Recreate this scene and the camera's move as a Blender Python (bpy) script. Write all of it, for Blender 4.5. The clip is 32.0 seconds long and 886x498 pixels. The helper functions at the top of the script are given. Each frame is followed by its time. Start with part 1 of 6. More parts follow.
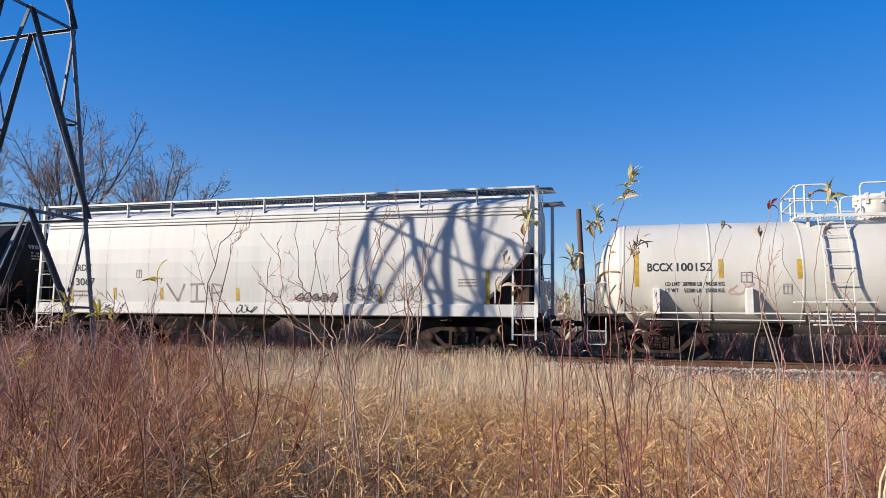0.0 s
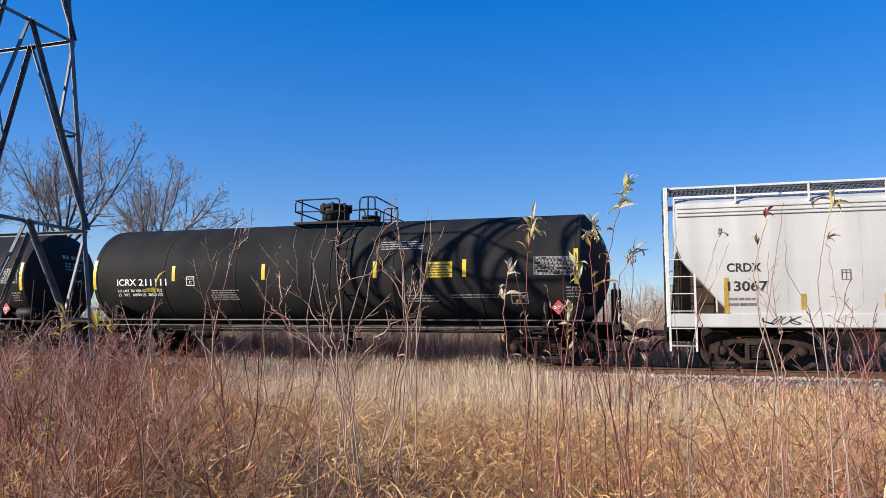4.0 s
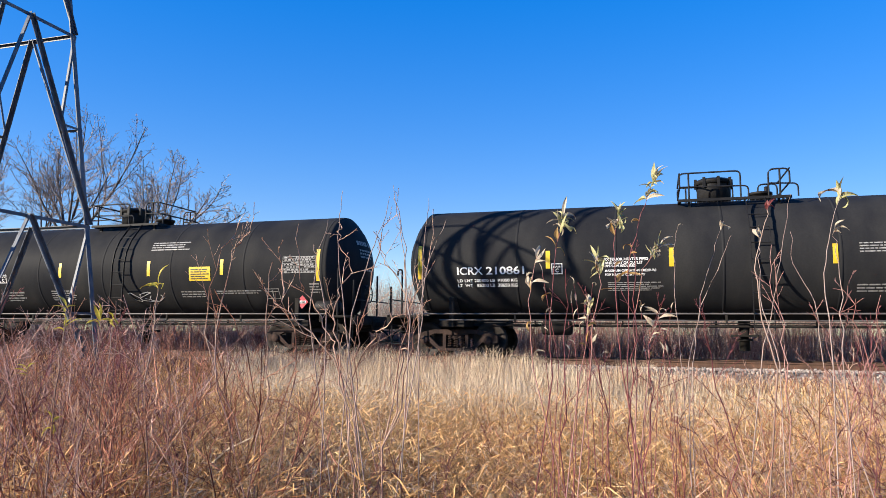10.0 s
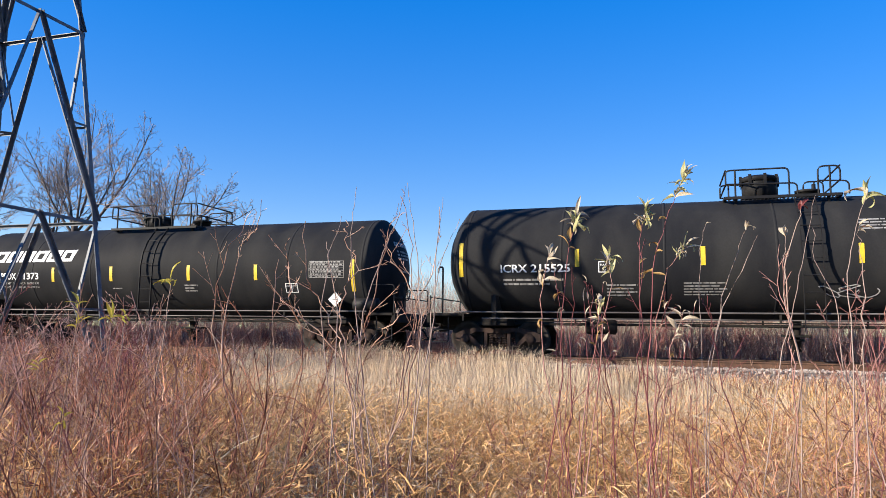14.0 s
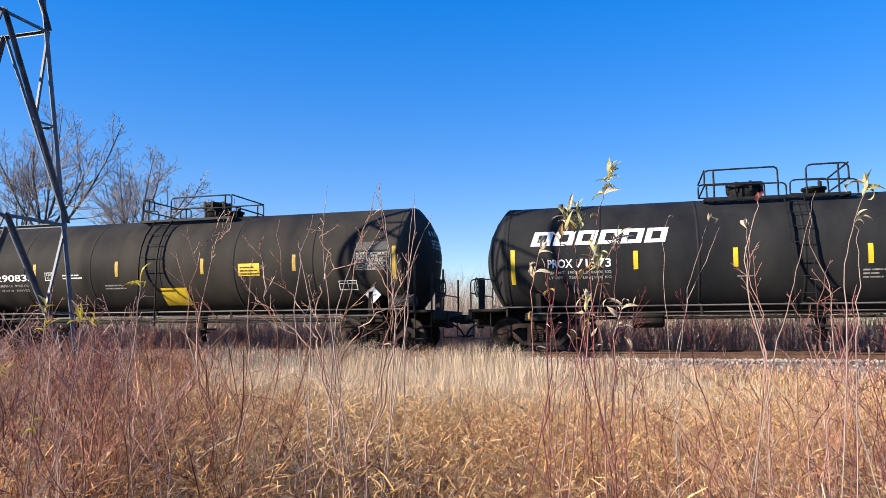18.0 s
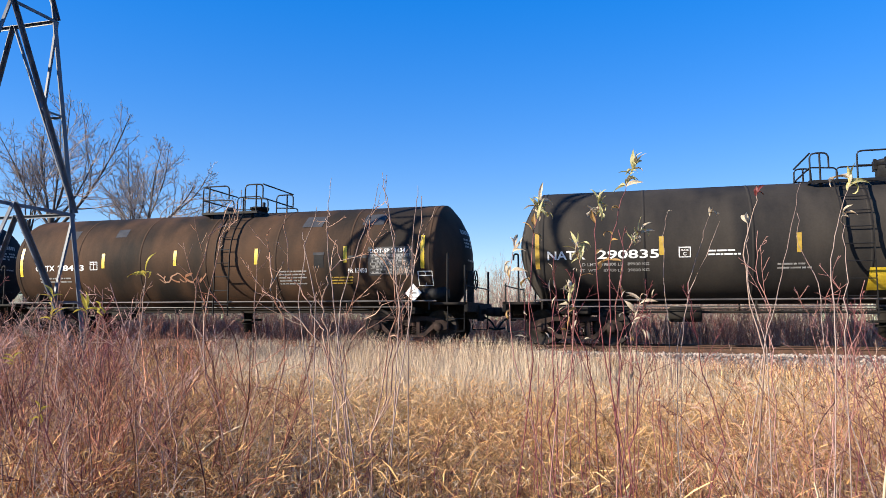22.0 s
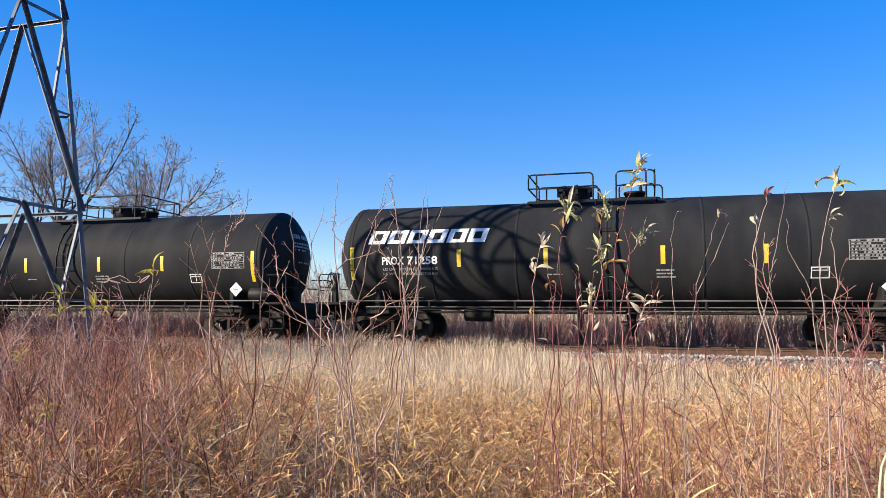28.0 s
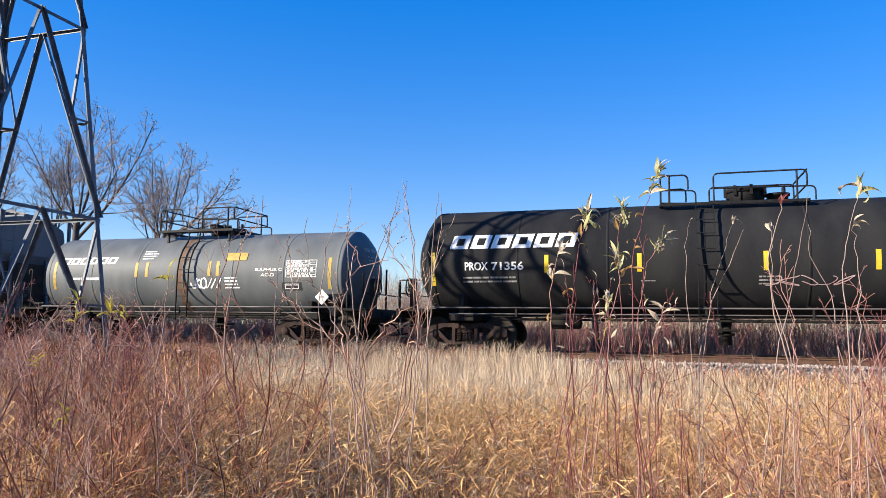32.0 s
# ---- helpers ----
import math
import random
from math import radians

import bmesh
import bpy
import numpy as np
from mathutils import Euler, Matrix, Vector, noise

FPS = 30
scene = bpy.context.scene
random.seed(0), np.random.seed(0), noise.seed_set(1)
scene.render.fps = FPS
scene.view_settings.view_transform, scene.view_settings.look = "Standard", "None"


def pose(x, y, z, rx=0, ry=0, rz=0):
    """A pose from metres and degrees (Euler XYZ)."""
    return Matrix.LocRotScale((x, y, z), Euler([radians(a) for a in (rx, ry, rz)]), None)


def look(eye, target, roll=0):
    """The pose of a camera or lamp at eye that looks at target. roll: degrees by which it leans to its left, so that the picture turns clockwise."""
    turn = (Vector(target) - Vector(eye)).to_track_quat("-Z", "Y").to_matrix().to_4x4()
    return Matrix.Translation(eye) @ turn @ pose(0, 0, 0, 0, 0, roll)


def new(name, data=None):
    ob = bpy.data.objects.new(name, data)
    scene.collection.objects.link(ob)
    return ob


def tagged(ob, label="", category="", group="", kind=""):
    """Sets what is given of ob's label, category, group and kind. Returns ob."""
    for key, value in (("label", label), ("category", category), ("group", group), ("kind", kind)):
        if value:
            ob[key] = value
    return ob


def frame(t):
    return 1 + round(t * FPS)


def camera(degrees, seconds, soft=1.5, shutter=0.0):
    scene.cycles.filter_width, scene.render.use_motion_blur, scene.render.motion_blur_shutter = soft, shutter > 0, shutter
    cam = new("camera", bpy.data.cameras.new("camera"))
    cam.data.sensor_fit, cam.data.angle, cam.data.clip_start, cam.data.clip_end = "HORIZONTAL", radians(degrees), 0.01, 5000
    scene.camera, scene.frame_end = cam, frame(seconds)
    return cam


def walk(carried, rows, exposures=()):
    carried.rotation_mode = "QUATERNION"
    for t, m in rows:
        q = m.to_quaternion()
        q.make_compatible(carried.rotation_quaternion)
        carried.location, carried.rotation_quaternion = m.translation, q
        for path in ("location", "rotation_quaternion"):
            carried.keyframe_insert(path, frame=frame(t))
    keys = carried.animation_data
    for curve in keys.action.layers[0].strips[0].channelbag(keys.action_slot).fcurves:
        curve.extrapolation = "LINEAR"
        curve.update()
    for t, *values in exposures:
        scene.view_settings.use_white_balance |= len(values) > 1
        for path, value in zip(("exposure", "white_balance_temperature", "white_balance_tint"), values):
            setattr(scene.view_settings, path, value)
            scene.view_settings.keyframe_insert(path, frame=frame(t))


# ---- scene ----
# ---- camera: held by someone who stands in the field, turning a little ----
cam = camera(64.17, 32.0, soft=0.6)
EYE = Vector((0.0, 0.0, 0.66))


def aim(yaw, pitch, roll):
    """Camera pose from degrees: yaw to the left of square-on to the track, pitch up, lean."""
    a, b = radians(yaw), radians(pitch)
    way = Vector((-math.sin(a) * math.cos(b), math.cos(a) * math.cos(b), math.sin(b)))
    return look(EYE, EYE + way * 10, roll)


AIM = [
    (0, 16.82, 6.49, 0.92), (0.5, 16.74, 6.47, 0.97), (1, 16.66, 6.51, 1.01), (1.5, 16.59, 6.51, 1.02),
    (2, 16.56, 6.60, 0.94), (2.5, 16.57, 6.73, 0.87), (3, 16.62, 6.92, 0.75), (3.5, 16.71, 7.11, 0.64),
    (5.5, 16.77, 7.41, 0.56), (6, 16.80, 7.27, 0.45), (6.5, 16.66, 7.12, 0.50), (7, 16.57, 6.91, 0.49),
    (7.5, 16.50, 6.87, 0.56), (8, 16.49, 6.96, 0.69), (8.5, 16.51, 6.93, 0.65), (9, 16.64, 6.91, 0.60),
    (9.5, 16.77, 6.79, 0.50), (10, 16.92, 6.73, 0.45), (10.5, 16.90, 6.73, 0.45), (11, 16.92, 6.65, 0.42),
    (11.5, 16.92, 6.58, 0.44), (12, 17.01, 6.53, 0.48), (12.5, 17.07, 6.47, 0.51), (13, 17.18, 6.46, 0.51),
    (13.5, 17.35, 6.50, 0.66), (14, 17.44, 6.56, 0.78), (14.5, 17.41, 6.65, 0.78), (16.5, 15.81, 6.29, 0.08),
    (17, 15.57, 6.34, -0.08), (17.5, 15.46, 6.32, -0.24), (18, 15.46, 6.30, -0.34), (18.5, 15.43, 6.39, -0.26),
    (19, 15.37, 6.43, -0.02), (19.5, 15.38, 6.48, 0.15), (20, 15.44, 6.40, 0.15), (20.5, 15.59, 6.21, 0.10),
    (21, 15.73, 6.00, 0.11), (21.5, 15.86, 5.82, 0.20), (22, 15.98, 5.69, 0.13), (22.5, 16.10, 5.63, 0.03),
    (23, 16.24, 5.60, -0.08), (23.5, 16.42, 5.60, -0.14), (24, 16.55, 5.60, -0.11), (24.5, 16.55, 5.63, 0.06),
    (25, 16.55, 5.64, 0.15), (25.5, 16.52, 5.70, 0.30), (27.5, 16.41, 5.71, 0.55), (28, 16.46, 5.69, 0.48),
    (28.5, 16.47, 5.52, 0.45), (29, 16.58, 5.42, 0.59), (29.5, 16.82, 5.44, 0.66), (30, 17.08, 5.52, 0.74),
    (30.5, 17.28, 5.70, 0.80), (31, 17.39, 5.96, 0.80), (31.5, 17.50, 6.08, 0.72), (32, 17.58, 6.21, 0.70),
]
walk(cam, [(t, aim(y, p, r)) for t, y, p, r in AIM], [(0, 0.98), (2.0, 1.04), (3.5, 1.04), (5.5, 1.44), (32, 1.44)])

# ---- light: low autumn sun from behind the left shoulder, clear sky ----
SUN_TURN, SUN_RISE = 36.2, 21.3
to_sun = Vector((-math.cos(radians(SUN_TURN)) * math.cos(radians(SUN_RISE)),
                 -math.sin(radians(SUN_TURN)) * math.cos(radians(SUN_RISE)), math.sin(radians(SUN_RISE))))
world = bpy.data.worlds.new("clear_sky")
scene.world = world
world.use_nodes = True
wn = world.node_tree.nodes
sky = wn.new("ShaderNodeTexSky")
sky.sky_type, sky.sun_disc = "NISHITA", False
sky.sun_elevation = radians(SUN_RISE)
sky.sun_rotation = math.atan2(to_sun.x, to_sun.y)
sky.air_density, sky.dust_density, sky.ozone_density = 1.0, 0.0, 4.0
wn["Background"].inputs["Strength"].default_value = 0.139
vivid = wn.new("ShaderNodeHueSaturation")
vivid.inputs["Hue"].default_value, vivid.inputs["Saturation"].default_value = 0.527, 2.30
vivid.inputs["Value"].default_value = 1.38
even = wn.new("ShaderNodeGamma")
even.inputs["Gamma"].default_value = 0.42
world.node_tree.links.new(sky.outputs[0], even.inputs["Color"])
world.node_tree.links.new(even.outputs[0], vivid.inputs["Color"])
world.node_tree.links.new(vivid.outputs[0], wn["Background"].inputs["Color"])
sun = new("sun", bpy.data.lights.new("sun", "SUN"))
sun.data.energy, sun.data.angle, sun.data.color = 3.85, radians(0.53), (1.0, 0.90, 0.75)
sun.matrix_world = look(to_sun * 100, (0, 0, 0))

# ---- materials ----


def surface(name, a, b, scale=6.0, rough=0.6, metal=0.0, bump=0.2, grain=60.0, streak=(1, 1, 1), per_object=0.0, island=0.0,
            low=0.35, high=0.7, spec=0.5, clear=0.0, through_light=0.0):
    """Two colours mixed by large stains and fine grain, with a fine relief."""
    m = bpy.data.materials.new(name)
    m.use_nodes = True
    n, l = m.node_tree.nodes, m.node_tree.links
    s = n["Principled BSDF"]
    s.inputs["Metallic"].default_value = metal
    s.inputs["Specular IOR Level"].default_value = spec
    s.inputs["Coat Weight"].default_value = clear
    co, mp = n.new("ShaderNodeTexCoord"), n.new("ShaderNodeMapping")
    mp.inputs["Scale"].default_value = streak
    l.new(co.outputs["Object"], mp.inputs["Vector"])
    big, fine = n.new("ShaderNodeTexNoise"), n.new("ShaderNodeTexNoise")
    big.inputs["Scale"].default_value, big.inputs["Detail"].default_value = scale, 6
    fine.inputs["Scale"].default_value, fine.inputs["Detail"].default_value = grain, 4
    l.new(mp.outputs[0], big.inputs["Vector"])
    l.new(co.outputs["Object"], fine.inputs["Vector"])
    r = n.new("ShaderNodeMapRange")
    r.inputs["From Min"].default_value, r.inputs["From Max"].default_value = low, high
    l.new(big.outputs["Fac"], r.inputs["Value"])
    mix = n.new("ShaderNodeMix")
    mix.data_type = "RGBA"
    mix.inputs[6].default_value, mix.inputs[7].default_value = (*a, 1), (*b, 1)
    l.new(r.outputs[0], mix.inputs[0])
    hsv = n.new("ShaderNodeHueSaturation")
    l.new(mix.outputs[2], hsv.inputs["Color"])
    val = n.new("ShaderNodeMapRange")
    val.inputs["To Min"].default_value, val.inputs["To Max"].default_value = 0.82, 1.18
    l.new(fine.outputs["Fac"], val.inputs["Value"])
    last = val.outputs[0]
    if per_object or island:
        rnd = n.new("ShaderNodeObjectInfo" if per_object else "ShaderNodeNewGeometry")
        out = rnd.outputs["Random"] if per_object else rnd.outputs["Random Per Island"]
        k = per_object or island
        rr = n.new("ShaderNodeMapRange")
        rr.inputs["To Min"].default_value, rr.inputs["To Max"].default_value = 1 - k, 1 + k
        l.new(out, rr.inputs["Value"])
        mul = n.new("ShaderNodeMath")
        mul.operation = "MULTIPLY"
        l.new(last, mul.inputs[0]), l.new(rr.outputs[0], mul.inputs[1])
        last = mul.outputs[0]
    l.new(last, hsv.inputs["Value"])
    l.new(hsv.outputs[0], s.inputs["Base Color"])
    ro = n.new("ShaderNodeMapRange")
    ro.inputs["To Min"].default_value, ro.inputs["To Max"].default_value = max(rough - 0.12, 0.03), min(rough + 0.12, 1)
    l.new(big.outputs["Fac"], ro.inputs["Value"])
    l.new(ro.outputs[0], s.inputs["Roughness"])
    if bump:
        bp = n.new("ShaderNodeBump")
        bp.inputs["Strength"].default_value, bp.inputs["Distance"].default_value = bump, 0.02
        l.new(fine.outputs["Fac"], bp.inputs["Height"])
        l.new(bp.outputs[0], s.inputs["Normal"])
    if through_light:
        tr, add = n.new("ShaderNodeBsdfTranslucent"), n.new("ShaderNodeMixShader")
        add.inputs[0].default_value = through_light
        l.new(hsv.outputs[0], tr.inputs["Color"])
        l.new(s.outputs[0], add.inputs[1]), l.new(tr.outputs[0], add.inputs[2])
        l.new(add.outputs[0], n["Material Output"].inputs["Surface"])
    return m


BLACK = surface("black_tank_paint", (0.0165, 0.017, 0.0195), (0.032, 0.0315, 0.031), 1.1, 0.6, spec=0.03, bump=0.03, grain=25, streak=(1.2, 1, 0.35))
BLACK_OLD = surface("faded_black_tank_paint", (0.023, 0.022, 0.022), (0.053, 0.046, 0.039), 0.9, 0.62, spec=0.03, bump=0.04, grain=22, streak=(1.4, 1, 0.3))
BROWN_TANK = surface("grimy_brown_tank_paint", (0.026, 0.022, 0.019), (0.084, 0.05, 0.032), 0.7, 0.64, spec=0.03, low=0.40, high=0.64, bump=0.05, grain=18, streak=(1.3, 1, 0.35))
GREY_TANK = surface("grey_tank_paint", (0.094, 0.104, 0.108), (0.145, 0.153, 0.155), 1.2, 0.55, bump=0.03, streak=(1.5, 1, 0.3), spec=0.2)
WHITE_TANK = surface("white_tank_paint", (0.48, 0.456, 0.408), (0.56, 0.536, 0.488), 1.0, 0.45, bump=0.03, streak=(1.5, 1, 0.3))
WHITE_CAR = surface("chalky_white_car_paint", (0.44, 0.434, 0.42), (0.535, 0.53, 0.52), 0.9, 0.55, bump=0.04, streak=(2.2, 1, 0.25))
GREY_CAR = surface("grey_car_paint", (0.068, 0.076, 0.092), (0.108, 0.116, 0.132), 0.9, 0.55, bump=0.04, streak=(2.2, 1, 0.25))
FITTING = surface("black_fittings", (0.008, 0.008, 0.009), (0.019, 0.018, 0.018), 5, 0.6, bump=0.05, spec=0.18)
WHITE_FIT = surface("white_fittings", (0.544, 0.528, 0.48), (0.64, 0.624, 0.592), 5, 0.5, bump=0.05)
# lighter than the black fittings: the sun's highlight along the rail, as colour
LIT_RAIL = surface("worn_side_rail_paint", (0.048, 0.042, 0.04), (0.16, 0.144, 0.136), 3, 0.5, bump=0.05, streak=(0.3, 1, 1), spec=0.4)
FAR_TWIG = surface("purple_brown_far_brush", (0.20, 0.06, 0.05), (0.58, 0.27, 0.20), 1.2, 0.6, bump=0, island=0.5, spec=0.08)
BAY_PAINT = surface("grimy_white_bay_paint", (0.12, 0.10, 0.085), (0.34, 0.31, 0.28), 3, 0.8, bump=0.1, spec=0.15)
SILL = surface("dark_underframe", (0.01, 0.009, 0.008), (0.027, 0.022, 0.018), 4, 0.8, bump=0.2, spec=0.2)
CAST = surface("dusty_cast_steel", (0.02, 0.014, 0.012), (0.06, 0.038, 0.031), 5, 0.85, bump=0.25, spec=0.15)
TREAD = surface("worn_wheel_steel", (0.022, 0.018, 0.015), (0.05, 0.04, 0.034), 6, 0.6, 0.2, 0.1, spec=0.2)
YELLOW = surface("reflective_yellow", (0.62, 0.42, 0.02), (0.74, 0.52, 0.04), 6, 0.45, bump=0.05)
YELLOW_DIRTY = surface("dirty_yellow_strip", (0.336, 0.208, 0.032), (0.496, 0.336, 0.04), 9, 0.6, bump=0.05)
STENCIL = surface("white_stencil_paint", (0.62, 0.61, 0.58), (0.80, 0.79, 0.77), 7, 0.55, bump=0.03, low=0.3, high=0.5)
STENCIL_DIM = surface("faded_stencil_paint", (0.176, 0.168, 0.16), (0.368, 0.36, 0.344), 9, 0.6, bump=0.03)
STENCIL_BLACK = surface("black_stencil_paint", (0.019, 0.019, 0.021), (0.035, 0.034, 0.032), 7, 0.55, bump=0.03)
PLACARD_WHITE = surface("placard_white", (0.72, 0.72, 0.70), (0.82, 0.82, 0.80), 6, 0.4, bump=0.02)
PLACARD_RED = surface("placard_red", (0.42, 0.05, 0.06), (0.55, 0.09, 0.10), 6, 0.4, bump=0.02)
SPRAY_DARK = surface("dark_spray_paint", (0.12, 0.088, 0.088), (0.32, 0.28, 0.272), 3, 0.6, bump=0.02)
# near-black brown: the shade of the hopper's end hollows mixed with dirt
SHADED_GRIME = surface("dark_brown_grime", (0.036, 0.024, 0.018), (0.08, 0.052, 0.036), 2, 0.85, bump=0.2, spec=0.15)
BARE_STEEL = surface("dull_bare_patch", (0.04, 0.042, 0.048), (0.068, 0.07, 0.077), 3, 0.6, bump=0.03, spec=0.1)
SPRAY_PINK = surface("faded_pink_spray_paint", (0.44, 0.264, 0.264), (0.528, 0.4, 0.384), 3, 0.6, bump=0.02)
SPRAY_ORANGE = surface("orange_spray_paint", (0.32, 0.136, 0.064), (0.464, 0.288, 0.2), 3, 0.6, bump=0.02)
SPRAY_PALE = surface("pale_spray_paint", (0.38, 0.37, 0.365), (0.50, 0.49, 0.485), 3, 0.6, bump=0.02)
RUST = surface("rusty_stain", (0.088, 0.044, 0.024), (0.16, 0.08, 0.04), 3, 0.75, bump=0.1)
GALV = surface("galvanised_steel", (0.056, 0.064, 0.084), (0.12, 0.132, 0.152), 3, 0.5, 0.0, 0.05, grain=14, spec=0.35)
RAIL = surface("rusty_rail_steel", (0.08, 0.044, 0.028), (0.152, 0.08, 0.048), 6, 0.7, 0.3, 0.2)
TIE_WOOD = surface("creosoted_timber", (0.04, 0.03, 0.022), (0.096, 0.076, 0.06), 4, 0.9, bump=0.5, streak=(1, 0.15, 1), per_object=0.25)
STONE = surface("grey_pink_ballast", (0.272, 0.224, 0.192), (0.432, 0.376, 0.328), 3, 0.9, bump=0.3, island=0.4)
BALLAST_BED = surface("ballast_bed", (0.104, 0.084, 0.072), (0.256, 0.224, 0.2), 14, 0.95, bump=0.8, grain=22)
# soil taken down to near black to deepen the shade between the stems
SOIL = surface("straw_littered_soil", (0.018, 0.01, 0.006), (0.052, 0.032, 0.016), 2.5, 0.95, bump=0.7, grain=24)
STRAW = surface("dry_straw_grass", (0.47, 0.245, 0.084), (0.78, 0.52, 0.255), 0.55, 0.7, bump=0, island=0.7, spec=0.06, through_light=0.22)
PALE_STRAW = surface("pale_dry_grass", (0.512, 0.376, 0.248), (0.64, 0.52, 0.376), 0.7, 0.7, bump=0, island=0.35, spec=0.06, through_light=0.15)
RUSSET = surface("russet_dead_grass", (0.33, 0.105, 0.034), (0.58, 0.25, 0.09), 0.5, 0.75, bump=0, island=0.60, spec=0.06, through_light=0.22)
RED_TWIG = surface("red_brown_twig_bark", (0.085, 0.022, 0.016), (0.64, 0.29, 0.175), 1.9, 0.6, bump=0, island=0.5, spec=0.12)
PURPLE_TWIG = surface("purple_grey_twig_bark", (0.08, 0.028, 0.030), (0.68, 0.43, 0.35), 2.1, 0.6, bump=0, island=0.5, spec=0.12)
GREY_TWIG = surface("grey_brown_twig_bark", (0.20, 0.115, 0.085), (0.58, 0.44, 0.36), 1.2, 0.7, bump=0, island=0.4, spec=0.08)
PALE_TWIG = surface("pale_weed_stem", (0.26, 0.185, 0.16), (0.44, 0.34, 0.29), 2, 0.7, bump=0, island=0.2, spec=0.08)
PALE_CANE = surface("bleached_reed_cane", (0.448, 0.336, 0.208), (0.592, 0.48, 0.336), 4, 0.7, bump=0, streak=(1, 1, 0.2), spec=0.1)
SHRUB_PALE = surface("sunlit_pale_shrub_bark", (0.31, 0.16, 0.11), (0.70, 0.49, 0.36), 3, 0.7, bump=0, island=0.25, spec=0.08)
LIMB = surface("dark_limb_bark", (0.04, 0.03, 0.026), (0.112, 0.088, 0.076), 2, 0.85, bump=0.2)
BARK = surface("grey_tree_bark", (0.176, 0.132, 0.12), (0.448, 0.376, 0.344), 2, 0.85, bump=0.2, island=0.25, spec=0.08)
LEAF = surface("yellow_willow_leaf", (0.4, 0.368, 0.12), (0.592, 0.552, 0.32), 20, 0.5, bump=0, island=0.3, through_light=0.3)
LEAF_DRY = surface("withered_pale_leaf", (0.44, 0.336, 0.216), (0.592, 0.528, 0.416), 20, 0.6, bump=0, island=0.3, through_light=0.25)
LEAF_BRIGHT = surface("bright_yellow_leaf", (0.496, 0.4, 0.04), (0.624, 0.528, 0.128), 20, 0.5, bump=0, island=0.25, spec=0.2, through_light=0.35)
SHOOT = surface("pink_brown_shoot_bark", (0.272, 0.12, 0.1), (0.448, 0.264, 0.224), 3, 0.6, bump=0, spec=0.2)
SHOOT_RED = surface("red_shoot_bark", (0.112, 0.028, 0.032), (0.272, 0.096, 0.096), 3, 0.6, bump=0, spec=0.15)
GREENISH = surface("yellow_green_grass", (0.32, 0.24, 0.048), (0.528, 0.44, 0.128), 0.8, 0.7, bump=0, island=0.5, spec=0.06, through_light=0.15)
LEAF_RUST = surface("rusty_withered_leaf", (0.336, 0.176, 0.048), (0.496, 0.32, 0.112), 20, 0.6, bump=0, island=0.3, through_light=0.25)
LEAF_RED = surface("dark_red_leaf", (0.128, 0.024, 0.024), (0.224, 0.048, 0.04), 20, 0.6, bump=0, island=0.3, through_light=0.2)
POLE_WOOD = surface("weathered_pole_wood", (0.06, 0.036, 0.026), (0.128, 0.08, 0.06), 3, 0.85, bump=0.5, streak=(1, 1, 0.1))

# ---- mesh helpers ----


def part(name, bm, material, parent=None, label="", kind=""):
    me = bpy.data.meshes.new(name)
    bm.to_mesh(me)
    bm.free()
    me.materials.append(material)
    ob = new(name, me)
    ob.parent = parent
    return tagged(ob, label=label, kind=kind)


def again(ob, parent, m=None):
    """One more object on the same mesh."""
    o = new(ob.name.split(".")[0], ob.data)
    o.parent = parent
    if m is not None:
        o.matrix_basis = m
    for key in ("label",):
        if ob.get(key):
            o[key] = ob[key]
    return o


def thing(name, label, category, m=None, group=""):
    e = new(name)
    e.empty_display_size = 0.3
    if m is not None:
        e.matrix_basis = m
    return tagged(e, label, category, group)


def box(bm, x0, x1, y0, y1, z0, z1, bevel=0.0):
    r = bmesh.ops.create_cube(bm, size=1.0, matrix=Matrix.Translation(((x0 + x1) / 2, (y0 + y1) / 2, (z0 + z1) / 2)) @ Matrix.Diagonal((abs(x1 - x0), abs(y1 - y0), abs(z1 - z0), 1)))
    if bevel:
        es = list({e for v in r["verts"] for e in v.link_edges})
        bmesh.ops.bevel(bm, geom=es, offset=bevel, segments=1, affect="EDGES", profile=0.7)
    return bm


def beam(bm, p, q, w, h=None, up=(0, 0, 1)):
    """A straight bar of section w x h from p to q."""
    p, q = Vector(p), Vector(q)
    d = q - p
    x = d.normalized()
    u = Vector(up)
    if abs(x.dot(u)) > 0.98:
        u = Vector((0, 1, 0))
    y = u.cross(x).normalized()
    z = x.cross(y)
    m = Matrix((x, y, z)).transposed().to_4x4()
    bmesh.ops.create_cube(bm, size=1.0, matrix=Matrix.Translation((p + q) / 2) @ m @ Matrix.Diagonal((d.length, w, h or w, 1)))
    return bm


def angle_iron(bm, pts, u, v, w, t=0.014):
    """An L-section member along the points; its two flanges lie along u and v."""
    u, v = Vector(u).normalized(), Vector(v).normalized()
    rings = []
    for p in pts:
        p = Vector(p)
        rings.append([bm.verts.new(p + u * a + v * b) for a, b in ((0, 0), (w, 0), (w, t), (t, t), (t, w), (0, w))])
    for r, q in zip(rings, rings[1:]):
        for k in range(6):
            bm.faces.new((r[k], r[(k + 1) % 6], q[(k + 1) % 6], q[k]))
    bm.faces.new(rings[0][::-1]), bm.faces.new(rings[-1])
    bmesh.ops.recalc_face_normals(bm, faces=bm.faces)
    return bm


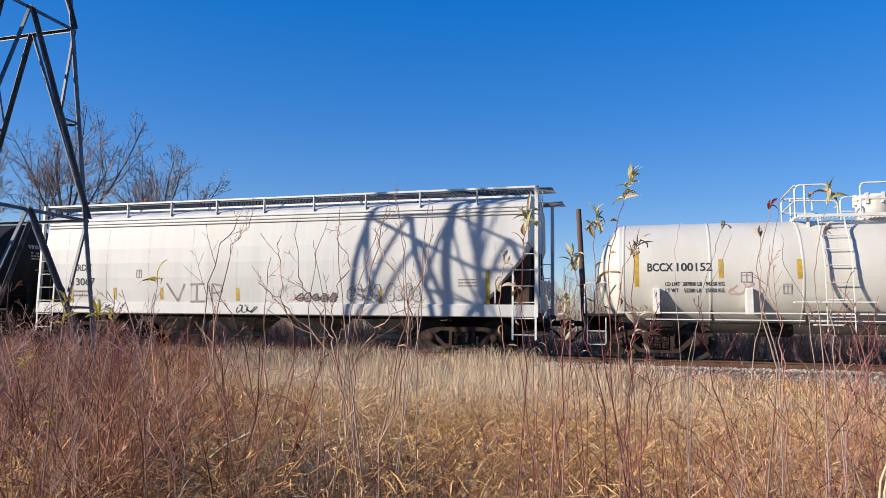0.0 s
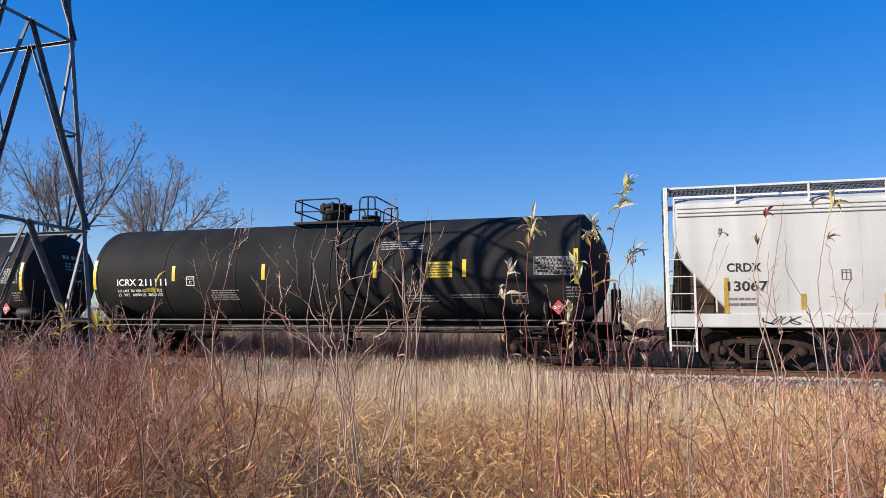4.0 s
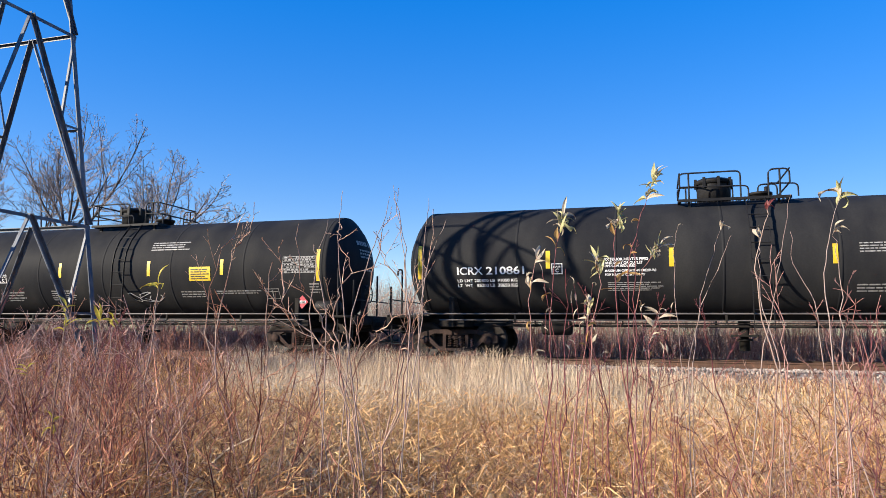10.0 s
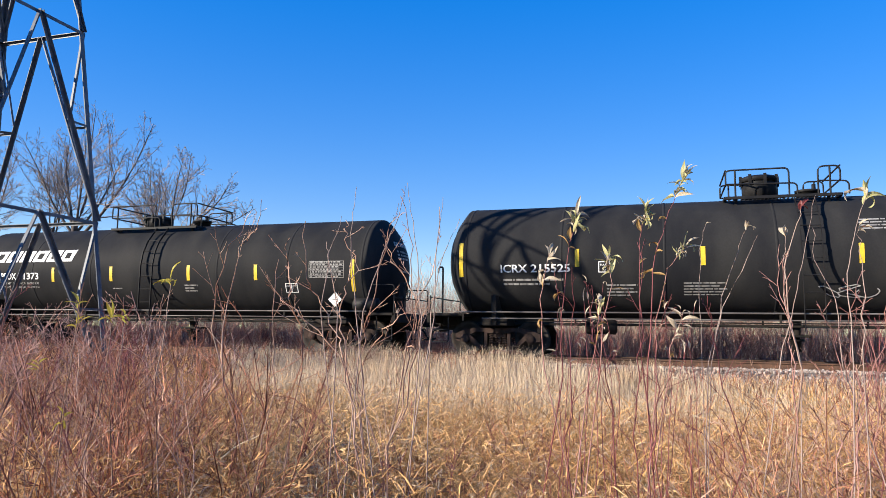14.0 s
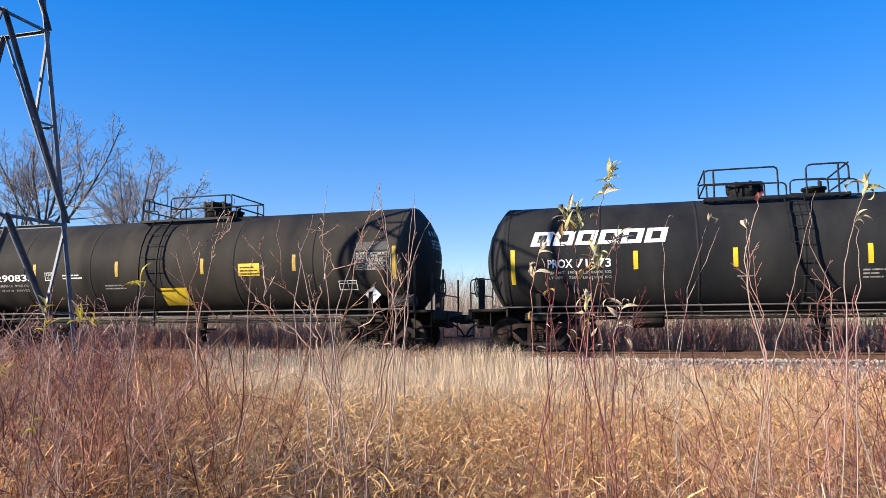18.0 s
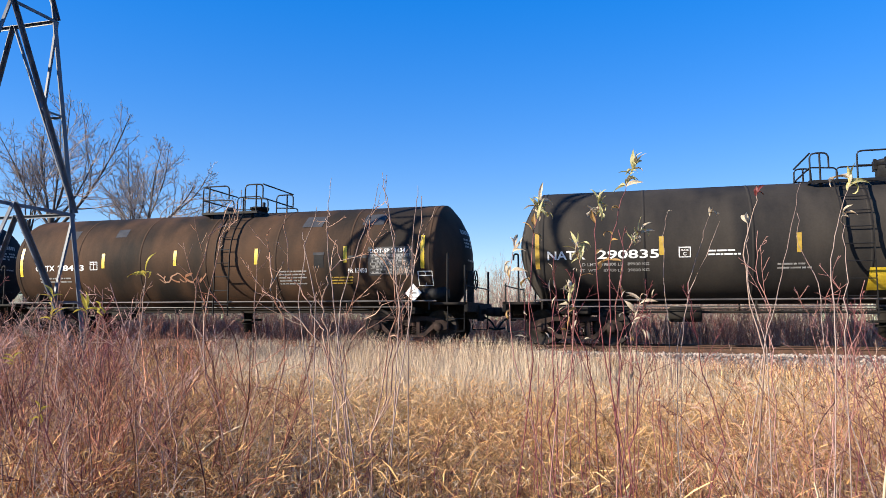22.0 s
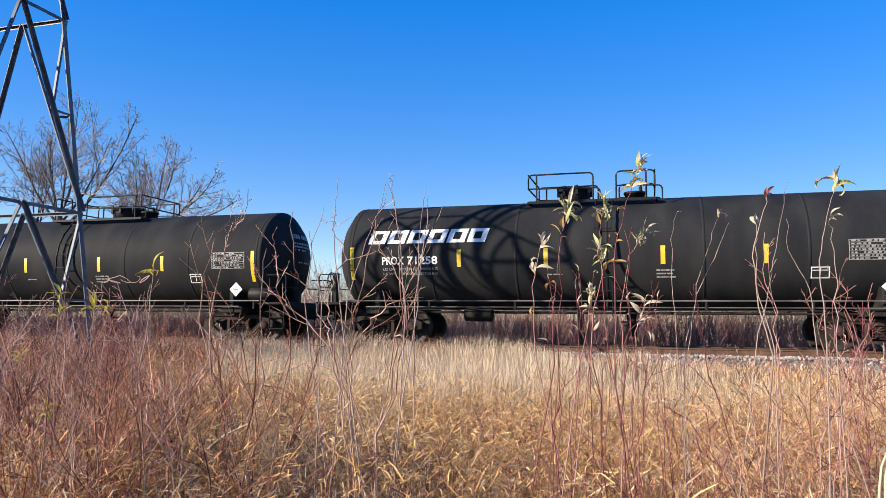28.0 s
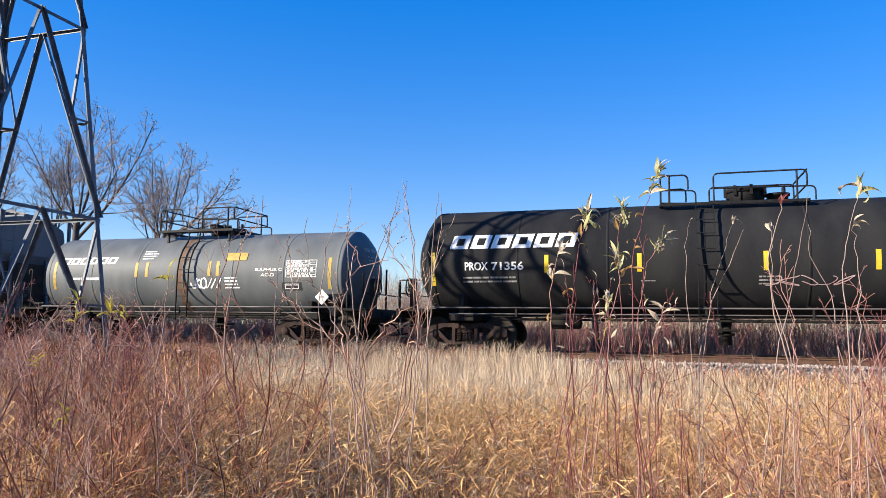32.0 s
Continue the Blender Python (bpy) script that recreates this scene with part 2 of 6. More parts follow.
def rod(bm, pts, r, seg=6, caps=True, r_end=None):
    """A round bar along the points."""
    pts = [Vector(p) for p in pts]
    rings = []
    n = len(pts)
    for i, p in enumerate(pts):
        d = (pts[min(i + 1, n - 1)] - pts[max(i - 1, 0)]).normalized()
        u = Vector((0, 0, 1)) if abs(d.z) < 0.9 else Vector((1, 0, 0))
        a = u.cross(d).normalized()
        b = d.cross(a)
        rr = r if r_end is None else r + (r_end - r) * i / (n - 1)
        rings.append([bm.verts.new(p + (a * math.cos(6.28319 * k / seg) + b * math.sin(6.28319 * k / seg)) * rr) for k in range(seg)])
    for i in range(n - 1):
        for k in range(seg):
            f = bm.faces.new((rings[i][k], rings[i][(k + 1) % seg], rings[i + 1][(k + 1) % seg], rings[i + 1][k]))
            f.smooth = seg > 5
    if caps:
        for ring, flip in ((rings[0], True), (rings[-1], False)):
            vs = [bm.verts.new(v.co) for v in ring]
            bm.faces.new(vs[::-1] if flip else vs)
    return bm


def lathe(bm, profile, axis="x", seg=32, centre=(0, 0, 0), smooth=True):
    """Turns (along, radius) pairs round an axis; a repeated pair makes a sharp edge."""
    c = Vector(centre)
    rings = []
    for a, r in profile:
        ring = []
        for k in range(seg):
            t = 6.283185 * k / seg
            u, v = r * math.cos(t), r * math.sin(t)
            co = {"x": (a, u, v), "y": (v, a, u), "z": (u, v, a)}[axis]
            ring.append(bm.verts.new(c + Vector(co)))
        rings.append(ring)
    for i in range(len(rings) - 1):
        if profile[i] == profile[i + 1]:
            continue
        for k in range(seg):
            f = bm.faces.new((rings[i][k], rings[i][(k + 1) % seg], rings[i + 1][(k + 1) % seg], rings[i + 1][k]))
            f.smooth = smooth
    for ring, p in ((rings[0], profile[0]), (rings[-1], profile[-1])):
        if p[1] > 1e-4:
            bm.faces.new(ring)
    bmesh.ops.recalc_face_normals(bm, faces=bm.faces)
    return bm


def arc(p, q, bulge, n=5):
    """Points of a bow from p to q."""
    p, q, b = Vector(p), Vector(q), Vector(bulge)
    return [p.lerp(q, i / n) + b * math.sin(math.pi * i / n) for i in range(n + 1)]


def bent(pts, r=0.12, n=4):
    """A path with its corners rounded."""
    pts = [Vector(p) for p in pts]
    out = [pts[0]]
    for a, b, c in zip(pts, pts[1:], pts[2:]):
        d1, d2 = (a - b), (c - b)
        s = min(r, d1.length * 0.45, d2.length * 0.45)
        p, q = b + d1.normalized() * s, b + d2.normalized() * s
        for i in range(n + 1):
            t = i / n
            out.append(p.lerp(b, t).lerp(b.lerp(q, t), t))
    return out + [pts[-1]]


GLYPHS = {}


def letters(text):
    """Vertices and faces of a line of the built-in font, one unit high, with its width."""
    if text not in GLYPHS:
        cu = bpy.data.curves.new("text", "FONT")
        cu.body, cu.resolution_u, cu.offset = text, 3, 0.018
        ob = bpy.data.objects.new("text", cu)
        scene.collection.objects.link(ob)
        me = bpy.data.meshes.new_from_object(ob.evaluated_get(bpy.context.evaluated_depsgraph_get()))
        vs = [v.co.copy() for v in me.vertices]
        fs = [tuple(p.vertices) for p in me.polygons]
        bpy.data.objects.remove(ob), bpy.data.meshes.remove(me), bpy.data.curves.remove(cu)
        x0, x1 = min(v.x for v in vs), max(v.x for v in vs)
        y0, y1 = min(v.y for v in vs), max(v.y for v in vs)
        GLYPHS[text] = ([((v.x - x0) / (x1 - x0), (v.y - y0) / (y1 - y0)) for v in vs], fs)
    return GLYPHS[text]


class Side:
    """The near side of a car: along, and up along the skin, to places on the skin."""

    def __init__(self, radius=0.0, middle=0.0, flat=None):
        self.r, self.z, self.flat = radius, middle, flat

    def at(self, x, v, off=0.006):
        if self.flat is not None:
            y, z = self.flat(v)
            return Vector((x, -(y + off), z))
        a = v / self.r
        return Vector((x, -(self.r + off) * math.cos(a), self.z + (self.r + off) * math.sin(a)))

    def patch(self, bm, x0, x1, v0, v1, n=3, off=0.006, lean=0.0):
        rows = [[bm.verts.new(self.at(x + lean * i / n, v0 + (v1 - v0) * i / n, off)) for x in (x0, x1)] for i in range(n + 1)]
        for a, b in zip(rows, rows[1:]):
            bm.faces.new((a[0], a[1], b[1], b[0]))
        return bm

    def print_on(self, bm, text, x0, x1, v0, v1, off=0.007):
        vs, fs = letters(text)
        made = [bm.verts.new(self.at(x0 + (x1 - x0) * u, v0 + (v1 - v0) * w, off)) for u, w in vs]
        for f in fs:
            bm.faces.new([made[i] for i in f])
        return bm

    def lines(self, bm, x0, x1, v0, v1, n, rng, off=0.007):
        """Small stencilled lines: short bars, word by word."""
        step = (v1 - v0) / n
        for i in range(n):
            x, end = x0, x1 - (x1 - x0) * rng.random() * 0.3
            while x < end:
                w = rng.uniform(0.05, 0.24)
                self.patch(bm, x, min(x + w, end), v0 + i * step, v0 + i * step + step * 0.44, 1, off)
                x += w + 0.022
        return bm

    def outline(self, bm, x0, x1, v0, v1, w=0.02, off=0.007):
        for a in ((x0, x1, v0, v0 + w), (x0, x1, v1 - w, v1), (x0, x0 + w, v0 + w, v1 - w), (x1 - w, x1, v0 + w, v1 - w)):
            self.patch(bm, *a, n=2, off=off)
        return bm

    def stroke(self, bm, pts, w, off=0.008):
        """A painted line through (along, up) points."""
        for (xa, va), (xb, vb) in zip(pts, pts[1:]):
            d = Vector((xb - xa, vb - va))
            if d.length < 1e-4:
                continue
            nn = Vector((-d.y, d.x)).normalized() * w / 2
            q = [bm.verts.new(self.at(x, v, off)) for x, v in ((xa - nn.x, va - nn.y), (xb - nn.x, vb - nn.y), (xb + nn.x, vb + nn.y), (xa + nn.x, va + nn.y))]
            bm.faces.new(q)
        return bm

    def blocks(self, inner, outer, x0, x1, v0, v1, n, rng):
        """Fat, uneven spray shapes in a row: a fill and a drawn edge with a slot, no words."""
        step = (x1 - x0) / n
        for i in range(n):
            a, b = x0 + i * step + step * 0.06, x0 + (i + 1) * step - step * 0.02
            lo, hi = v0 + (v1 - v0) * rng.uniform(0, 0.15), v1 - (v1 - v0) * rng.uniform(0, 0.18)
            lean = step * rng.uniform(-0.15, 0.2)
            loop = [(a, lo + 0.09), (a + step * 0.3, lo), (b - 0.04, lo + rng.uniform(-0.02, 0.03)), (b, lo + 0.06), (b - step * rng.uniform(0, 0.3), (lo + hi) / 2),
                    (b + lean, hi - 0.12), (b + lean - 0.05, hi), (a + lean + step * 0.35, hi + rng.uniform(-0.04, 0.02)), (a + lean - 0.01, hi - 0.14), (a + step * rng.uniform(0, 0.12), (lo + hi) / 2)]
            for p, q in zip(loop[:5], loop[1:5]):
                u, w = loop[9 - loop.index(p)], loop[9 - loop.index(q)]
                inner.faces.new([inner.verts.new(self.at(x, v, 0.007)) for x, v in (p, q, w, u)])
            self.stroke(outer, loop + loop[:1], 0.024, 0.010)
            m = (a + b + lean) / 2
            self.stroke(outer, [(m - step * 0.12, lo + (hi - lo) * 0.3), (m + step * 0.1, lo + (hi - lo) * rng.uniform(0.3, 0.45))], 0.03, 0.010)
            if rng.random() < 0.6:
                self.stroke(outer, [(m - step * 0.05, hi - (hi - lo) * 0.22), (m + step * 0.15, hi - (hi - lo) * rng.uniform(0.2, 0.4))], 0.03, 0.010)
        return inner

    def scrawl(self, bm, x0, x1, v0, v1, n, w, rng, off=0.008):
        """Looping spray-paint strokes without words."""
        for i in range(n):
            cx = x0 + (x1 - x0) * (i + 0.5) / n
            rx, ry = (x1 - x0) / n * 0.6, (v1 - v0) / 2
            ph, k = rng.uniform(0, 6.28), rng.choice((1, 1, 2))
            pts = [(cx + rx * math.sin(k * t + ph) * rng.uniform(0.8, 1.1), (v0 + v1) / 2 + ry * math.cos(t + ph * 0.3) * rng.uniform(0.8, 1.05)) for t in (j * 0.45 for j in range(rng.randint(8, 14)))]
            self.stroke(bm, pts, w * rng.uniform(0.6, 1.3), off)
        return bm
# ---- setting: ground, track bed, rails ----
TRACK_Y, RAIL_GAP = 19.65, 0.7535


def land(x, y):
    """Height of the ground: a flat wet field, a low bank to the track, a field beyond."""
    def step(a, b, t):
        t = min(max((t - a) / (b - a), 0), 1)
        return t * t * (3 - 2 * t)
    z = -0.95 + 0.40 * step(11.5, 17.2, y) - 0.05 * step(22, 26, y)
    near = max(0.0, 1 - (abs(x) + abs(y)) / 120)
    return z + near * (0.07 * noise.noise(Vector((x * 0.35, y * 0.35, 0))) + 0.03 * noise.noise(Vector((x * 1.3, y * 1.3, 4))))


def sheet(name, xs, ys, height, material, kind="structure", label="", category=""):
    vs = [(x, y, height(x, y)) for y in ys for x in xs]
    w = len(xs)
    fs = [(j * w + i, j * w + i + 1, (j + 1) * w + i + 1, (j + 1) * w + i) for j in range(len(ys) - 1) for i in range(w - 1)]
    me = bpy.data.meshes.new(name)
    me.from_pydata(vs, [], fs)
    me.polygons.foreach_set("use_smooth", [True] * len(fs))
    me.materials.append(material)
    return tagged(new(name, me), label, category, kind=kind)


far_x = [-2500, -1200, -500, -220, -120, -80] + [-60 + i * 0.75 for i in range(121)] + [45, 70, 120, 260, 600, 1300, 2500]
far_y = [-2500, -900, -300, -100, -40, -15] + [-8 + i * 0.75 for i in range(65)] + [45, 55, 75, 110, 180, 350, 800, 1600, 2500]
sheet("ground", far_x, far_y, land, SOIL, "structure", "field soil under straw and dead stems, darkened for their shade", "ground")


def bed(x, y):
    d = abs(y - TRACK_Y)
    z = -0.19 if d < 1.65 else -0.19 - (d - 1.65) * 0.52
    return z + 0.025 * noise.noise(Vector((x * 2.5, y * 2.5, 7)))


ballast = sheet("ballast_bed", [-150, -100, -70] + [-50 + 0.5 * i for i in range(141)] + [35, 60, 110],
                [TRACK_Y + 0.3 * k for k in range(-9, 10)], bed, BALLAST_BED, "structure", "low bank of grey and pinkish crushed stone under the track", "track bed")


def rail_section(bm, y, x0, x1):
    half = ((-0.07, -0.17), (0.07, -0.17), (0.07, -0.158), (0.012, -0.14), (0.012, -0.045), (0.036, -0.036), (0.036, -0.006), (0.03, 0.0),
            (-0.03, 0.0), (-0.036, -0.006), (-0.036, -0.036), (-0.012, -0.045), (-0.012, -0.14), (-0.07, -0.158))
    a, b = ([bm.verts.new((x, y + u, z)) for u, z in half] for x in (x0, x1))
    n = len(half)
    for k in range(n):
        bm.faces.new((a[k], a[(k + 1) % n], b[(k + 1) % n], b[k]))
    bm.faces.new(a[::-1]), bm.faces.new(b)


track = tagged(thing("railway_track", "rusty steel rails on dark timber sleepers in ballast", "railway track"), kind="structure")
for s in (-1, 1):
    bm = bmesh.new()
    rail_section(bm, TRACK_Y + s * RAIL_GAP, -150, 110)
    part("rail", bm, RAIL, track, "rusty steel rail")
bm = box(bmesh.new(), -0.115, 0.115, -1.3, 1.3, -0.18, 0, 0.012)
for s in (-1, 1):
    box(bm, -0.09, 0.09, s * RAIL_GAP - 0.17, s * RAIL_GAP + 0.17, 0.0, 0.012)
sleeper = part("sleeper", bm, TIE_WOOD, track, "dark creosoted timber sleeper")
rng = random.Random(5)
for i in range(150):
    x = -55 + 0.53 * i
    m = pose(x, TRACK_Y + rng.uniform(-0.04, 0.04), -0.172, 0, 0, rng.uniform(-1.5, 1.5))
    if i:
        again(sleeper, track, m)
    else:
        sleeper.matrix_basis = m

# loose stones of the shoulder
rng = random.Random(8)
ico = bmesh.new()
bmesh.ops.create_icosphere(ico, subdivisions=1, radius=1)
iv = [v.co.copy() for v in ico.verts]
jf = [tuple(v.index for v in f.verts) for f in ico.faces]
ico.free()
vs, fs = [], []
for i in range(8200):
    near = rng.random() < 0.8
    x = rng.uniform(-14, 9) if near else rng.uniform(-40, 20)
    y = TRACK_Y - rng.uniform(0.85, 2.75) if rng.random() < 0.85 else TRACK_Y + rng.uniform(-0.7, 2.3)
    r = rng.uniform(0.018, 0.042)
    q = Euler((rng.uniform(0, 6), rng.uniform(0, 6), rng.uniform(0, 6))).to_matrix()
    sc = Vector((rng.uniform(0.7, 1.3), rng.uniform(0.7, 1.2), rng.uniform(0.6, 1.0))) * r
    o = Vector((x, y, bed(x, y) + r * 0.45))
    n0 = len(vs)
    for v in iv:
        vs.append(o + q @ Vector((v.x * sc.x, v.y * sc.y, v.z * sc.z)) * rng.uniform(0.85, 1.1))
    fs += [(a + n0, b + n0, c + n0) for a, b, c in jf]
me = bpy.data.meshes.new("ballast_stones")
me.from_pydata(vs, [], fs)
me.materials.append(STONE)
tagged(new("ballast_stones", me), "loose crushed grey and pinkish ballast stones", "gravel", kind="stuff")

# ---- railway cars ----
CARS = {}
WHEELS = []
WHEEL_R = 0.457
PROTO = {}


def proto(key, name, build, material, parent, label="", m=None):
    """A part whose mesh all cars share."""
    if key in PROTO:
        o = again(PROTO[key], parent)
    else:
        bm = bmesh.new()
        build(bm)
        o = PROTO[key] = part(name, bm, material, parent, label)
    if m is not None:
        o.matrix_basis = m
    return o


def side_frame(bm):
    """Cast side frame of a freight truck: arched top, dropped middle, journal ends, two window openings."""
    y0, y1 = -0.07, 0.07
    outer = [(-1.16, 0.40), (-1.16, 0.58), (-0.98, 0.66), (-0.62, 0.74), (0.62, 0.74), (0.98, 0.66), (1.16, 0.58), (1.16, 0.40), (0.98, 0.36),
             (0.80, 0.44), (0.48, 0.17), (-0.48, 0.17), (-0.80, 0.44), (-0.98, 0.36)]
    holes = ([(-0.76, 0.56), (-0.60, 0.63), (-0.36, 0.63), (-0.36, 0.28), (-0.46, 0.28)], [(0.36, 0.28), (0.36, 0.63), (0.60, 0.63), (0.76, 0.56), (0.46, 0.28)],
             [(-0.27, 0.24), (-0.27, 0.60), (0.27, 0.60), (0.27, 0.24)])
    tm = bmesh.new()
    for loop in (outer, *holes):
        vv = [tm.verts.new((x, 0, z)) for x, z in loop]
        for a, b in zip(vv, vv[1:] + vv[:1]):
            tm.edges.new((a, b))
    bmesh.ops.triangle_fill(tm, use_beauty=True, edges=tm.edges[:])
    r = bmesh.ops.extrude_face_region(tm, geom=tm.faces[:])
    for v in r["geom"]:
        if isinstance(v, bmesh.types.BMVert):
            v.co.y += y1 - y0
    for v in tm.verts:
        v.co.y += y0
    bmesh.ops.recalc_face_normals(tm, faces=tm.faces)
    me = bpy.data.meshes.new("tmp")
    tm.to_mesh(me)
    tm.free()
    bm.from_mesh(me)
    bpy.data.meshes.remove(me)
    for s in (-0.89, 0.89):
        lathe(bm, [(-0.13, 0.0), (-0.13, 0.08), (-0.10, 0.115), (-0.10, 0.115), (0.05, 0.125)], "y", 14, (s, 0, WHEEL_R))


def springs(bm):
    for x in (-0.18, 0.0, 0.18):
        pts = [(x + 0.062 * math.cos(k * 0.9), 0.062 * math.sin(k * 0.9), 0.26 + 0.0088 * k) for k in range(36)]
        rod(bm, pts, 0.016, 5)


def wheelset(bm):
    prof = [(0.0, 0.0), (0.0, 0.11), (0.02, 0.12), (0.045, 0.17), (0.03, 0.33), (0.0, 0.37), (0.0, 0.45), (0.0, 0.45), (0.0, WHEEL_R), (0.105, WHEEL_R + 0.004),
            (0.112, WHEEL_R + 0.026), (0.135, WHEEL_R + 0.024), (0.14, 0.42), (0.14, 0.37), (0.10, 0.33), (0.12, 0.12), (0.14, 0.0)]
    for s in (-1, 1):
        lathe(bm, [(s * (0.81 - a), r) for a, r in prof], "y", 28)
        # cast lugs that show the turning
        for k in range(2):
            t = k * math.pi
            box(bm, 0.22 * math.cos(t) - 0.03, 0.22 * math.cos(t) + 0.03, s * 0.775 - 0.012, s * 0.775 + 0.012, 0.22 * math.sin(t) - 0.03, 0.22 * math.sin(t) + 0.03)
    rod(bm, [(0, -0.95, 0), (0, 0.95, 0)], 0.075, 10)


def truck(car, x):
    t = proto("bolster", "truck", lambda bm: (box(bm, -0.22, 0.22, -1.02, 1.02, 0.48, 0.72, 0.03), box(bm, -0.3, 0.3, -0.3, 0.3, 0.72, 0.80, 0.02),
              beam(bm, (-0.6, -0.75, 0.45), (-0.6, 0.75, 0.45), 0.1, 0.16), beam(bm, (0.6, -0.75, 0.45), (0.6, 0.75, 0.45), 0.1, 0.16)), CAST, car,
              "dusty cast steel bogie", pose(x, 0, 0))
    for s in (-1, 1):
        proto("side_frame", "side_frame", side_frame, CAST, t, "", pose(0, s * 1.0, 0))
        proto("springs", "spring_pack", springs, CAST, t, "", pose(0, s * 0.985, 0))
    for s in (-0.89, 0.89):
        w = proto("wheelset", "wheelset", wheelset, TREAD, t, "rusty steel wheels on an axle", pose(s, 0, WHEEL_R))
        WHEELS.append((w, s))
    return t


def coupler(car, x, s):
    """Draft gear, coupler head and air hose at the end x; s: which way it points."""
    def build(bm):
        box(bm, -0.9, -0.05, -0.16, 0.16, 0.66, 1.0, 0.02)
        box(bm, -0.1, 0.42, -0.075, 0.075, 0.80, 0.95, 0.02)
        box(bm, 0.38, 0.60, -0.17, 0.10, 0.74, 1.0, 0.05)
        box(bm, 0.46, 0.72, 0.06, 0.19, 0.76, 0.98, 0.05)
        box(bm, -0.08, 0.0, -0.32, 0.32, 0.62, 1.06, 0.02)
    c = proto("coupler", "coupler", build, SILL, car, "rusty knuckle coupler", pose(x, 0, 0, 0, 0, 0 if s > 0 else 180))
    proto("hose", "air_hose", lambda bm: rod(bm, bent([(-0.05, 0.3, 0.75), (0.2, 0.3, 0.62), (0.35, 0.22, 0.36), (0.62, 0.1, 0.42)], 0.2), 0.028, 7), FITTING, c, "black rubber brake hose")


def ladder(car, x0, x1, pts, material, rung_step=0.40, name="ladder"):
    """A ladder whose rails follow the (out, up) points on the near side."""
    lad = None
    for x in (x0, x1):
        bm = bmesh.new()
        rings = []
        for i, (y, z) in enumerate(pts):
            (ya, za), (yb, zb) = pts[max(i - 1, 0)], pts[min(i + 1, len(pts) - 1)]
            d = Vector((0, -(yb - ya), zb - za)).normalized()
            nn = Vector((1, 0, 0)).cross(d) * 0.028
            rings.append([bm.verts.new(Vector((x + a, -y, z)) + nn * b) for a, b in ((-0.007, -1), (0.007, -1), (0.007, 1), (-0.007, 1))])
        for r, q in zip(rings, rings[1:]):
            for k in range(4):
                bm.faces.new((r[k], r[(k + 1) % 4], q[(k + 1) % 4], q[k]))
        bm.faces.new(rings[0][::-1]), bm.faces.new(rings[-1])
        lad = part(name if lad is None else "ladder_rail", bm, material, lad or car)
    length, acc = 0.0, 0.2
    key = ("rung", round(x1 - x0, 2), material.name)
    for (ya, za), (yb, zb) in zip(pts, pts[1:]):
        seg = math.hypot(yb - ya, zb - za)
        while acc <= length + seg:
            f = (acc - length) / seg
            proto(key, "rung", lambda bm: rod(bm, [(0, 0, 0), (x1 - x0, 0, 0)], 0.014, 6), material, lad, "", pose(x0, -(ya + (yb - ya) * f), za + (zb - za) * f))
            acc += rung_step
        length += seg
    return lad


def hand_brake(car, x, material, s=1):
    """Brake wheel on its stand at the end of a car."""
    bm = box(bmesh.new(), x - 0.08, x + 0.08, -0.65, -0.45, 1.0, 2.0, 0.02)
    st = part("brake_stand", bm, material, car)
    bm = bmesh.new()
    ring = [(x + s * 0.14, -0.55 + 0.26 * math.cos(a), 1.75 + 0.26 * math.sin(a)) for a in (k * math.pi / 8 for k in range(17))]
    rod(bm, ring, 0.018, 6, False)
    for k in range(3):
        a = k * math.pi / 3
        rod(bm, [(x + s * 0.14, -0.55 - 0.26 * math.cos(a), 1.75 - 0.26 * math.sin(a)), (x + s * 0.14, -0.55 + 0.26 * math.cos(a), 1.75 + 0.26 * math.sin(a))], 0.014, 5)
    rod(bm, [(x, -0.55, 1.75), (x + s * 0.15, -0.55, 1.75)], 0.03, 6)
    part("brake_wheel", bm, material, st)


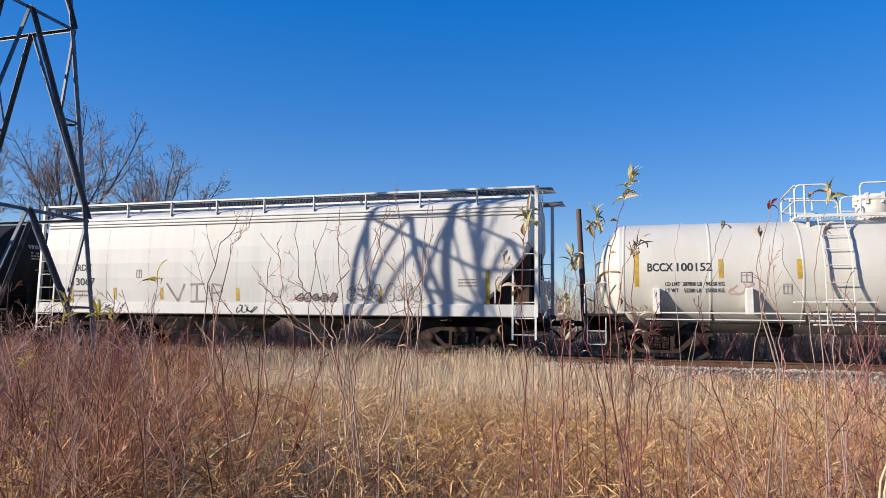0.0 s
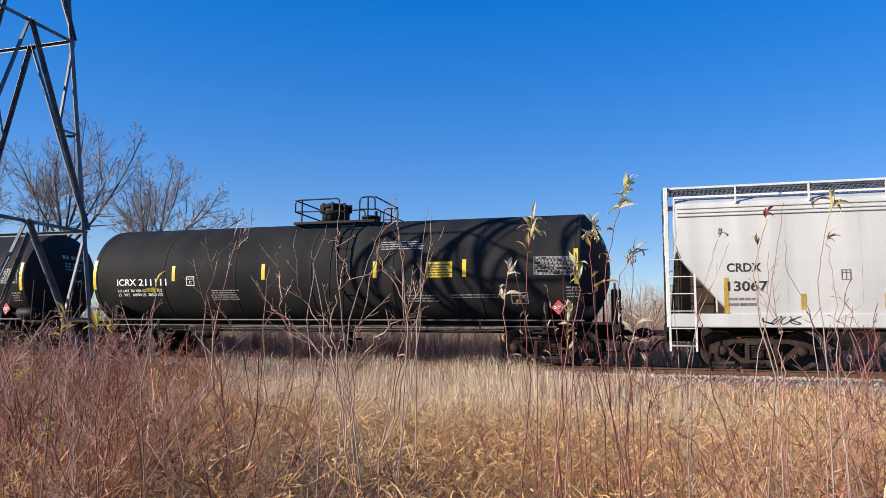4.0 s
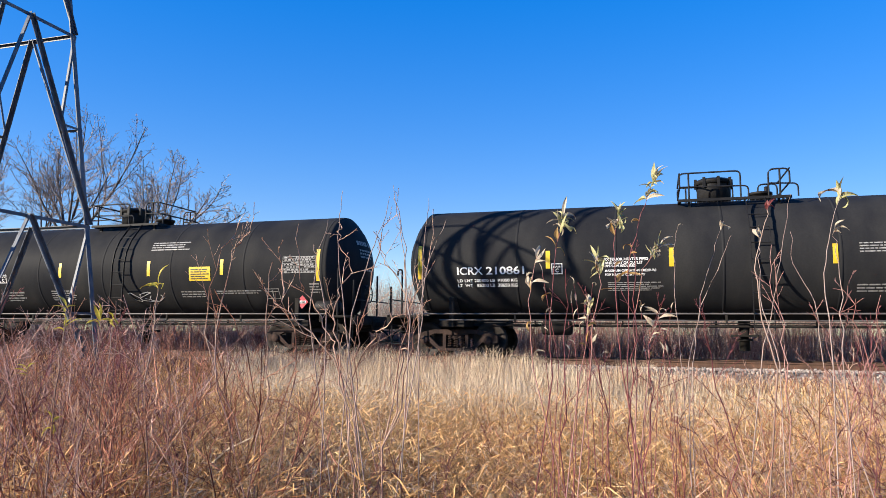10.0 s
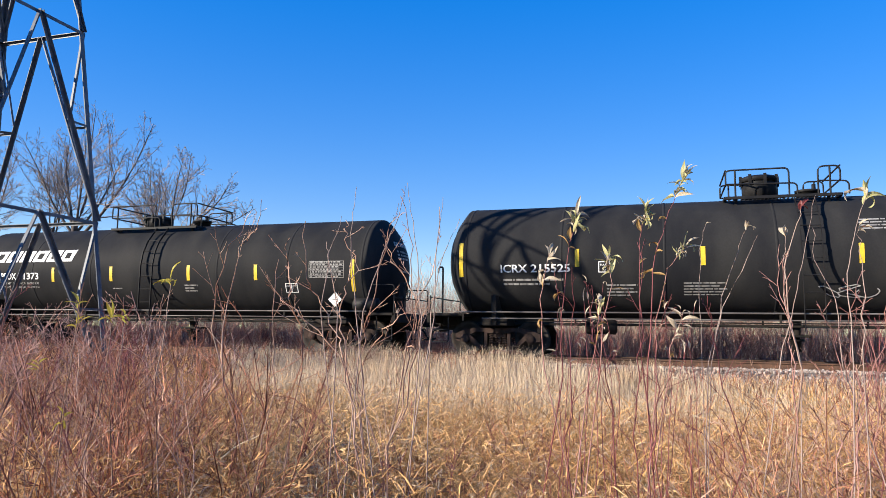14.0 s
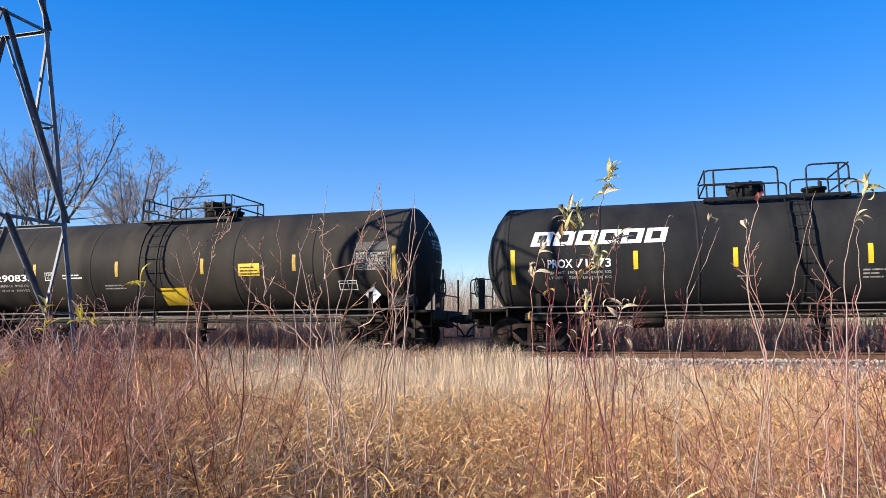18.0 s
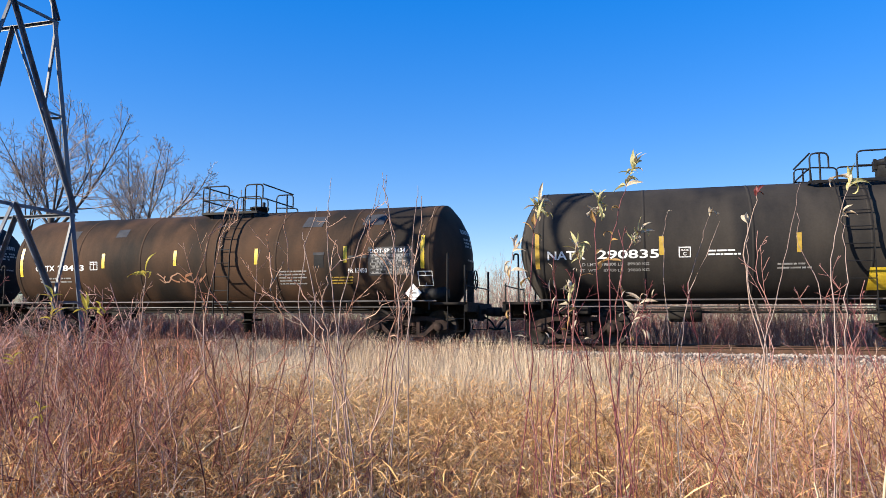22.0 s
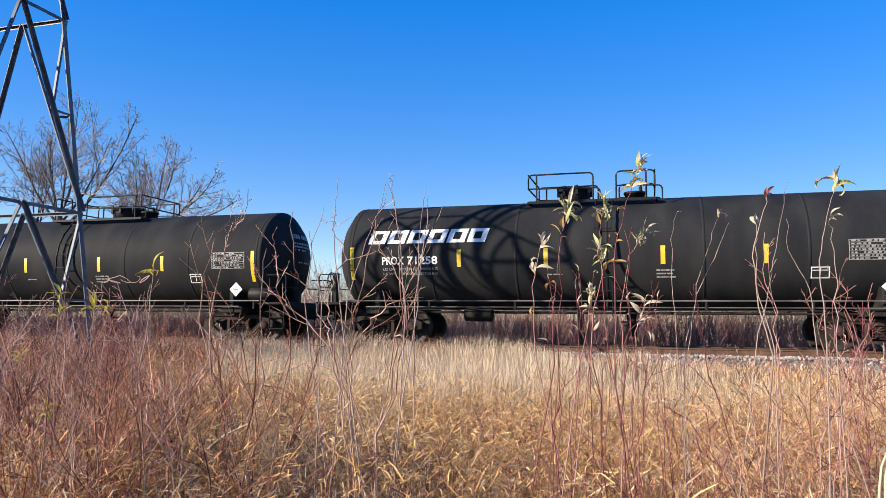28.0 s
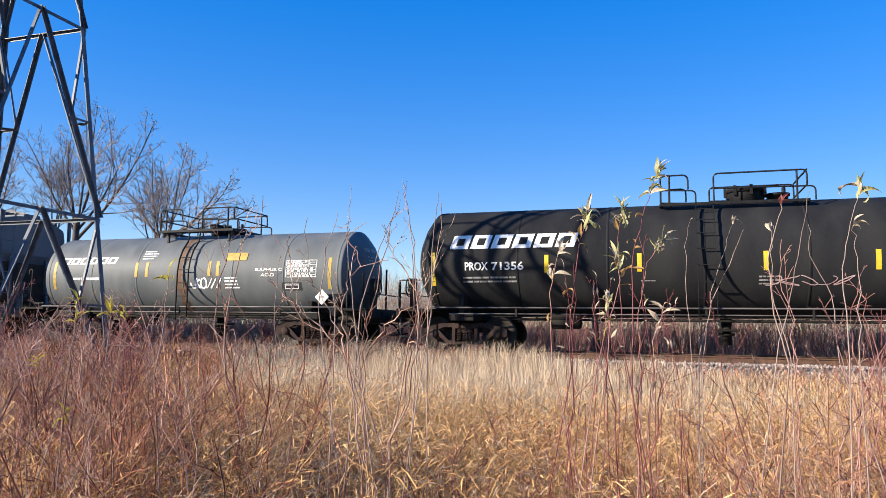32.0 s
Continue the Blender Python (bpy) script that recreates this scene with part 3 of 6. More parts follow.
def end_deck(car, xe, s, material, rail_h=1.9, posts=True):
    """Platform, end sill, steps and grab irons at one end of a tank car; s points outwards."""
    bm = box(bmesh.new(), *sorted((xe - s * 1.05, xe - s * 0.06)), -1.5, 1.5, 1.05, 1.12, 0.01)
    box(bm, *sorted((xe - s * 0.14, xe - s * 0.04)), -1.5, 1.5, 0.86, 1.12, 0.01)
    box(bm, *sorted((xe - s * 3.2, xe - s * 0.1)), -0.34, 0.34, 0.78, 1.05, 0.02)
    deck = part("end_platform", bm, SILL, car)
    for y in (-1.42, 1.42):
        bm = bmesh.new()
        for z in (0.35, 0.68):
            rod(bm, bent([(xe - s * 0.62, y, z + 0.35), (xe - s * 0.62, y, z), (xe - s * 0.16, y, z), (xe - s * 0.16, y, z + 0.35)], 0.05), 0.016, 6)
        part("sill_step", bm, material, deck)
    for y in (-1.45, 1.45):
        bm = bmesh.new()
        if posts and s > 0:
            rod(bm, [(xe - 0.14, y, 1.1), (xe - 0.14, y, 2.1)], 0.03, 6)
            rod(bm, [(xe - 0.62, y, 1.1), (xe - 0.62, y, 2.44)], 0.03, 6)
        elif posts:
            rod(bm, bent([(xe + 0.46, y, 1.1), (xe + 0.46, y, 2.36), (xe + 0.34, y, 2.36), (xe + 0.33, y, 2.2)], 0.05), 0.026, 6)
            rod(bm, [(xe + 0.12, y, 1.1), (xe + 0.12, y, 1.6)], 0.02, 6)
        else:
            rod(bm, bent([(xe - s * 0.10, y, 1.1), (xe - s * 0.10, y, rail_h), (xe - s * 0.75, y * 0.98, rail_h)], 0.1), 0.018, 6)
        part("grab_rail", bm, material, deck)
    bm = bmesh.new()
    rod(bm, bent([(xe - s * 0.10, -1.45, rail_h - 0.35), (xe - s * 0.06, -0.7, rail_h - 0.35), (xe - s * 0.06, 0.7, rail_h - 0.35), (xe - s * 0.10, 1.45, rail_h - 0.35)], 0.1), 0.018, 6)
    part("cross_rail", bm, material, deck)
    return deck


def tank_car(name, label, x0, x1, radius, middle, paint, fit=FITTING, fit_paint="black", ladder_x=(0.5, 0.95), deck=(-1.4, 1.9), bonnet=(-0.45, 0.5), hoops=((-1.4, 0.1), (0.9, 1.6)),
             strips=(), strip_paint=YELLOW, plate_h=0.30, wheel_end=1, platform_z=-0.08, rail_h=0.70, bonnet_h=0.6, posts=True):
    """A railway tank car between the coupling points x0 and x1, built round its own middle at rail height."""
    half = (x1 - x0) / 2
    car = thing(name, label, "tank car", pose((x0 + x1) / 2, TRACK_Y, 0), "cars of the freight train")
    CARS[name + str(len(CARS))] = (car, (x0 + x1) / 2)
    # dished heads: a knuckle of small radius, then a shallow dome
    hl, knuckle, dome = half - 0.74, radius * 0.05, radius * 1.38
    hd = dome - math.sqrt((dome - knuckle) ** 2 - (radius - knuckle) ** 2)
    turn = math.atan2(radius - knuckle, dome - hd)
    prof = [(-hl + dome * (1 - math.cos(turn * k)), dome * math.sin(turn * k)) for k in (0, 0.25, 0.5, 0.75, 0.96)]
    for k in range(6):
        a = turn + (math.pi / 2 - turn) * k / 5
        prof.append((-hl + hd - knuckle * math.cos(a), radius - knuckle + knuckle * math.sin(a)))
    prof = prof + [(-hl + hd + 0.02, radius)] + [(p, radius) for p in np.linspace(-hl + hd + 0.5, hl - hd - 0.5, 9)]
    prof = prof + [(-a, r) for a, r in prof[10::-1]]
    bm = lathe(bmesh.new(), prof, "x", 64, (0, 0, middle))
    shell = part("tank", bm, paint, car)
    side = Side(radius, middle)
    # jacket seams
    for x in np.linspace(-hl + hd + 0.1, hl - hd - 0.1, 7):
        def seam(bm):
            lathe(bm, [(-0.035, radius - 0.004), (-0.03, radius + 0.004), (0.03, radius + 0.004), (0.035, radius - 0.004)], "x", 64)
            bmesh.ops.delete(bm, geom=[f for f in bm.faces if len(f.verts) > 4], context="FACES_ONLY")
        proto(("seam", radius, paint.name), "jacket_seam", seam, paint, shell, "", pose(x, 0, middle))
    # saddles, stub sills, trucks, couplers
    for s in (-1, 1):
        bm = bmesh.new()
        xt = s * (half - 2.3)
        for y in (-1, 1):
            box(bm, xt - 0.07, xt + 0.07, *sorted((y * 0.45, y * (radius - 0.06))), 0.80, middle - radius * 0.62, 0.015)
        box(bm, xt - 0.35, xt + 0.35, -1.42, 1.42, 0.80, 0.98, 0.02)
        box(bm, xt - 1.3, xt + 1.3, -0.4, 0.4, 0.82, middle - radius + 0.08, 0.02)
        part("saddle", bm, SILL, car)
        truck(car, xt)
        end_deck(car, s * (half - 0.42), s, fit, posts=posts)
        coupler(car, s * (half - 0.42), s)
    # long side rail with its brackets, pipes under the belly
    bm = bmesh.new()
    rod(bm, [(-half + 1.3, -radius - 0.06, 1.15), (half - 1.3, -radius - 0.06, 1.15)], 0.022, 7)
    rod(bm, [(-half + 1.3, radius + 0.06, 1.15), (half - 1.3, radius + 0.06, 1.15)], 0.022, 7)
    rod(bm, [(-half + 2.0, -radius - 0.02, 0.99), (half - 2.0, -radius - 0.02, 0.99)], 0.018, 6)
    rail = part("side_rail", bm, LIT_RAIL if fit is FITTING else fit, car, "tubular side rail")
    y = math.sqrt(max(radius ** 2 - (middle - 1.25) ** 2, 0.01))
    for x in np.linspace(-half + 1.5, half - 1.5, 7):
        for s in (-1, 1):
            proto(("bracket", radius, middle, s), "rail_bracket", lambda bm: (beam(bm, (0, s * (radius + 0.06), 1.13), (0, s * (y - 0.05), 1.22), 0.05, 0.012),
                  beam(bm, (0, s * (radius + 0.05), 1.16), (0, s * (radius + 0.05), 0.92), 0.05, 0.012)), SILL, rail, "", pose(x, 0, 0))
    bm = bmesh.new()
    rod(bm, [(-half + 1.6, -0.55, 0.86), (half - 1.6, -0.55, 0.86)], 0.032, 7)
    rod(bm, [(-half + 3.0, -0.95, 0.93), (half - 3.4, -0.95, 0.93)], 0.018, 6)
    rod(bm, [(-half + 3.4, 0.6, 0.90), (half - 3.0, 0.6, 0.90)], 0.018, 6)
    pipe = part("brake_pipe", bm, SILL, car)
    bm = lathe(bmesh.new(), [(-0.4, 0.0), (-0.4, 0.14), (-0.36, 0.19), (0.36, 0.19), (0.4, 0.14), (0.4, 0.0)], "x", 16, (-half + 5.0, -0.7, 0.80))
    part("air_reservoir", bm, SILL, pipe)
    bm = lathe(bmesh.new(), [(0.25, 0.0), (0.25, 0.13), (0.5, 0.13), (0.5, 0.2), (0.56, 0.2), (0.56, 0.1), (middle - radius + 0.06, 0.16)], "z", 14, (0.55, 0, 0))
    box(bm, 0.25, 0.85, -0.3, 0.3, 0.60, 0.66, 0.01)
    part("outlet_valve", bm, SILL, car)
    bm = lathe(bmesh.new(), [(-0.38, 0.0), (-0.38, 0.14), (-0.33, 0.19), (0.33, 0.19), (0.38, 0.14), (0.38, 0.0)], "x", 18, (half - 1.45 if wheel_end > 0 else -half + 1.45, -1.2, 1.35))
    part("brake_cylinder", bm, FITTING, car)
    hand_brake(car, half - 0.62, FITTING)
    if not posts and fit is FITTING:
        hand_brake(car, -half + 0.62, FITTING, -1)
    # top platform, rails, manway
    top = middle + radius
    zp = top + platform_z
    d0, d1 = deck
    bm = bmesh.new()
    for y in (-0.95, 0.95):
        beam(bm, (d0, y, zp), (d1, y, zp), 0.06, 0.07)
    for x in (d0, d1):
        beam(bm, (x, -0.95, zp), (x, 0.95, zp), 0.06, 0.07)
    for k in range(int((d1 - d0) / 0.09)):
        x = d0 + 0.09 * (k + 0.5)
        beam(bm, (x, -0.93, zp + 0.01), (x, -0.40, zp + 0.01), 0.012, 0.035)
        beam(bm, (x, 0.40, zp + 0.01), (x, 0.93, zp + 0.01), 0.012, 0.035)
    plat = part("top_platform", bm, fit, car, fit_paint + " steel grating platform")
    for x in (d0 + 0.25, d1 - 0.25):
        for y in (-0.8, 0.8):
            proto(("platform_leg", radius, platform_z, fit.name), "platform_leg", lambda bm: beam(bm, (0, 0, 0), (0, 0, math.sqrt(radius ** 2 - 0.64) - 0.04 - radius - platform_z), 0.06, 0.06), fit, plat, "", pose(x, y, zp))
    for a, b in hoops:
        small = b - a < 1.1
        far = a if abs(a - d0) < abs(b - d1) else b
        post = a + 0.22 if far == a else b - 0.22
        bm = bmesh.new()
        for y in (-0.95, 0.95):
            if small:
                rod(bm, bent([(a, y, zp), (a, y, zp + rail_h), (b, y, zp + rail_h), (b, y, zp + rail_h * 0.5)], 0.14), 0.022, 7)
            else:
                rod(bm, bent([(a, y, zp + rail_h * 0.5), (a, y, zp + rail_h), (b, y, zp + rail_h), (b, y, zp)] if far == a else
                             [(a, y, zp), (a, y, zp + rail_h), (b, y, zp + rail_h), (b, y, zp + rail_h * 0.5)], 0.12), 0.022, 7)
        for z in (rail_h, rail_h * 0.5):
            rod(bm, [(far, -0.95, zp + z), (far, 0.95, zp + z)], 0.022, 7)
        rail_part = part("safety_railing", bm, fit, plat, fit_paint + " tubular safety railing")
        for y in (-0.95, 0.95):
            bm = bmesh.new()
            rod(bm, [(post, y, zp), (post, y, zp + rail_h)], 0.024, 7)
            rod(bm, bent([(a, y, zp + rail_h * 0.5), (b + 0.18, y, zp + rail_h * 0.45), (b + 0.18, y, zp)], 0.12), 0.02, 7)
            part("railing_post", bm, fit, plat)
    if bonnet:
        b0, b1 = bonnet
        r = (b1 - b0) / 2
        cx = (b0 + b1) / 2
        bm = lathe(bmesh.new(), [(top - 0.12, r * 0.92), (top + bonnet_h - 0.14, r * 0.92), (top + bonnet_h - 0.14, r * 0.92), (top + bonnet_h - 0.14, r), (top + bonnet_h - 0.05, r), (top + bonnet_h - 0.05, r), (top + bonnet_h, r * 0.88), (top + bonnet_h + 0.03, 0.0)], "z", 28, (cx, 0, 0))
        man = part("manway", bm, fit, car, fit_paint + " bolted manway dome")
        bm = bmesh.new()
        for k in range(8):
            a = k * math.pi / 4 + 0.2
            box(bm, cx + r * math.cos(a) - 0.035, cx + r * math.cos(a) + 0.035, r * math.sin(a) - 0.035, r * math.sin(a) + 0.035, top + bonnet_h - 0.24, top + bonnet_h + 0.02)
        part("lid_bolts", bm, fit, man, "", "stuff")
    vx = d1 - 0.55
    bm = lathe(bmesh.new(), [(top - 0.05, 0.26), (top + 0.16, 0.26), (top + 0.16, 0.30), (top + 0.22, 0.30), (top + 0.24, 0.0)], "z", 18, (vx, 0.1, 0))
    lathe(bm, [(top, 0.05), (top + 0.38, 0.05), (top + 0.40, 0.0)], "z", 10, (vx + 0.15, 0.1, 0))
    part("valve_housing", bm, fit, car)
    # ladder over the shoulder down to the sill
    lx0, lx1 = ladder_x
    pts = [(0.95, zp)] + [((radius + 0.12) * math.cos(a), middle + (radius + 0.12) * math.sin(a)) for a in (radians(d) for d in (46, 32, 18, 4))] + [(radius + 0.12, middle - 0.6), (radius + 0.12, 0.75)]
    ladder(car, lx0, lx1, pts, fit)
    # reflective strips along the side
    n = len(strips)
    for i, (x, v) in enumerate(strips):
        tall = 0.46 if i in (0, n - 1) else 0.23
        part("reflective_strip", side.patch(bmesh.new(), x - 0.055, x + 0.055, v - tall, v + tall, 5), strip_paint, car, "yellow reflective strip")
    if paint is not WHITE_TANK:
        head_marks(car, half, radius, middle, random.Random(int(half * 1000)))
    return car, side


def head_marks(car, half, radius, middle, rng, paint=STENCIL_DIM):
    """Small stencilled lines on the dished head at the rear end."""
    dome, tip = radius * 1.38, half - 0.74

    def on(y, z):
        return Vector((tip - dome + math.sqrt(dome * dome - y * y - (z - middle) ** 2) + 0.007, y, z))

    bm = bmesh.new()
    for z, h, y0, y1 in ((0.66, 0.13, -0.50, 0.55), (0.48, 0.055, -0.45, 0.40), (0.38, 0.055, -0.45, 0.45), (0.28, 0.055, -0.45, 0.2), (-0.1, 0.05, -0.3, 0.3)):
        y = y0
        while y < y1:
            w = rng.uniform(0.05, 0.12) * (1.2 if h > 0.1 else 1.0)
            bm.faces.new([bm.verts.new(on(a, middle + b)) for a, b in ((y, z), (y + w, z), (y + w, z + h), (y, z + h))])
            y += w + (0.03 if rng.random() < 0.8 else 0.1)
    return part("head_stencil", bm, paint, car, "stencilled lines on the tank head", "stuff")


def panel(car, side, x0, x1, v0, v1, rng, lines=6, paint=STENCIL_DIM):
    """Framed table of small test data, as bars."""
    bm = side.outline(bmesh.new(), x0, x1, v0, v1, 0.016)
    for i in range(1, lines):
        v = v0 + (v1 - v0) * i / lines
        side.patch(bm, x0 + 0.016, x1 - 0.016, v - 0.005, v + 0.005, 1, 0.007)
    for i in range(lines):
        v = v0 + (v1 - v0) * (i + 0.25) / lines
        x = x0 + 0.05
        while x < x1 - 0.15:
            w = rng.uniform(0.03, 0.11)
            if rng.random() < 0.85:
                side.patch(bm, x, min(x + w, x1 - 0.04), v, v + (v1 - v0) / lines * 0.5, 1, 0.008)
            x += w + 0.035
    return part("data_panel", bm, paint, car, "stencilled test data table", "stuff")


def lot_box(car, side, x0, x1, v0, v1, paint=STENCIL, word=""):
    bm = side.outline(bmesh.new(), x0, x1, v0, v1, 0.022)
    if word:
        h = v1 - v0
        side.print_on(bm, "PLATE", x0 + 0.05, x1 - 0.05, v0 + h * 0.62, v0 + h * 0.78)
        side.print_on(bm, word, (x0 + x1) / 2 - 0.04, (x0 + x1) / 2 + 0.04, v0 + h * 0.18, v0 + h * 0.52)
        return part("stencil_box", bm, paint, car)
    side.patch(bm, (x0 + x1) / 2 - 0.01, (x0 + x1) / 2 + 0.01, v0 + 0.03, v1 - 0.03, 1)
    side.patch(bm, x0 + 0.03, x1 - 0.03, v0 + (v1 - v0) * 0.68, v0 + (v1 - v0) * 0.74, 1)
    return part("stencil_box", bm, paint, car)


def mark_on(car, side, text, x0, x1, v0, v1, paint, split=(0.40, 0.46)):
    """Owner's letters and the car's number, each a part."""
    word, number = text.split()
    w = x1 - x0
    part("reporting_mark", side.print_on(bmesh.new(), word, x0, x0 + w * split[0], v0, v1), paint, car, "stencilled letters")
    part("car_number", side.print_on(bmesh.new(), number, x0 + w * split[1], x1, v0, v1), paint, car, "stencilled number")


def notice(car, side, rows, paint):
    """Lines of stencilled words: text, from, to, bottom, top."""
    for text, x0, x1, v0, v1 in rows:
        part("stencil_line", side.print_on(bmesh.new(), text, x0, x1, v0, v1), paint, car, kind="stuff")


def placard(car, side, x, v, size, paint, number="", ink=STENCIL_BLACK):
    c = side.at(x, v, 0)
    side, v = Side(flat=lambda z: (1.44, z)), c.z
    bm = beam(bmesh.new(), (x, -1.40, v), (x, c.y + 0.05, v + 0.04), 0.06, 0.02)
    part("placard_bracket", bm, FITTING, car)
    bm = bmesh.new()
    q = [side.at(x + a, v + b, 0.02) for a, b in ((-size, 0), (0, -size), (size, 0), (0, size))]
    back = [side.at(x + a, v + b, 0.008) for a, b in ((-size, 0), (0, -size), (size, 0), (0, size))]
    vs = [bm.verts.new(c) for c in q] + [bm.verts.new(c) for c in back]
    bm.faces.new(vs[:4]), bm.faces.new(vs[7:3:-1])
    for k in range(4):
        bm.faces.new((vs[k], vs[4 + k], vs[4 + (k + 1) % 4], vs[(k + 1) % 4]))
    p = part("placard", bm, paint, car, "diamond-shaped hazard placard")
    if number:
        bm = side.patch(bmesh.new(), x - size * 0.62, x + size * 0.62, v - size * 0.2, v + size * 0.2, 1, 0.03)
        part("placard_panel", bm, PLACARD_WHITE, p)
        part("placard_number", side.print_on(bmesh.new(), number, x - size * 0.52, x + size * 0.52, v - size * 0.14, v + size * 0.14, 0.036), ink, p)
    else:
        part("placard_mark", side.stroke(bmesh.new(), [(x - size * 0.4, v), (x + size * 0.4, v)], size * 0.16, 0.03), STENCIL_DIM, p)
    return p


def emblem(car, side, x0, x1, v0, v1):
    """The owner's mark, as six plain slanted white shapes with slots."""
    w = (x1 - x0) / 6.12
    h = v1 - v0
    lean = h * 0.28
    for i in range(6):
        bm = bmesh.new()
        a = x0 + i * w * 1.02 - lean * 0.3
        b = a + w * 0.90
        t = h * 0.24
        for u0, u1, p0, p1 in ((a, b, 0, t), (a, b, h - t, h), (a, a + w * 0.26, t, h - t), (b - w * 0.26, b, t, h - t)):
            rows = [[bm.verts.new(side.at(x + lean * (v / h), v0 + v, 0.008)) for x in (u0, u1)] for v in (p0, p1)]
            bm.faces.new((rows[0][0], rows[0][1], rows[1][1], rows[1][0]))
        part("emblem_shape", bm, STENCIL, car, "slanted white slotted shape")
GAPS = [13.0, -2.25, -19.87, -37.8, -56.05, -74.35, -91.55, -109.7, -126.6, -143.55, -160.44, -173.8, -191.5]
rng = random.Random(21)


def black_tank_with_bonnet(mark, x0, x1, shift, strips, extra, plate, placard_paint, number, loads=(), paint=BLACK):
    """The three like cars: bonnet, ladder, six strips, data table."""
    car, side = tank_car("tank_car", "black railway tank car with yellow reflective strips and white stencils", x0, x1, 1.55, 2.56, paint,
                         ladder_x=(0.66 + shift, 1.10 + shift), deck=(-0.90 + shift, 1.69 + shift), bonnet=(-0.46 + shift, 0.46 + shift), hoops=((-0.88 + shift, 0.56 + shift), (1.20 + shift, 1.68 + shift)),
                         strips=[(x, -0.02) for x in strips])
    mark_on(car, side, mark, -6.66, -4.85, -0.38, -0.17, STENCIL, (0.39, 0.44))
    if loads:
        notice(car, side, [(loads[0], -6.66, -5.04, -0.577, -0.493), (loads[1], -6.66, -5.04, -0.716, -0.624)], STENCIL)
    else:
        part("load_stencil", side.lines(bmesh.new(), -6.6, -4.95, -0.72, -0.48, 2, rng), STENCIL_DIM, car, kind="stuff")
    lot_box(car, side, -4.14, -3.86, -0.40, -0.12, STENCIL, "C")
    part("stencil_block", side.lines(bmesh.new(), *extra[0], 5, rng), STENCIL_DIM, car, kind="stuff")
    part("stencil_block", side.lines(bmesh.new(), *extra[1], 4, rng), STENCIL_DIM, car, kind="stuff")
    part("stencil_block", side.lines(bmesh.new(), 2.85, 3.9, -0.95, -0.70, 3, rng), STENCIL_DIM, car, kind="stuff")
    part("stencil_block", side.lines(bmesh.new(), 4.1, 5.7, -0.84, -0.70, 2, rng), STENCIL_DIM, car, kind="stuff")
    part("stencil_block", side.lines(bmesh.new(), 7.2, 7.58, -0.84, -0.50, 4, rng), STENCIL_DIM, car, kind="stuff")
    px, pv = plate
    p = part("notice_plate", side.patch(bmesh.new(), px, px + 0.74, pv, pv + 0.42, 4, 0.012), YELLOW, car, "yellow notice plate with black lines")
    part("notice_lines", side.lines(bmesh.new(), px + 0.06, px + 0.75, pv + 0.05, pv + 0.39, 5, rng, 0.018), STENCIL_BLACK, p, kind="stuff")
    lot_box(car, side, 5.75, 6.2, -1.03, -0.69, STENCIL_DIM)
    panel(car, side, 6.38, 7.45, -0.24, 0.24, rng, 7)
    placard(car, side, 7.0, -1.18, 0.19, placard_paint, number)
    return car, side


# white tank car, only its rear half comes past
car, side = tank_car("tank_car", "white railway tank car with white railings and black stencils", GAPS[1], GAPS[0], 1.42, 2.11, WHITE_TANK, WHITE_FIT, "white",
                     ladder_x=(-1.62, -1.05), deck=(-2.05, 1.5), bonnet=(-0.6, 0.3), hoops=((-2.1, -1.35), (-0.68, 0.7)), rail_h=0.76, platform_z=0.0, strips=((-5.83, 0.14), (-3.86, 0.12), (-2.13, 0.10), (2.1, 0.1), (4.0, 0.1), (5.8, 0.1)),
                     strip_paint=YELLOW_DIRTY, wheel_end=1, posts=False)
mark_on(car, side, "BCCX  100152", -5.57, -4.06, 0.06, 0.27, STENCIL_BLACK)
notice(car, side, [("LD LMT  207800 LB   94250 KG", -5.15, -3.79, -0.30, -0.20), ("LT WT    55200 LB   25050 KG", -5.15, -3.79, -0.46, -0.36)], STENCIL_BLACK)
lot_box(car, side, -3.42, -3.16, -0.22, 0.03, SPRAY_DARK)
part("spray_scrawl", side.scrawl(bmesh.new(), -3.7, -2.95, -0.52, -0.25, 4, 0.03, rng), SPRAY_PINK, car, "faded pink spray scrawl", kind="stuff")
lot_box(car, side, -2.5, -2.3, -0.5, -0.25, STENCIL_DIM)
for x in (-5.42, -3.3):
    bm = box(bmesh.new(), x - 0.02, x + 0.14, -1.50, -1.2, 1.12, 1.75, 0.01)
    part("jacking_bracket", bm, WHITE_FIT, car)
bm = bmesh.new()
beam(bm, (-2.3, -1.55, 1.42), (-0.6, -1.55, 1.42), 0.25, 0.03)
beam(bm, (-1.9, -1.55, 0.9), (-1.3, -1.55, 0.9), 0.25, 0.03)
part("ladder_step", bm, WHITE_FIT, car)

# black cars behind the hopper
black_tank_with_bonnet("ICRX  211111", GAPS[3], GAPS[2], 0.0, (-7.52, -4.60, -1.53, 1.96, 4.52, 7.46), ((-3.3, -2.2, -0.85, -0.5), (2.1, 3.4, 0.55, 0.85)), (3.45, -0.26), PLACARD_RED, "1267", ("LD LMT 201100 LB  91200 KG", "LT  WT   84900 LB  38500 KG"))
car, side = black_tank_with_bonnet("ICRX  210861", GAPS[4], GAPS[3], -0.06, (-7.71, -4.23, -1.20, 2.40, 4.91, 7.60), ((-2.74, -1.30, -0.86, -0.60), (2.9, 4.6, 0.0, 0.26)), (3.97, -0.60), PLACARD_RED, "1202", ("LD LMT 200800 LB  91050 KG", "LT  WT   85200 LB  38650 KG"))
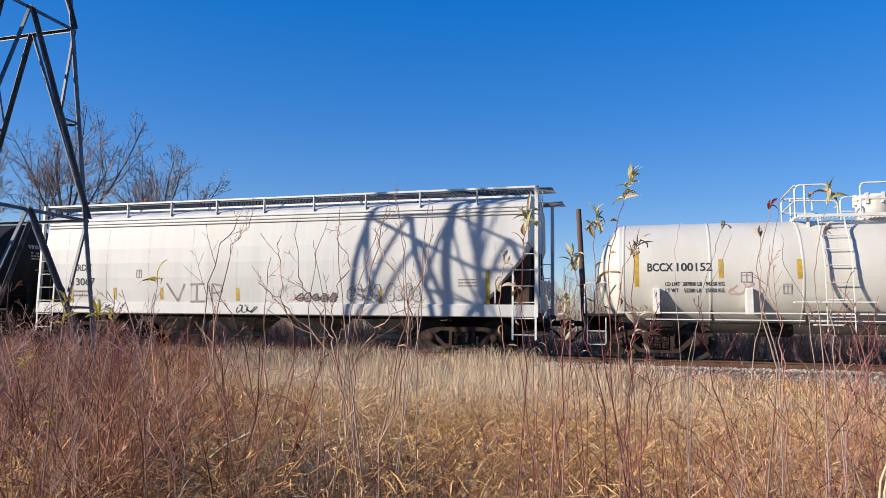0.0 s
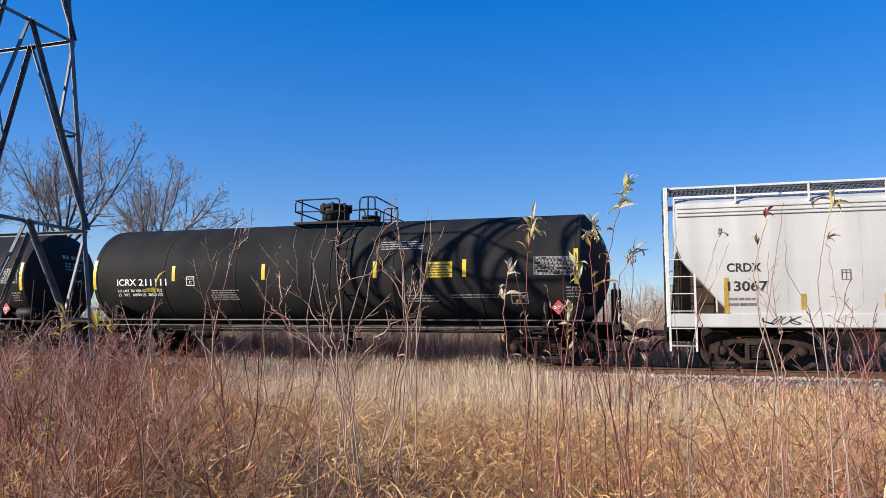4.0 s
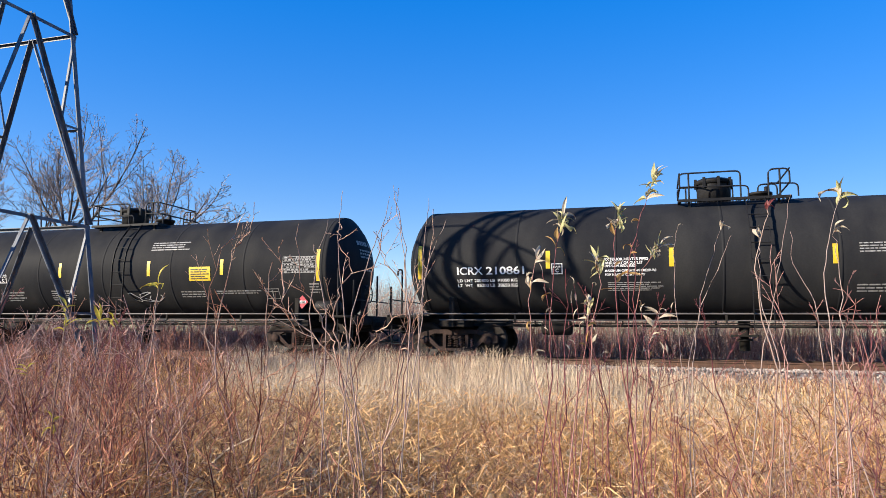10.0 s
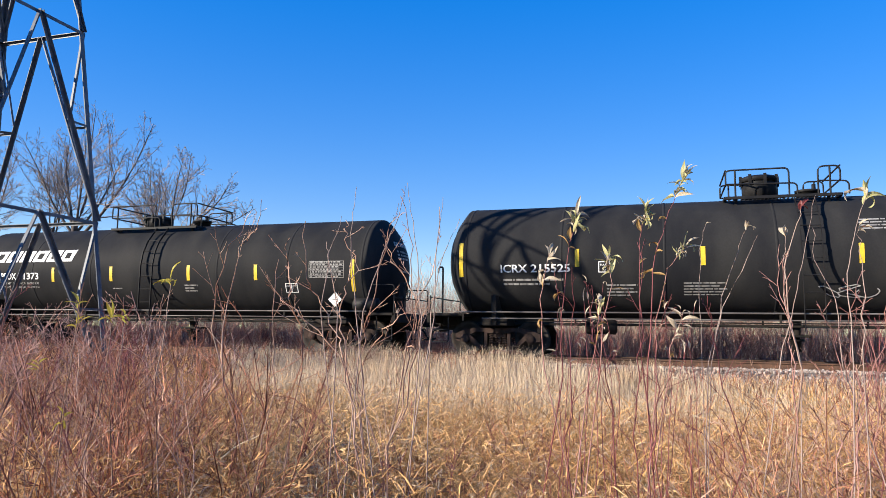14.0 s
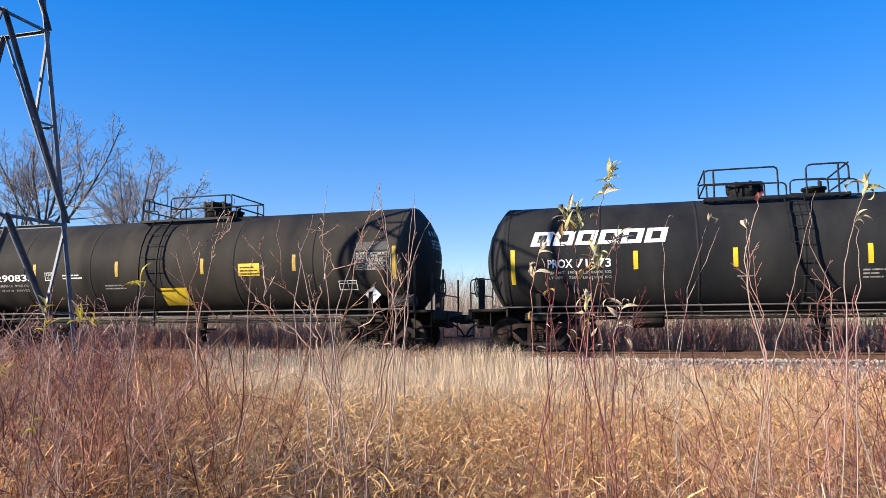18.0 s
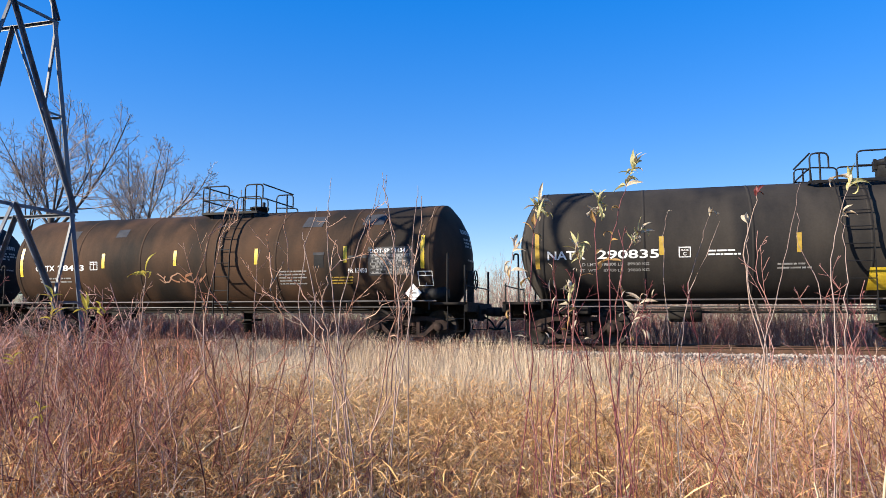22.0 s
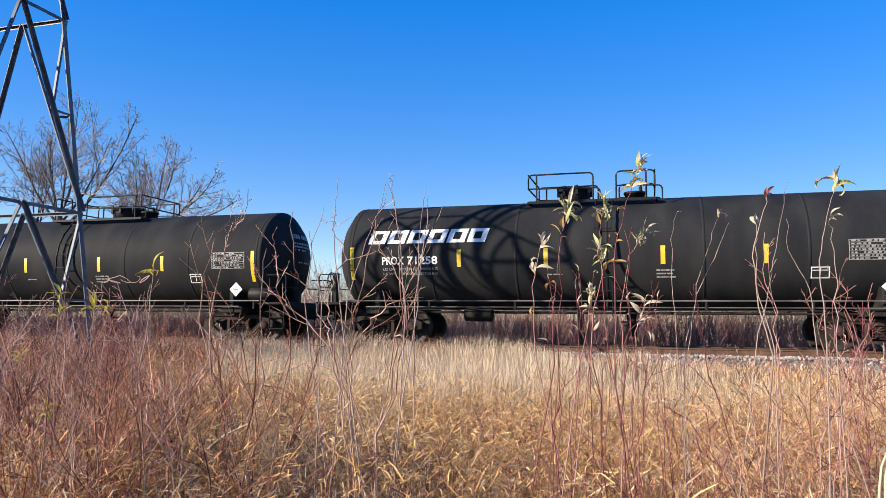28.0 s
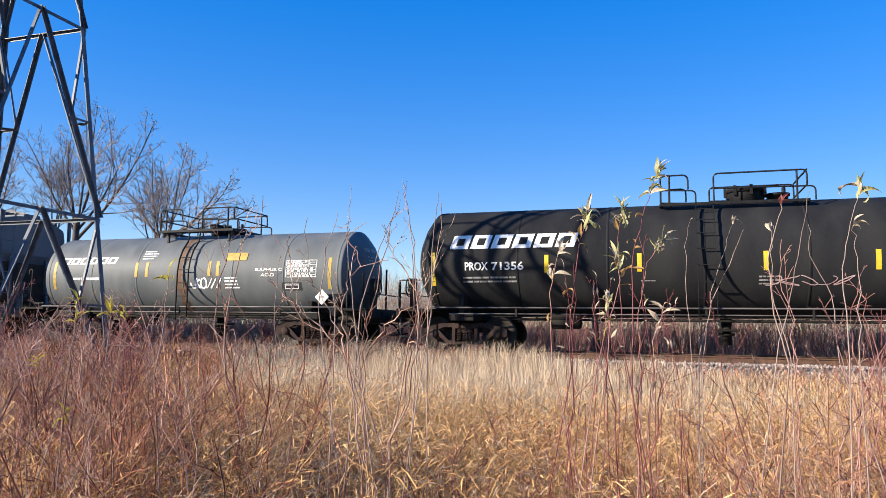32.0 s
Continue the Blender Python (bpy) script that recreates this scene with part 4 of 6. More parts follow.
notice(car, side, [("EXTERIOR HEATER PIPES", -2.80, -1.75, -0.08, -0.01), ("AND INLET OR OUTLET", -2.80, -1.88, -0.17, -0.10), ("PIPE CAPS REQUIRED", -2.80, -2.04, -0.25, -0.18),
                   ("MAXIMUM OPERATING PRESSURE", -2.80, -1.56, -0.36, -0.30), ("FOR HEATER COILS 150 PSI", -2.80, -1.83, -0.46, -0.40)], STENCIL)
car, side = black_tank_with_bonnet("ICRX  215525", GAPS[5], GAPS[4], -0.16, (-7.74, -4.67, -1.65, 1.75, 4.35, 7.5), ((-2.1, -1.1, -1.03, -0.63), (1.75, 3.4, 0.55, 0.88)), (3.22, -0.42), PLACARD_RED, "1202")
part("stencil_block", side.lines(bmesh.new(), -3.95, -3.2, -1.05, -0.66, 4, rng), STENCIL_DIM, car, kind="stuff")
part("spray_scrawl", side.scrawl(bmesh.new(), 0.9, 2.1, -1.12, -0.76, 3, 0.03, rng), SPRAY_PALE, car, "thin pale spray scrawl", kind="stuff")


def owner_tank(mark, x0, x1, deck, bonnet, hoops, ladder_x, paint, wheel_end, loads=()):
    """Black cars with the slanted white owner's mark."""
    car, side = tank_car("tank_car", "black railway tank car with a slanted white owner's mark", x0, x1, 1.50, 2.43, paint, ladder_x=ladder_x, deck=deck, bonnet=bonnet, hoops=hoops,
                         strips=((-6.94, -0.25), (-3.85, -0.14), (-1.53, -0.14), (1.36, -0.14), (3.70, -0.15), (6.82, -0.28)), wheel_end=wheel_end, bonnet_h=0.38, rail_h=0.75, platform_z=-0.13, posts=False)
    emblem(car, side, -6.44, -3.04, 0.29, 0.69)
    mark_on(car, side, mark, -6.04, -4.45, -0.29, -0.07, STENCIL)
    if loads:
        notice(car, side, [(loads[0], -6.02, -4.45, -0.45, -0.375), (loads[1], -6.02, -4.45, -0.58, -0.51)], STENCIL_DIM)
    else:
        part("load_stencil", side.lines(bmesh.new(), -6.1, -4.55, -0.62, -0.40, 2, rng), STENCIL_DIM, car, kind="stuff")
    part("stencil_block", side.lines(bmesh.new(), 1.2, 1.7, -0.72, -0.45, 3, rng), STENCIL_DIM, car, kind="stuff")
    part("stencil_block", side.lines(bmesh.new(), -1.5, -1.1, -0.62, -0.55, 1, rng), STENCIL_DIM, car, kind="stuff")
    panel(car, side, 5.45, 6.55, -0.33, 0.15, rng, 7)
    lot_box(car, side, 4.66, 5.06, -0.77, -0.48)
    placard(car, side, 6.29, -1.02, 0.21, PLACARD_WHITE)
    return car, side


car, side = owner_tank("PROX  71373", GAPS[6], GAPS[5], (-2.11, 1.16), (-1.49, -0.61), ((-2.11, -0.41), (0.23, 1.16)), (-0.30, 0.14), BLACK, 1, ("LD LMT  190000 LB  86000 KG", "LT WT    73000 LB  33100 KG"))
# faded black car with two yellow plates
car, side = tank_car("tank_car", "faded black railway tank car with two yellow plates", GAPS[7], GAPS[6], 1.53, 2.60, BLACK_OLD, ladder_x=(-0.62, 0.0), deck=(-1.11, 2.07), bonnet=(0.53, 1.36), bonnet_h=0.50, platform_z=-0.13,
                     hoops=((-1.11, -0.70), (-0.08, 2.05)), strips=((-7.69, -0.2), (-4.62, -0.12), (-1.53, -0.12), (1.47, -0.12), (4.46, -0.1), (7.46, -0.18)), strip_paint=YELLOW_DIRTY)
mark_on(car, side, "NATX  290835", -7.43, -4.68, -0.42, -0.20, STENCIL, (0.345, 0.455))
notice(car, side, [("LD LMT   198300 LB   89900 KG", -6.62, -4.92, -0.60, -0.52), ("LT  WT     87700 LB   39800 KG", -6.62, -4.92, -0.76, -0.68)], STENCIL_DIM)
lot_box(car, side, -4.22, -3.94, -0.42, -0.16, STENCIL, "C")
part("stencil_block", side.lines(bmesh.new(), -3.54, -2.75, -0.38, -0.2, 2, rng), STENCIL, car, kind="stuff")
part("stencil_block", side.lines(bmesh.new(), -2.0, -1.2, -0.75, -0.55, 2, rng), STENCIL_DIM, car, kind="stuff")
p = part("notice_plate", side.patch(bmesh.new(), 2.68, 3.37, -0.44, -0.08, 4, 0.012), YELLOW, car, "yellow notice plate with black lines")
part("notice_lines", side.lines(bmesh.new(), 2.74, 3.37, -0.40, -0.12, 3, rng, 0.018), STENCIL_BLACK, p, kind="stuff")
part("painted_patch", side.patch(bmesh.new(), -0.05, 0.86, -1.42, -0.75, 6, 0.012), YELLOW, car, "worn yellow painted patch low on the tank")
part("painted_patch", side.patch(bmesh.new(), 6.35, 7.3, 0.18, 0.42, 3), STENCIL_BLACK, car, "black paint patch behind stencils")
panel(car, side, 6.31, 7.33, -0.36, 0.12, rng, 7)
lot_box(car, side, 5.78, 6.33, -0.95, -0.65)
placard(car, side, 6.85, -1.16, 0.23, PLACARD_WHITE)

# grimy brown car
car, side = tank_car("tank_car", "grimy brown-black railway tank car with rust and spray paint", GAPS[8], GAPS[7], 1.55, 2.40, BROWN_TANK, ladder_x=(0.40, 0.88), deck=(-0.57, 1.33), bonnet=None, rail_h=0.84,
                     hoops=((-0.56, 0.34), (0.90, 1.50)), strips=((-6.81, 0.05), (-3.65, 0.04), (-1.06, 0.07), (1.68, 0.06), (4.47, 0.06), (6.73, 0.09)))
bm = lathe(bmesh.new(), [(3.92, 0.22), (4.05, 0.22), (4.12, 0.17), (4.2, 0.1), (4.22, 0)], "z", 18, (-0.2, 0, 0))
part("valve_cap", bm, FITTING, car)
mark_on(car, side, "GATX  28463", -6.24, -4.37, -0.25, -0.07, STENCIL)
lot_box(car, side, -4.14, -3.86, -0.24, 0.02, STENCIL)
part("load_stencil", side.lines(bmesh.new(), -6.1, -4.6, -0.62, -0.40, 2, rng), STENCIL_DIM, car, kind="stuff")
p = part("painted_patch", side.patch(bmesh.new(), 5.16, 6.44, -0.55, 0.24, 5), STENCIL_BLACK, car, "black paint patch behind stencils")
part("stencil_heading", side.print_on(bmesh.new(), "DOT-SP 21134", 5.22, 6.25, 0.08, 0.19, 0.012), STENCIL, p)
panel(car, side, 5.22, 6.38, -0.50, 0.04, rng, 7)
p = part("painted_patch", side.patch(bmesh.new(), 4.56, 5.12, -0.06, 0.02, 1), STENCIL_BLACK, car)
part("stencil_heading", side.print_on(bmesh.new(), "SR 13450", 4.55, 5.12, -0.46, -0.34), STENCIL, car)
part("notice_lines", side.lines(bmesh.new(), 4.0, 4.85, -0.78, -0.52, 3, rng), YELLOW_DIRTY, car, "faded yellow stencilled lines", kind="stuff")
part("stencil_block", side.lines(bmesh.new(), 2.4, 3.3, -0.78, -0.32, 5, rng), STENCIL_DIM, car, kind="stuff")
lot_box(car, side, 6.58, 7.0, -0.88, -0.44)
for x0, x1 in ((3.0, 3.62), (4.86, 5.5)):
    bm = side.patch(bmesh.new(), x0, x1, 0.95, 1.42, 4, 0.01, 0.05)
    p = part("painted_patch", bm, BARE_STEEL, car, "dull grey bare patch high on the tank")
p = part("painted_patch", side.patch(bmesh.new(), 3.52, 3.82, -0.30, 0.06, 3), BLACK, car, "dark paint patch with a pale rim")
part("patch_rim", side.patch(bmesh.new(), 3.50, 3.84, 0.06, 0.13, 1, 0.01), BARE_STEEL, p)
placard(car, side, 6.45, -1.12, 0.24, PLACARD_WHITE)
part("spray_scrawl", side.scrawl(bmesh.new(), -1.7, 0.0, -0.68, -0.38, 7, 0.035, rng), SPRAY_ORANGE, car, "orange spray scrawl", kind="stuff")
part("painted_patch", side.patch(bmesh.new(), -5.3, -4.85, 0.80, 1.15, 3), BARE_STEEL, car)
part("painted_patch", side.patch(bmesh.new(), -3.4, -3.0, 0.82, 1.15, 3), BARE_STEEL, car)

car, side = owner_tank("PROX  71258", GAPS[9], GAPS[8], (-2.06, 1.24), (-1.37, -0.46), ((-2.06, -0.35), (0.24, 1.21)), (-0.28, 0.14), BLACK, 1, ("LD LMT  190000 LB  86000 KG", "LT WT    72100 LB  32700 KG"))
car, side = owner_tank("PROX  71356", GAPS[10], GAPS[9], (-1.0, 2.43), (0.6, 1.6), ((-1.0, -0.33), (0.28, 2.40)), (-0.17, 0.25), BLACK, 1)
part("spray_scrawl", side.scrawl(bmesh.new(), 1.3, 3.2, -0.75, -0.5, 5, 0.02, rng), SPRAY_PINK, car, "thin reddish spray scrawl", kind="stuff")

# small grey acid car
car, side = tank_car("tank_car", "small grey railway tank car for acid with a rusty band", GAPS[11], GAPS[10], 1.33, 2.15, GREY_TANK, ladder_x=(-0.1, 0.3), deck=(-1.25, 1.5), bonnet=(0.05, 0.68), platform_z=0.07,
                     hoops=((-1.22, -0.4), (0.35, 1.5)), strips=((-5.0, 0.0), (-1.75, 0.16), (-1.35, 0.16), (0.95, 0.16), (1.25, 0.16), (5.0, -0.02)), strip_paint=YELLOW_DIRTY, bonnet_h=0.34)
emblem(car, side, -4.77, -2.55, 0.36, 0.60)
part("reporting_mark", side.lines(bmesh.new(), -4.33, -3.1, -0.15, 0.02, 1, rng), STENCIL, car)
part("stencil_heading", side.print_on(bmesh.new(), "SULPHURIC", 2.55, 3.45, 0.06, 0.15), STENCIL, car, "white stencilled word")
part("stencil_heading", side.print_on(bmesh.new(), "ACID", 2.75, 3.2, -0.10, 0.0), STENCIL, car, "white stencilled word")
p = part("notice_plate", side.patch(bmesh.new(), 1.5, 2.22, 0.40, 0.66, 3, 0.012), YELLOW_DIRTY, car, "pale yellow notice plate")
panel(car, side, 3.58, 4.58, -0.13, 0.38, rng, 7, STENCIL)
part("painted_patch", side.patch(bmesh.new(), 3.45, 4.1, -0.52, -0.28, 2), STENCIL_BLACK, car)
lot_box(car, side, 3.55, 4.0, -0.48, -0.32)
part("stencil_block", side.lines(bmesh.new(), -1.6, -1.0, 0.5, 0.85, 4, rng), STENCIL, car, kind="stuff")
part("stencil_block", side.lines(bmesh.new(), 1.5, 2.1, -0.45, -0.05, 4, rng), STENCIL, car, kind="stuff")
part("spray_scrawl", side.scrawl(bmesh.new(), 0.3, 1.4, -0.45, -0.1, 6, 0.045, rng), STENCIL, car, "pale spray scrawl", kind="stuff")
bm = bmesh.new()
for k in range(14):
    a0, a1 = radians(-60 + k * 10), radians(-50 + k * 10)
    w0, w1 = 0.14 + 0.04 * math.sin(k * 1.7), 0.14 + 0.04 * math.sin((k + 1) * 1.7)
    q = [bm.verts.new(side.at(x, a * 1.33, 0.005)) for x, a in ((-0.05 - w0, a0), (-0.05 + w0, a0), (-0.05 + w1, a1), (-0.05 - w1, a1))]
    bm.faces.new(q)
part("rust_band", bm, RUST, car, "rusty brown band under the manway")
placard(car, side, 4.85, -0.75, 0.22, PLACARD_WHITE)


def hopper_car(name, label, xm, paint, fit, marked):
    """A covered hopper: bulging sides, sloped ends, roof walk with posts, outlet bays, ladders."""
    H = 8.10
    car = thing(name, label, "hopper car", pose(xm, TRACK_Y, 0), "cars of the freight train")
    CARS[name + str(len(CARS))] = (car, xm)
    def shape(z):
        """Half width at a height."""
        for (za, ya), (zb, yb) in zip(SECTION, SECTION[1:]):
            if za <= z <= zb:
                return ya + (yb - ya) * (z - za) / (zb - za)
        return SECTION[-1][1]
    SECTION = [(1.33, 1.44), (1.7, 1.49), (2.1, 1.53), (2.55, 1.55), (3.0, 1.54), (3.40, 1.51), (3.72, 1.48)]
    bm = bmesh.new()
    rings = []
    levels = SECTION + [(3.98, 1.43), (4.06, 1.38), (4.22, 1.02), (4.35, 0.55), (4.38, 0.2)]
    for z, y in levels:
        xe = H - 0.22 if z >= 2.75 else H - 0.22 - (2.75 - z) * 0.85
        rings.append([bm.verts.new((sx * xe, sy * y, z)) for sx, sy in ((-1, -1), (1, -1), (1, 1), (-1, 1))])
    for a, b in zip(rings, rings[1:]):
        for k in range(4):
            bm.faces.new((a[k], a[(k + 1) % 4], b[(k + 1) % 4], b[k]))
    bm.faces.new(rings[0][::-1]), bm.faces.new(rings[-1])
    body = part("body", bm, paint, car)
    # side stakes behind the sheet, seams, roof-edge corrugations
    side = Side(flat=lambda z: (shape(z), z))
    for k in range(10):
        x = -H + 1.1 + k * (2 * H - 2.2) / 9
        part("sheet_seam", side.patch(bmesh.new(), x - 0.02, x + 0.02, 1.36, 3.70, 6, 0.004), paint, body)
    for z in (3.72, 3.81, 3.92):
        bm = bmesh.new()
        for s in (-1, 1):
            rod(bm, [(-H + 0.25, s * (1.50 - (z - 3.72) * 0.22), z), (H - 0.25, s * (1.50 - (z - 3.72) * 0.22), z)], 0.022, 6)
        part("eave_rib", bm, paint, body)
    # added dark prisms over the trucks: shade and dirt of the end hollows as colour
    for s in (-1, 1):
        bm = bmesh.new()
        tri = [(s * (H - 0.26), 1.34), (s * (H - 0.26), 2.70), (s * (H - 1.55), 1.34)]
        near, far = [bm.verts.new((x, -1.15, z)) for x, z in tri], [bm.verts.new((x, 1.15, z)) for x, z in tri]
        bm.faces.new(near), bm.faces.new(far[::-1])
        for k in range(3):
            bm.faces.new((near[k], near[(k + 1) % 3], far[(k + 1) % 3], far[k]))
        bmesh.ops.recalc_face_normals(bm, faces=bm.faces)
        part("slope_sheet", bm, SHADED_GRIME, car, "dark block for the shaded, grimy hollow under the sloped end")
    # side sill and end frames
    bm = bmesh.new()
    for s in (-1, 1):
        box(bm, -H, H, *sorted((s * 1.36, s * 1.50)), 1.0, 1.33, 0.02)
    part("side_sill", bm, paint, car)
    for s in (-1, 1):
        for y in (-1.46, 1.46):
            bm = box(bmesh.new(), s * H - 0.05, s * H + 0.05, y - 0.05, y + 0.05, 1.0, 4.46, 0.01)
            part("corner_post", bm, fit, car)
        bm = box(bmesh.new(), *sorted((s * (H - 0.1), s * (H + 0.1))), -1.46, 1.46, 0.88, 1.12, 0.01)
        box(bm, *sorted((s * (H - 2.6), s * H)), -0.35, 0.35, 0.78, 1.04, 0.02)
        for y in (-0.75, 0.75):
            beam(bm, (s * (H - 0.12), y, 1.05), (s * (H - 0.28), y, 2.9), 0.12, 0.1)
        part("end_frame", bm, SILL if marked else fit, car)
        truck(car, s * (H - 2.1))
        coupler(car, s * (H + 0.1), s)
        for y in (-1, 1):
            xa, xb = sorted((s * (H - 0.02), s * (H - 0.62)))
            lad = bmesh.new()
            for x in (xa, xb):
                beam(lad, (x, y * 1.50, 0.42), (x, y * 1.50, 2.72), 0.05, 0.014, (0, 1, 0))
            for k in range(6):
                rod(lad, [(xa, y * 1.50, 0.55 + k * 0.42), (xb, y * 1.50, 0.55 + k * 0.42)], 0.014, 6)
            part("ladder", lad, fit, car)
        lad = bmesh.new()
        for y in (-1.40, -0.95):
            beam(lad, (s * (H + 0.08), y, 1.1), (s * (H + 0.08), y, 4.42), 0.05, 0.014, (1, 0, 0))
        for k in range(9):
            rod(lad, [(s * (H + 0.08), -1.40, 1.25 + k * 0.36), (s * (H + 0.08), -0.95, 1.25 + k * 0.36)], 0.014, 6)
        part("end_ladder", lad, fit if s > 0 else FITTING, car)
    # roof walk: rails on posts, grating boards
    for s in (-1, 1):
        bm = bmesh.new()
        beam(bm, (-H, s * 1.42, 4.44), (H, s * 1.42, 4.44), 0.05, 0.05)
        rail = part("roof_rail", bm, fit, car)
        for k in range(11):
            proto(("rail_post", fit.name), "rail_post", lambda bm: beam(bm, (0, 0, 4.0), (0, 0, 4.44), 0.09, 0.03, (1, 0, 0)), fit, rail, "", pose(-H + k * 2 * H / 10, s * 1.42, 0))
        bm = bmesh.new()
        for k in range(150):
            x = -H + 0.1 + k * (2 * H - 0.2) / 149
            beam(bm, (x, s * 0.72, 4.39), (x, s * 1.40, 4.39), 0.012, 0.03)
        for y in (0.72, 0.90, 1.08, 1.26, 1.40):
            beam(bm, (-H, s * y, 4.39), (H + 0.4, s * y, 4.39), 0.02, 0.035)
        part("running_board", bm, GALV, car, "galvanised grating walkway")
    for k in range(6):
        x = -6.6 + k * 2.64
        bm = box(bmesh.new(), x - 1.29, x + 1.29, -0.35, 0.35, 4.33, 4.47, 0.03)
        for j in (-0.8, 0, 0.8):
            box(bm, x + j - 0.04, x + j + 0.04, -0.42, 0.42, 4.30, 4.40)
        part("roof_hatch", bm, fit, car)
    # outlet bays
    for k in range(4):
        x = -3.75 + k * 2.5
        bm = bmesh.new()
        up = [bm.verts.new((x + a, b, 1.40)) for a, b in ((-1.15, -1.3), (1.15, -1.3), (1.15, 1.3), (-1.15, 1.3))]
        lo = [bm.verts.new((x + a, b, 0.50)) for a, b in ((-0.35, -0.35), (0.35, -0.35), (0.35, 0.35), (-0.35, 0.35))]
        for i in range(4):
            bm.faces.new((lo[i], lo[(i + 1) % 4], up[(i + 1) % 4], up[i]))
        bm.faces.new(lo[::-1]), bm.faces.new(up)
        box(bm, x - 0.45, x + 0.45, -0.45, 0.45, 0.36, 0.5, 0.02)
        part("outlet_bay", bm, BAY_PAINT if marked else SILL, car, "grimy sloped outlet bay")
    bm = bmesh.new()
    rod(bm, [(-H + 1, -0.9, 0.95), (H - 1, -0.9, 0.95)], 0.03, 6)
    part("brake_pipe", bm, SILL, car)
    hand_brake(car, H + 0.05, fit)
    if marked:
        for x, z, t in ((-6.77, 1.76, 0.42), (-5.10, 1.61, 0.18), (-3.38, 1.61, 0.18), (-0.73, 1.58, 0.18), (3.77, 1.53, 0.18), (6.81, 1.79, 0.44)):
            part("reflective_strip", side.patch(bmesh.new(), x - 0.055, x + 0.055, z - t, z + t, 3), YELLOW_DIRTY, car, "faded yellow reflective strip")
        part("reporting_mark", side.print_on(bmesh.new(), "CRDX", -6.75, -5.99, 2.32, 2.53), STENCIL_BLACK, car, "dark stencilled letters")
        part("car_number", side.print_on(bmesh.new(), "13067", -6.74, -5.86, 1.86, 2.10), STENCIL_BLACK, car, "dark stencilled number")
        part("load_stencil", side.lines(bmesh.new(), -6.74, -5.95, 1.52, 1.78, 2, rng), SPRAY_DARK, car, kind="stuff")
        lot_box(car, side, -4.3, -4.1, 2.1, 2.34, SPRAY_DARK)
        part("stencil_block", side.lines(bmesh.new(), 6.0, 6.6, 1.8, 2.05, 3, rng), SPRAY_DARK, car, kind="stuff")
        part("stencil_block", side.lines(bmesh.new(), 2.2, 2.9, 1.06, 1.28, 3, rng), SPRAY_DARK, car, kind="stuff")
        p = bmesh.new()
        for pts in ([(-3.19, 1.92), (-2.80, 1.38), (-2.55, 1.90)], [(-2.12, 1.86), (-2.15, 1.38)], [(-2.35, 1.88), (-1.86, 1.90)], [(-2.35, 1.37), (-1.85, 1.38)], [(-1.62, 1.38), (-1.58, 1.90), (-1.25, 1.84), (-1.28, 1.66), (-1.60, 1.62)]):
            side.stroke(p, pts, 0.06)
        part("spray_letters", p, SPRAY_DARK, car, "grey sprayed letters")
        part("spray_scrawl", side.scrawl(bmesh.new(), 0.35, 1.65, 1.50, 1.88, 5, 0.022, rng), SPRAY_PALE, car, "thin grey looping spray scrawl", kind="stuff")
        for x0, x1, v0, v1, n, fill, line in ((1.15, 2.45, 1.36, 1.66, 5, SPRAY_DARK, STENCIL_BLACK), (2.75, 3.78, 1.38, 1.90, 4, SPRAY_PALE, SPRAY_DARK), (3.92, 4.96, 1.38, 1.92, 4, SPRAY_PALE, SPRAY_DARK)):
            inner, outer = bmesh.new(), bmesh.new()
            side.blocks(inner, outer, x0, x1, v0, v1, n, rng)
            p = part("spray_fill", inner, fill, car, "grey filled-in spray shapes", kind="stuff")
            part("spray_outline", outer, line, p, "dark spray outline", kind="stuff")
        part("spray_scrawl", side.scrawl(bmesh.new(), 1.0, 1.5, 1.42, 1.60, 3, 0.02, rng), PLACARD_RED, car, "red spray scrawl", kind="stuff")
        part("spray_scrawl", Side(flat=lambda z: (1.50, z)).scrawl(bmesh.new(), -0.72, -0.05, 1.06, 1.28, 4, 0.035, rng), STENCIL_BLACK, car, "black tag on the sill", kind="stuff")
        part("spray_scrawl", Side(flat=lambda z: (1.50, z)).scrawl(bmesh.new(), -6.0, -5.2, 1.08, 1.28, 4, 0.025, rng), STENCIL_BLACK, car, "black tag on the sill", kind="stuff")
    return car


hopper_car("hopper_car", "chalky white covered hopper car with spray paint along the bottom", -11.05, WHITE_CAR, WHITE_FIT, True)
hopper_car("hopper_car", "blue-grey covered hopper car with a roof walkway", -182.6, GREY_CAR, GALV, False)
# ---- transmission tower beside the track ----
TW = Vector((-14.09, 11.39, 0))
RINGS = [(-0.95, 1.98), (3.04, 1.619), (7.48, 1.225), (11.1, 0.90), (14.0, 0.66), (16.3, 0.52), (18.3, 0.42)]
tower = thing("transmission_tower", "grey galvanised lattice power tower with angle-iron legs", "power tower")


def corner(i, w, z):
    sx, sy = ((1, 1), (1, -1), (-1, -1), (-1, 1))[i % 4]
    return TW + Vector((sx * w, sy * w, z))


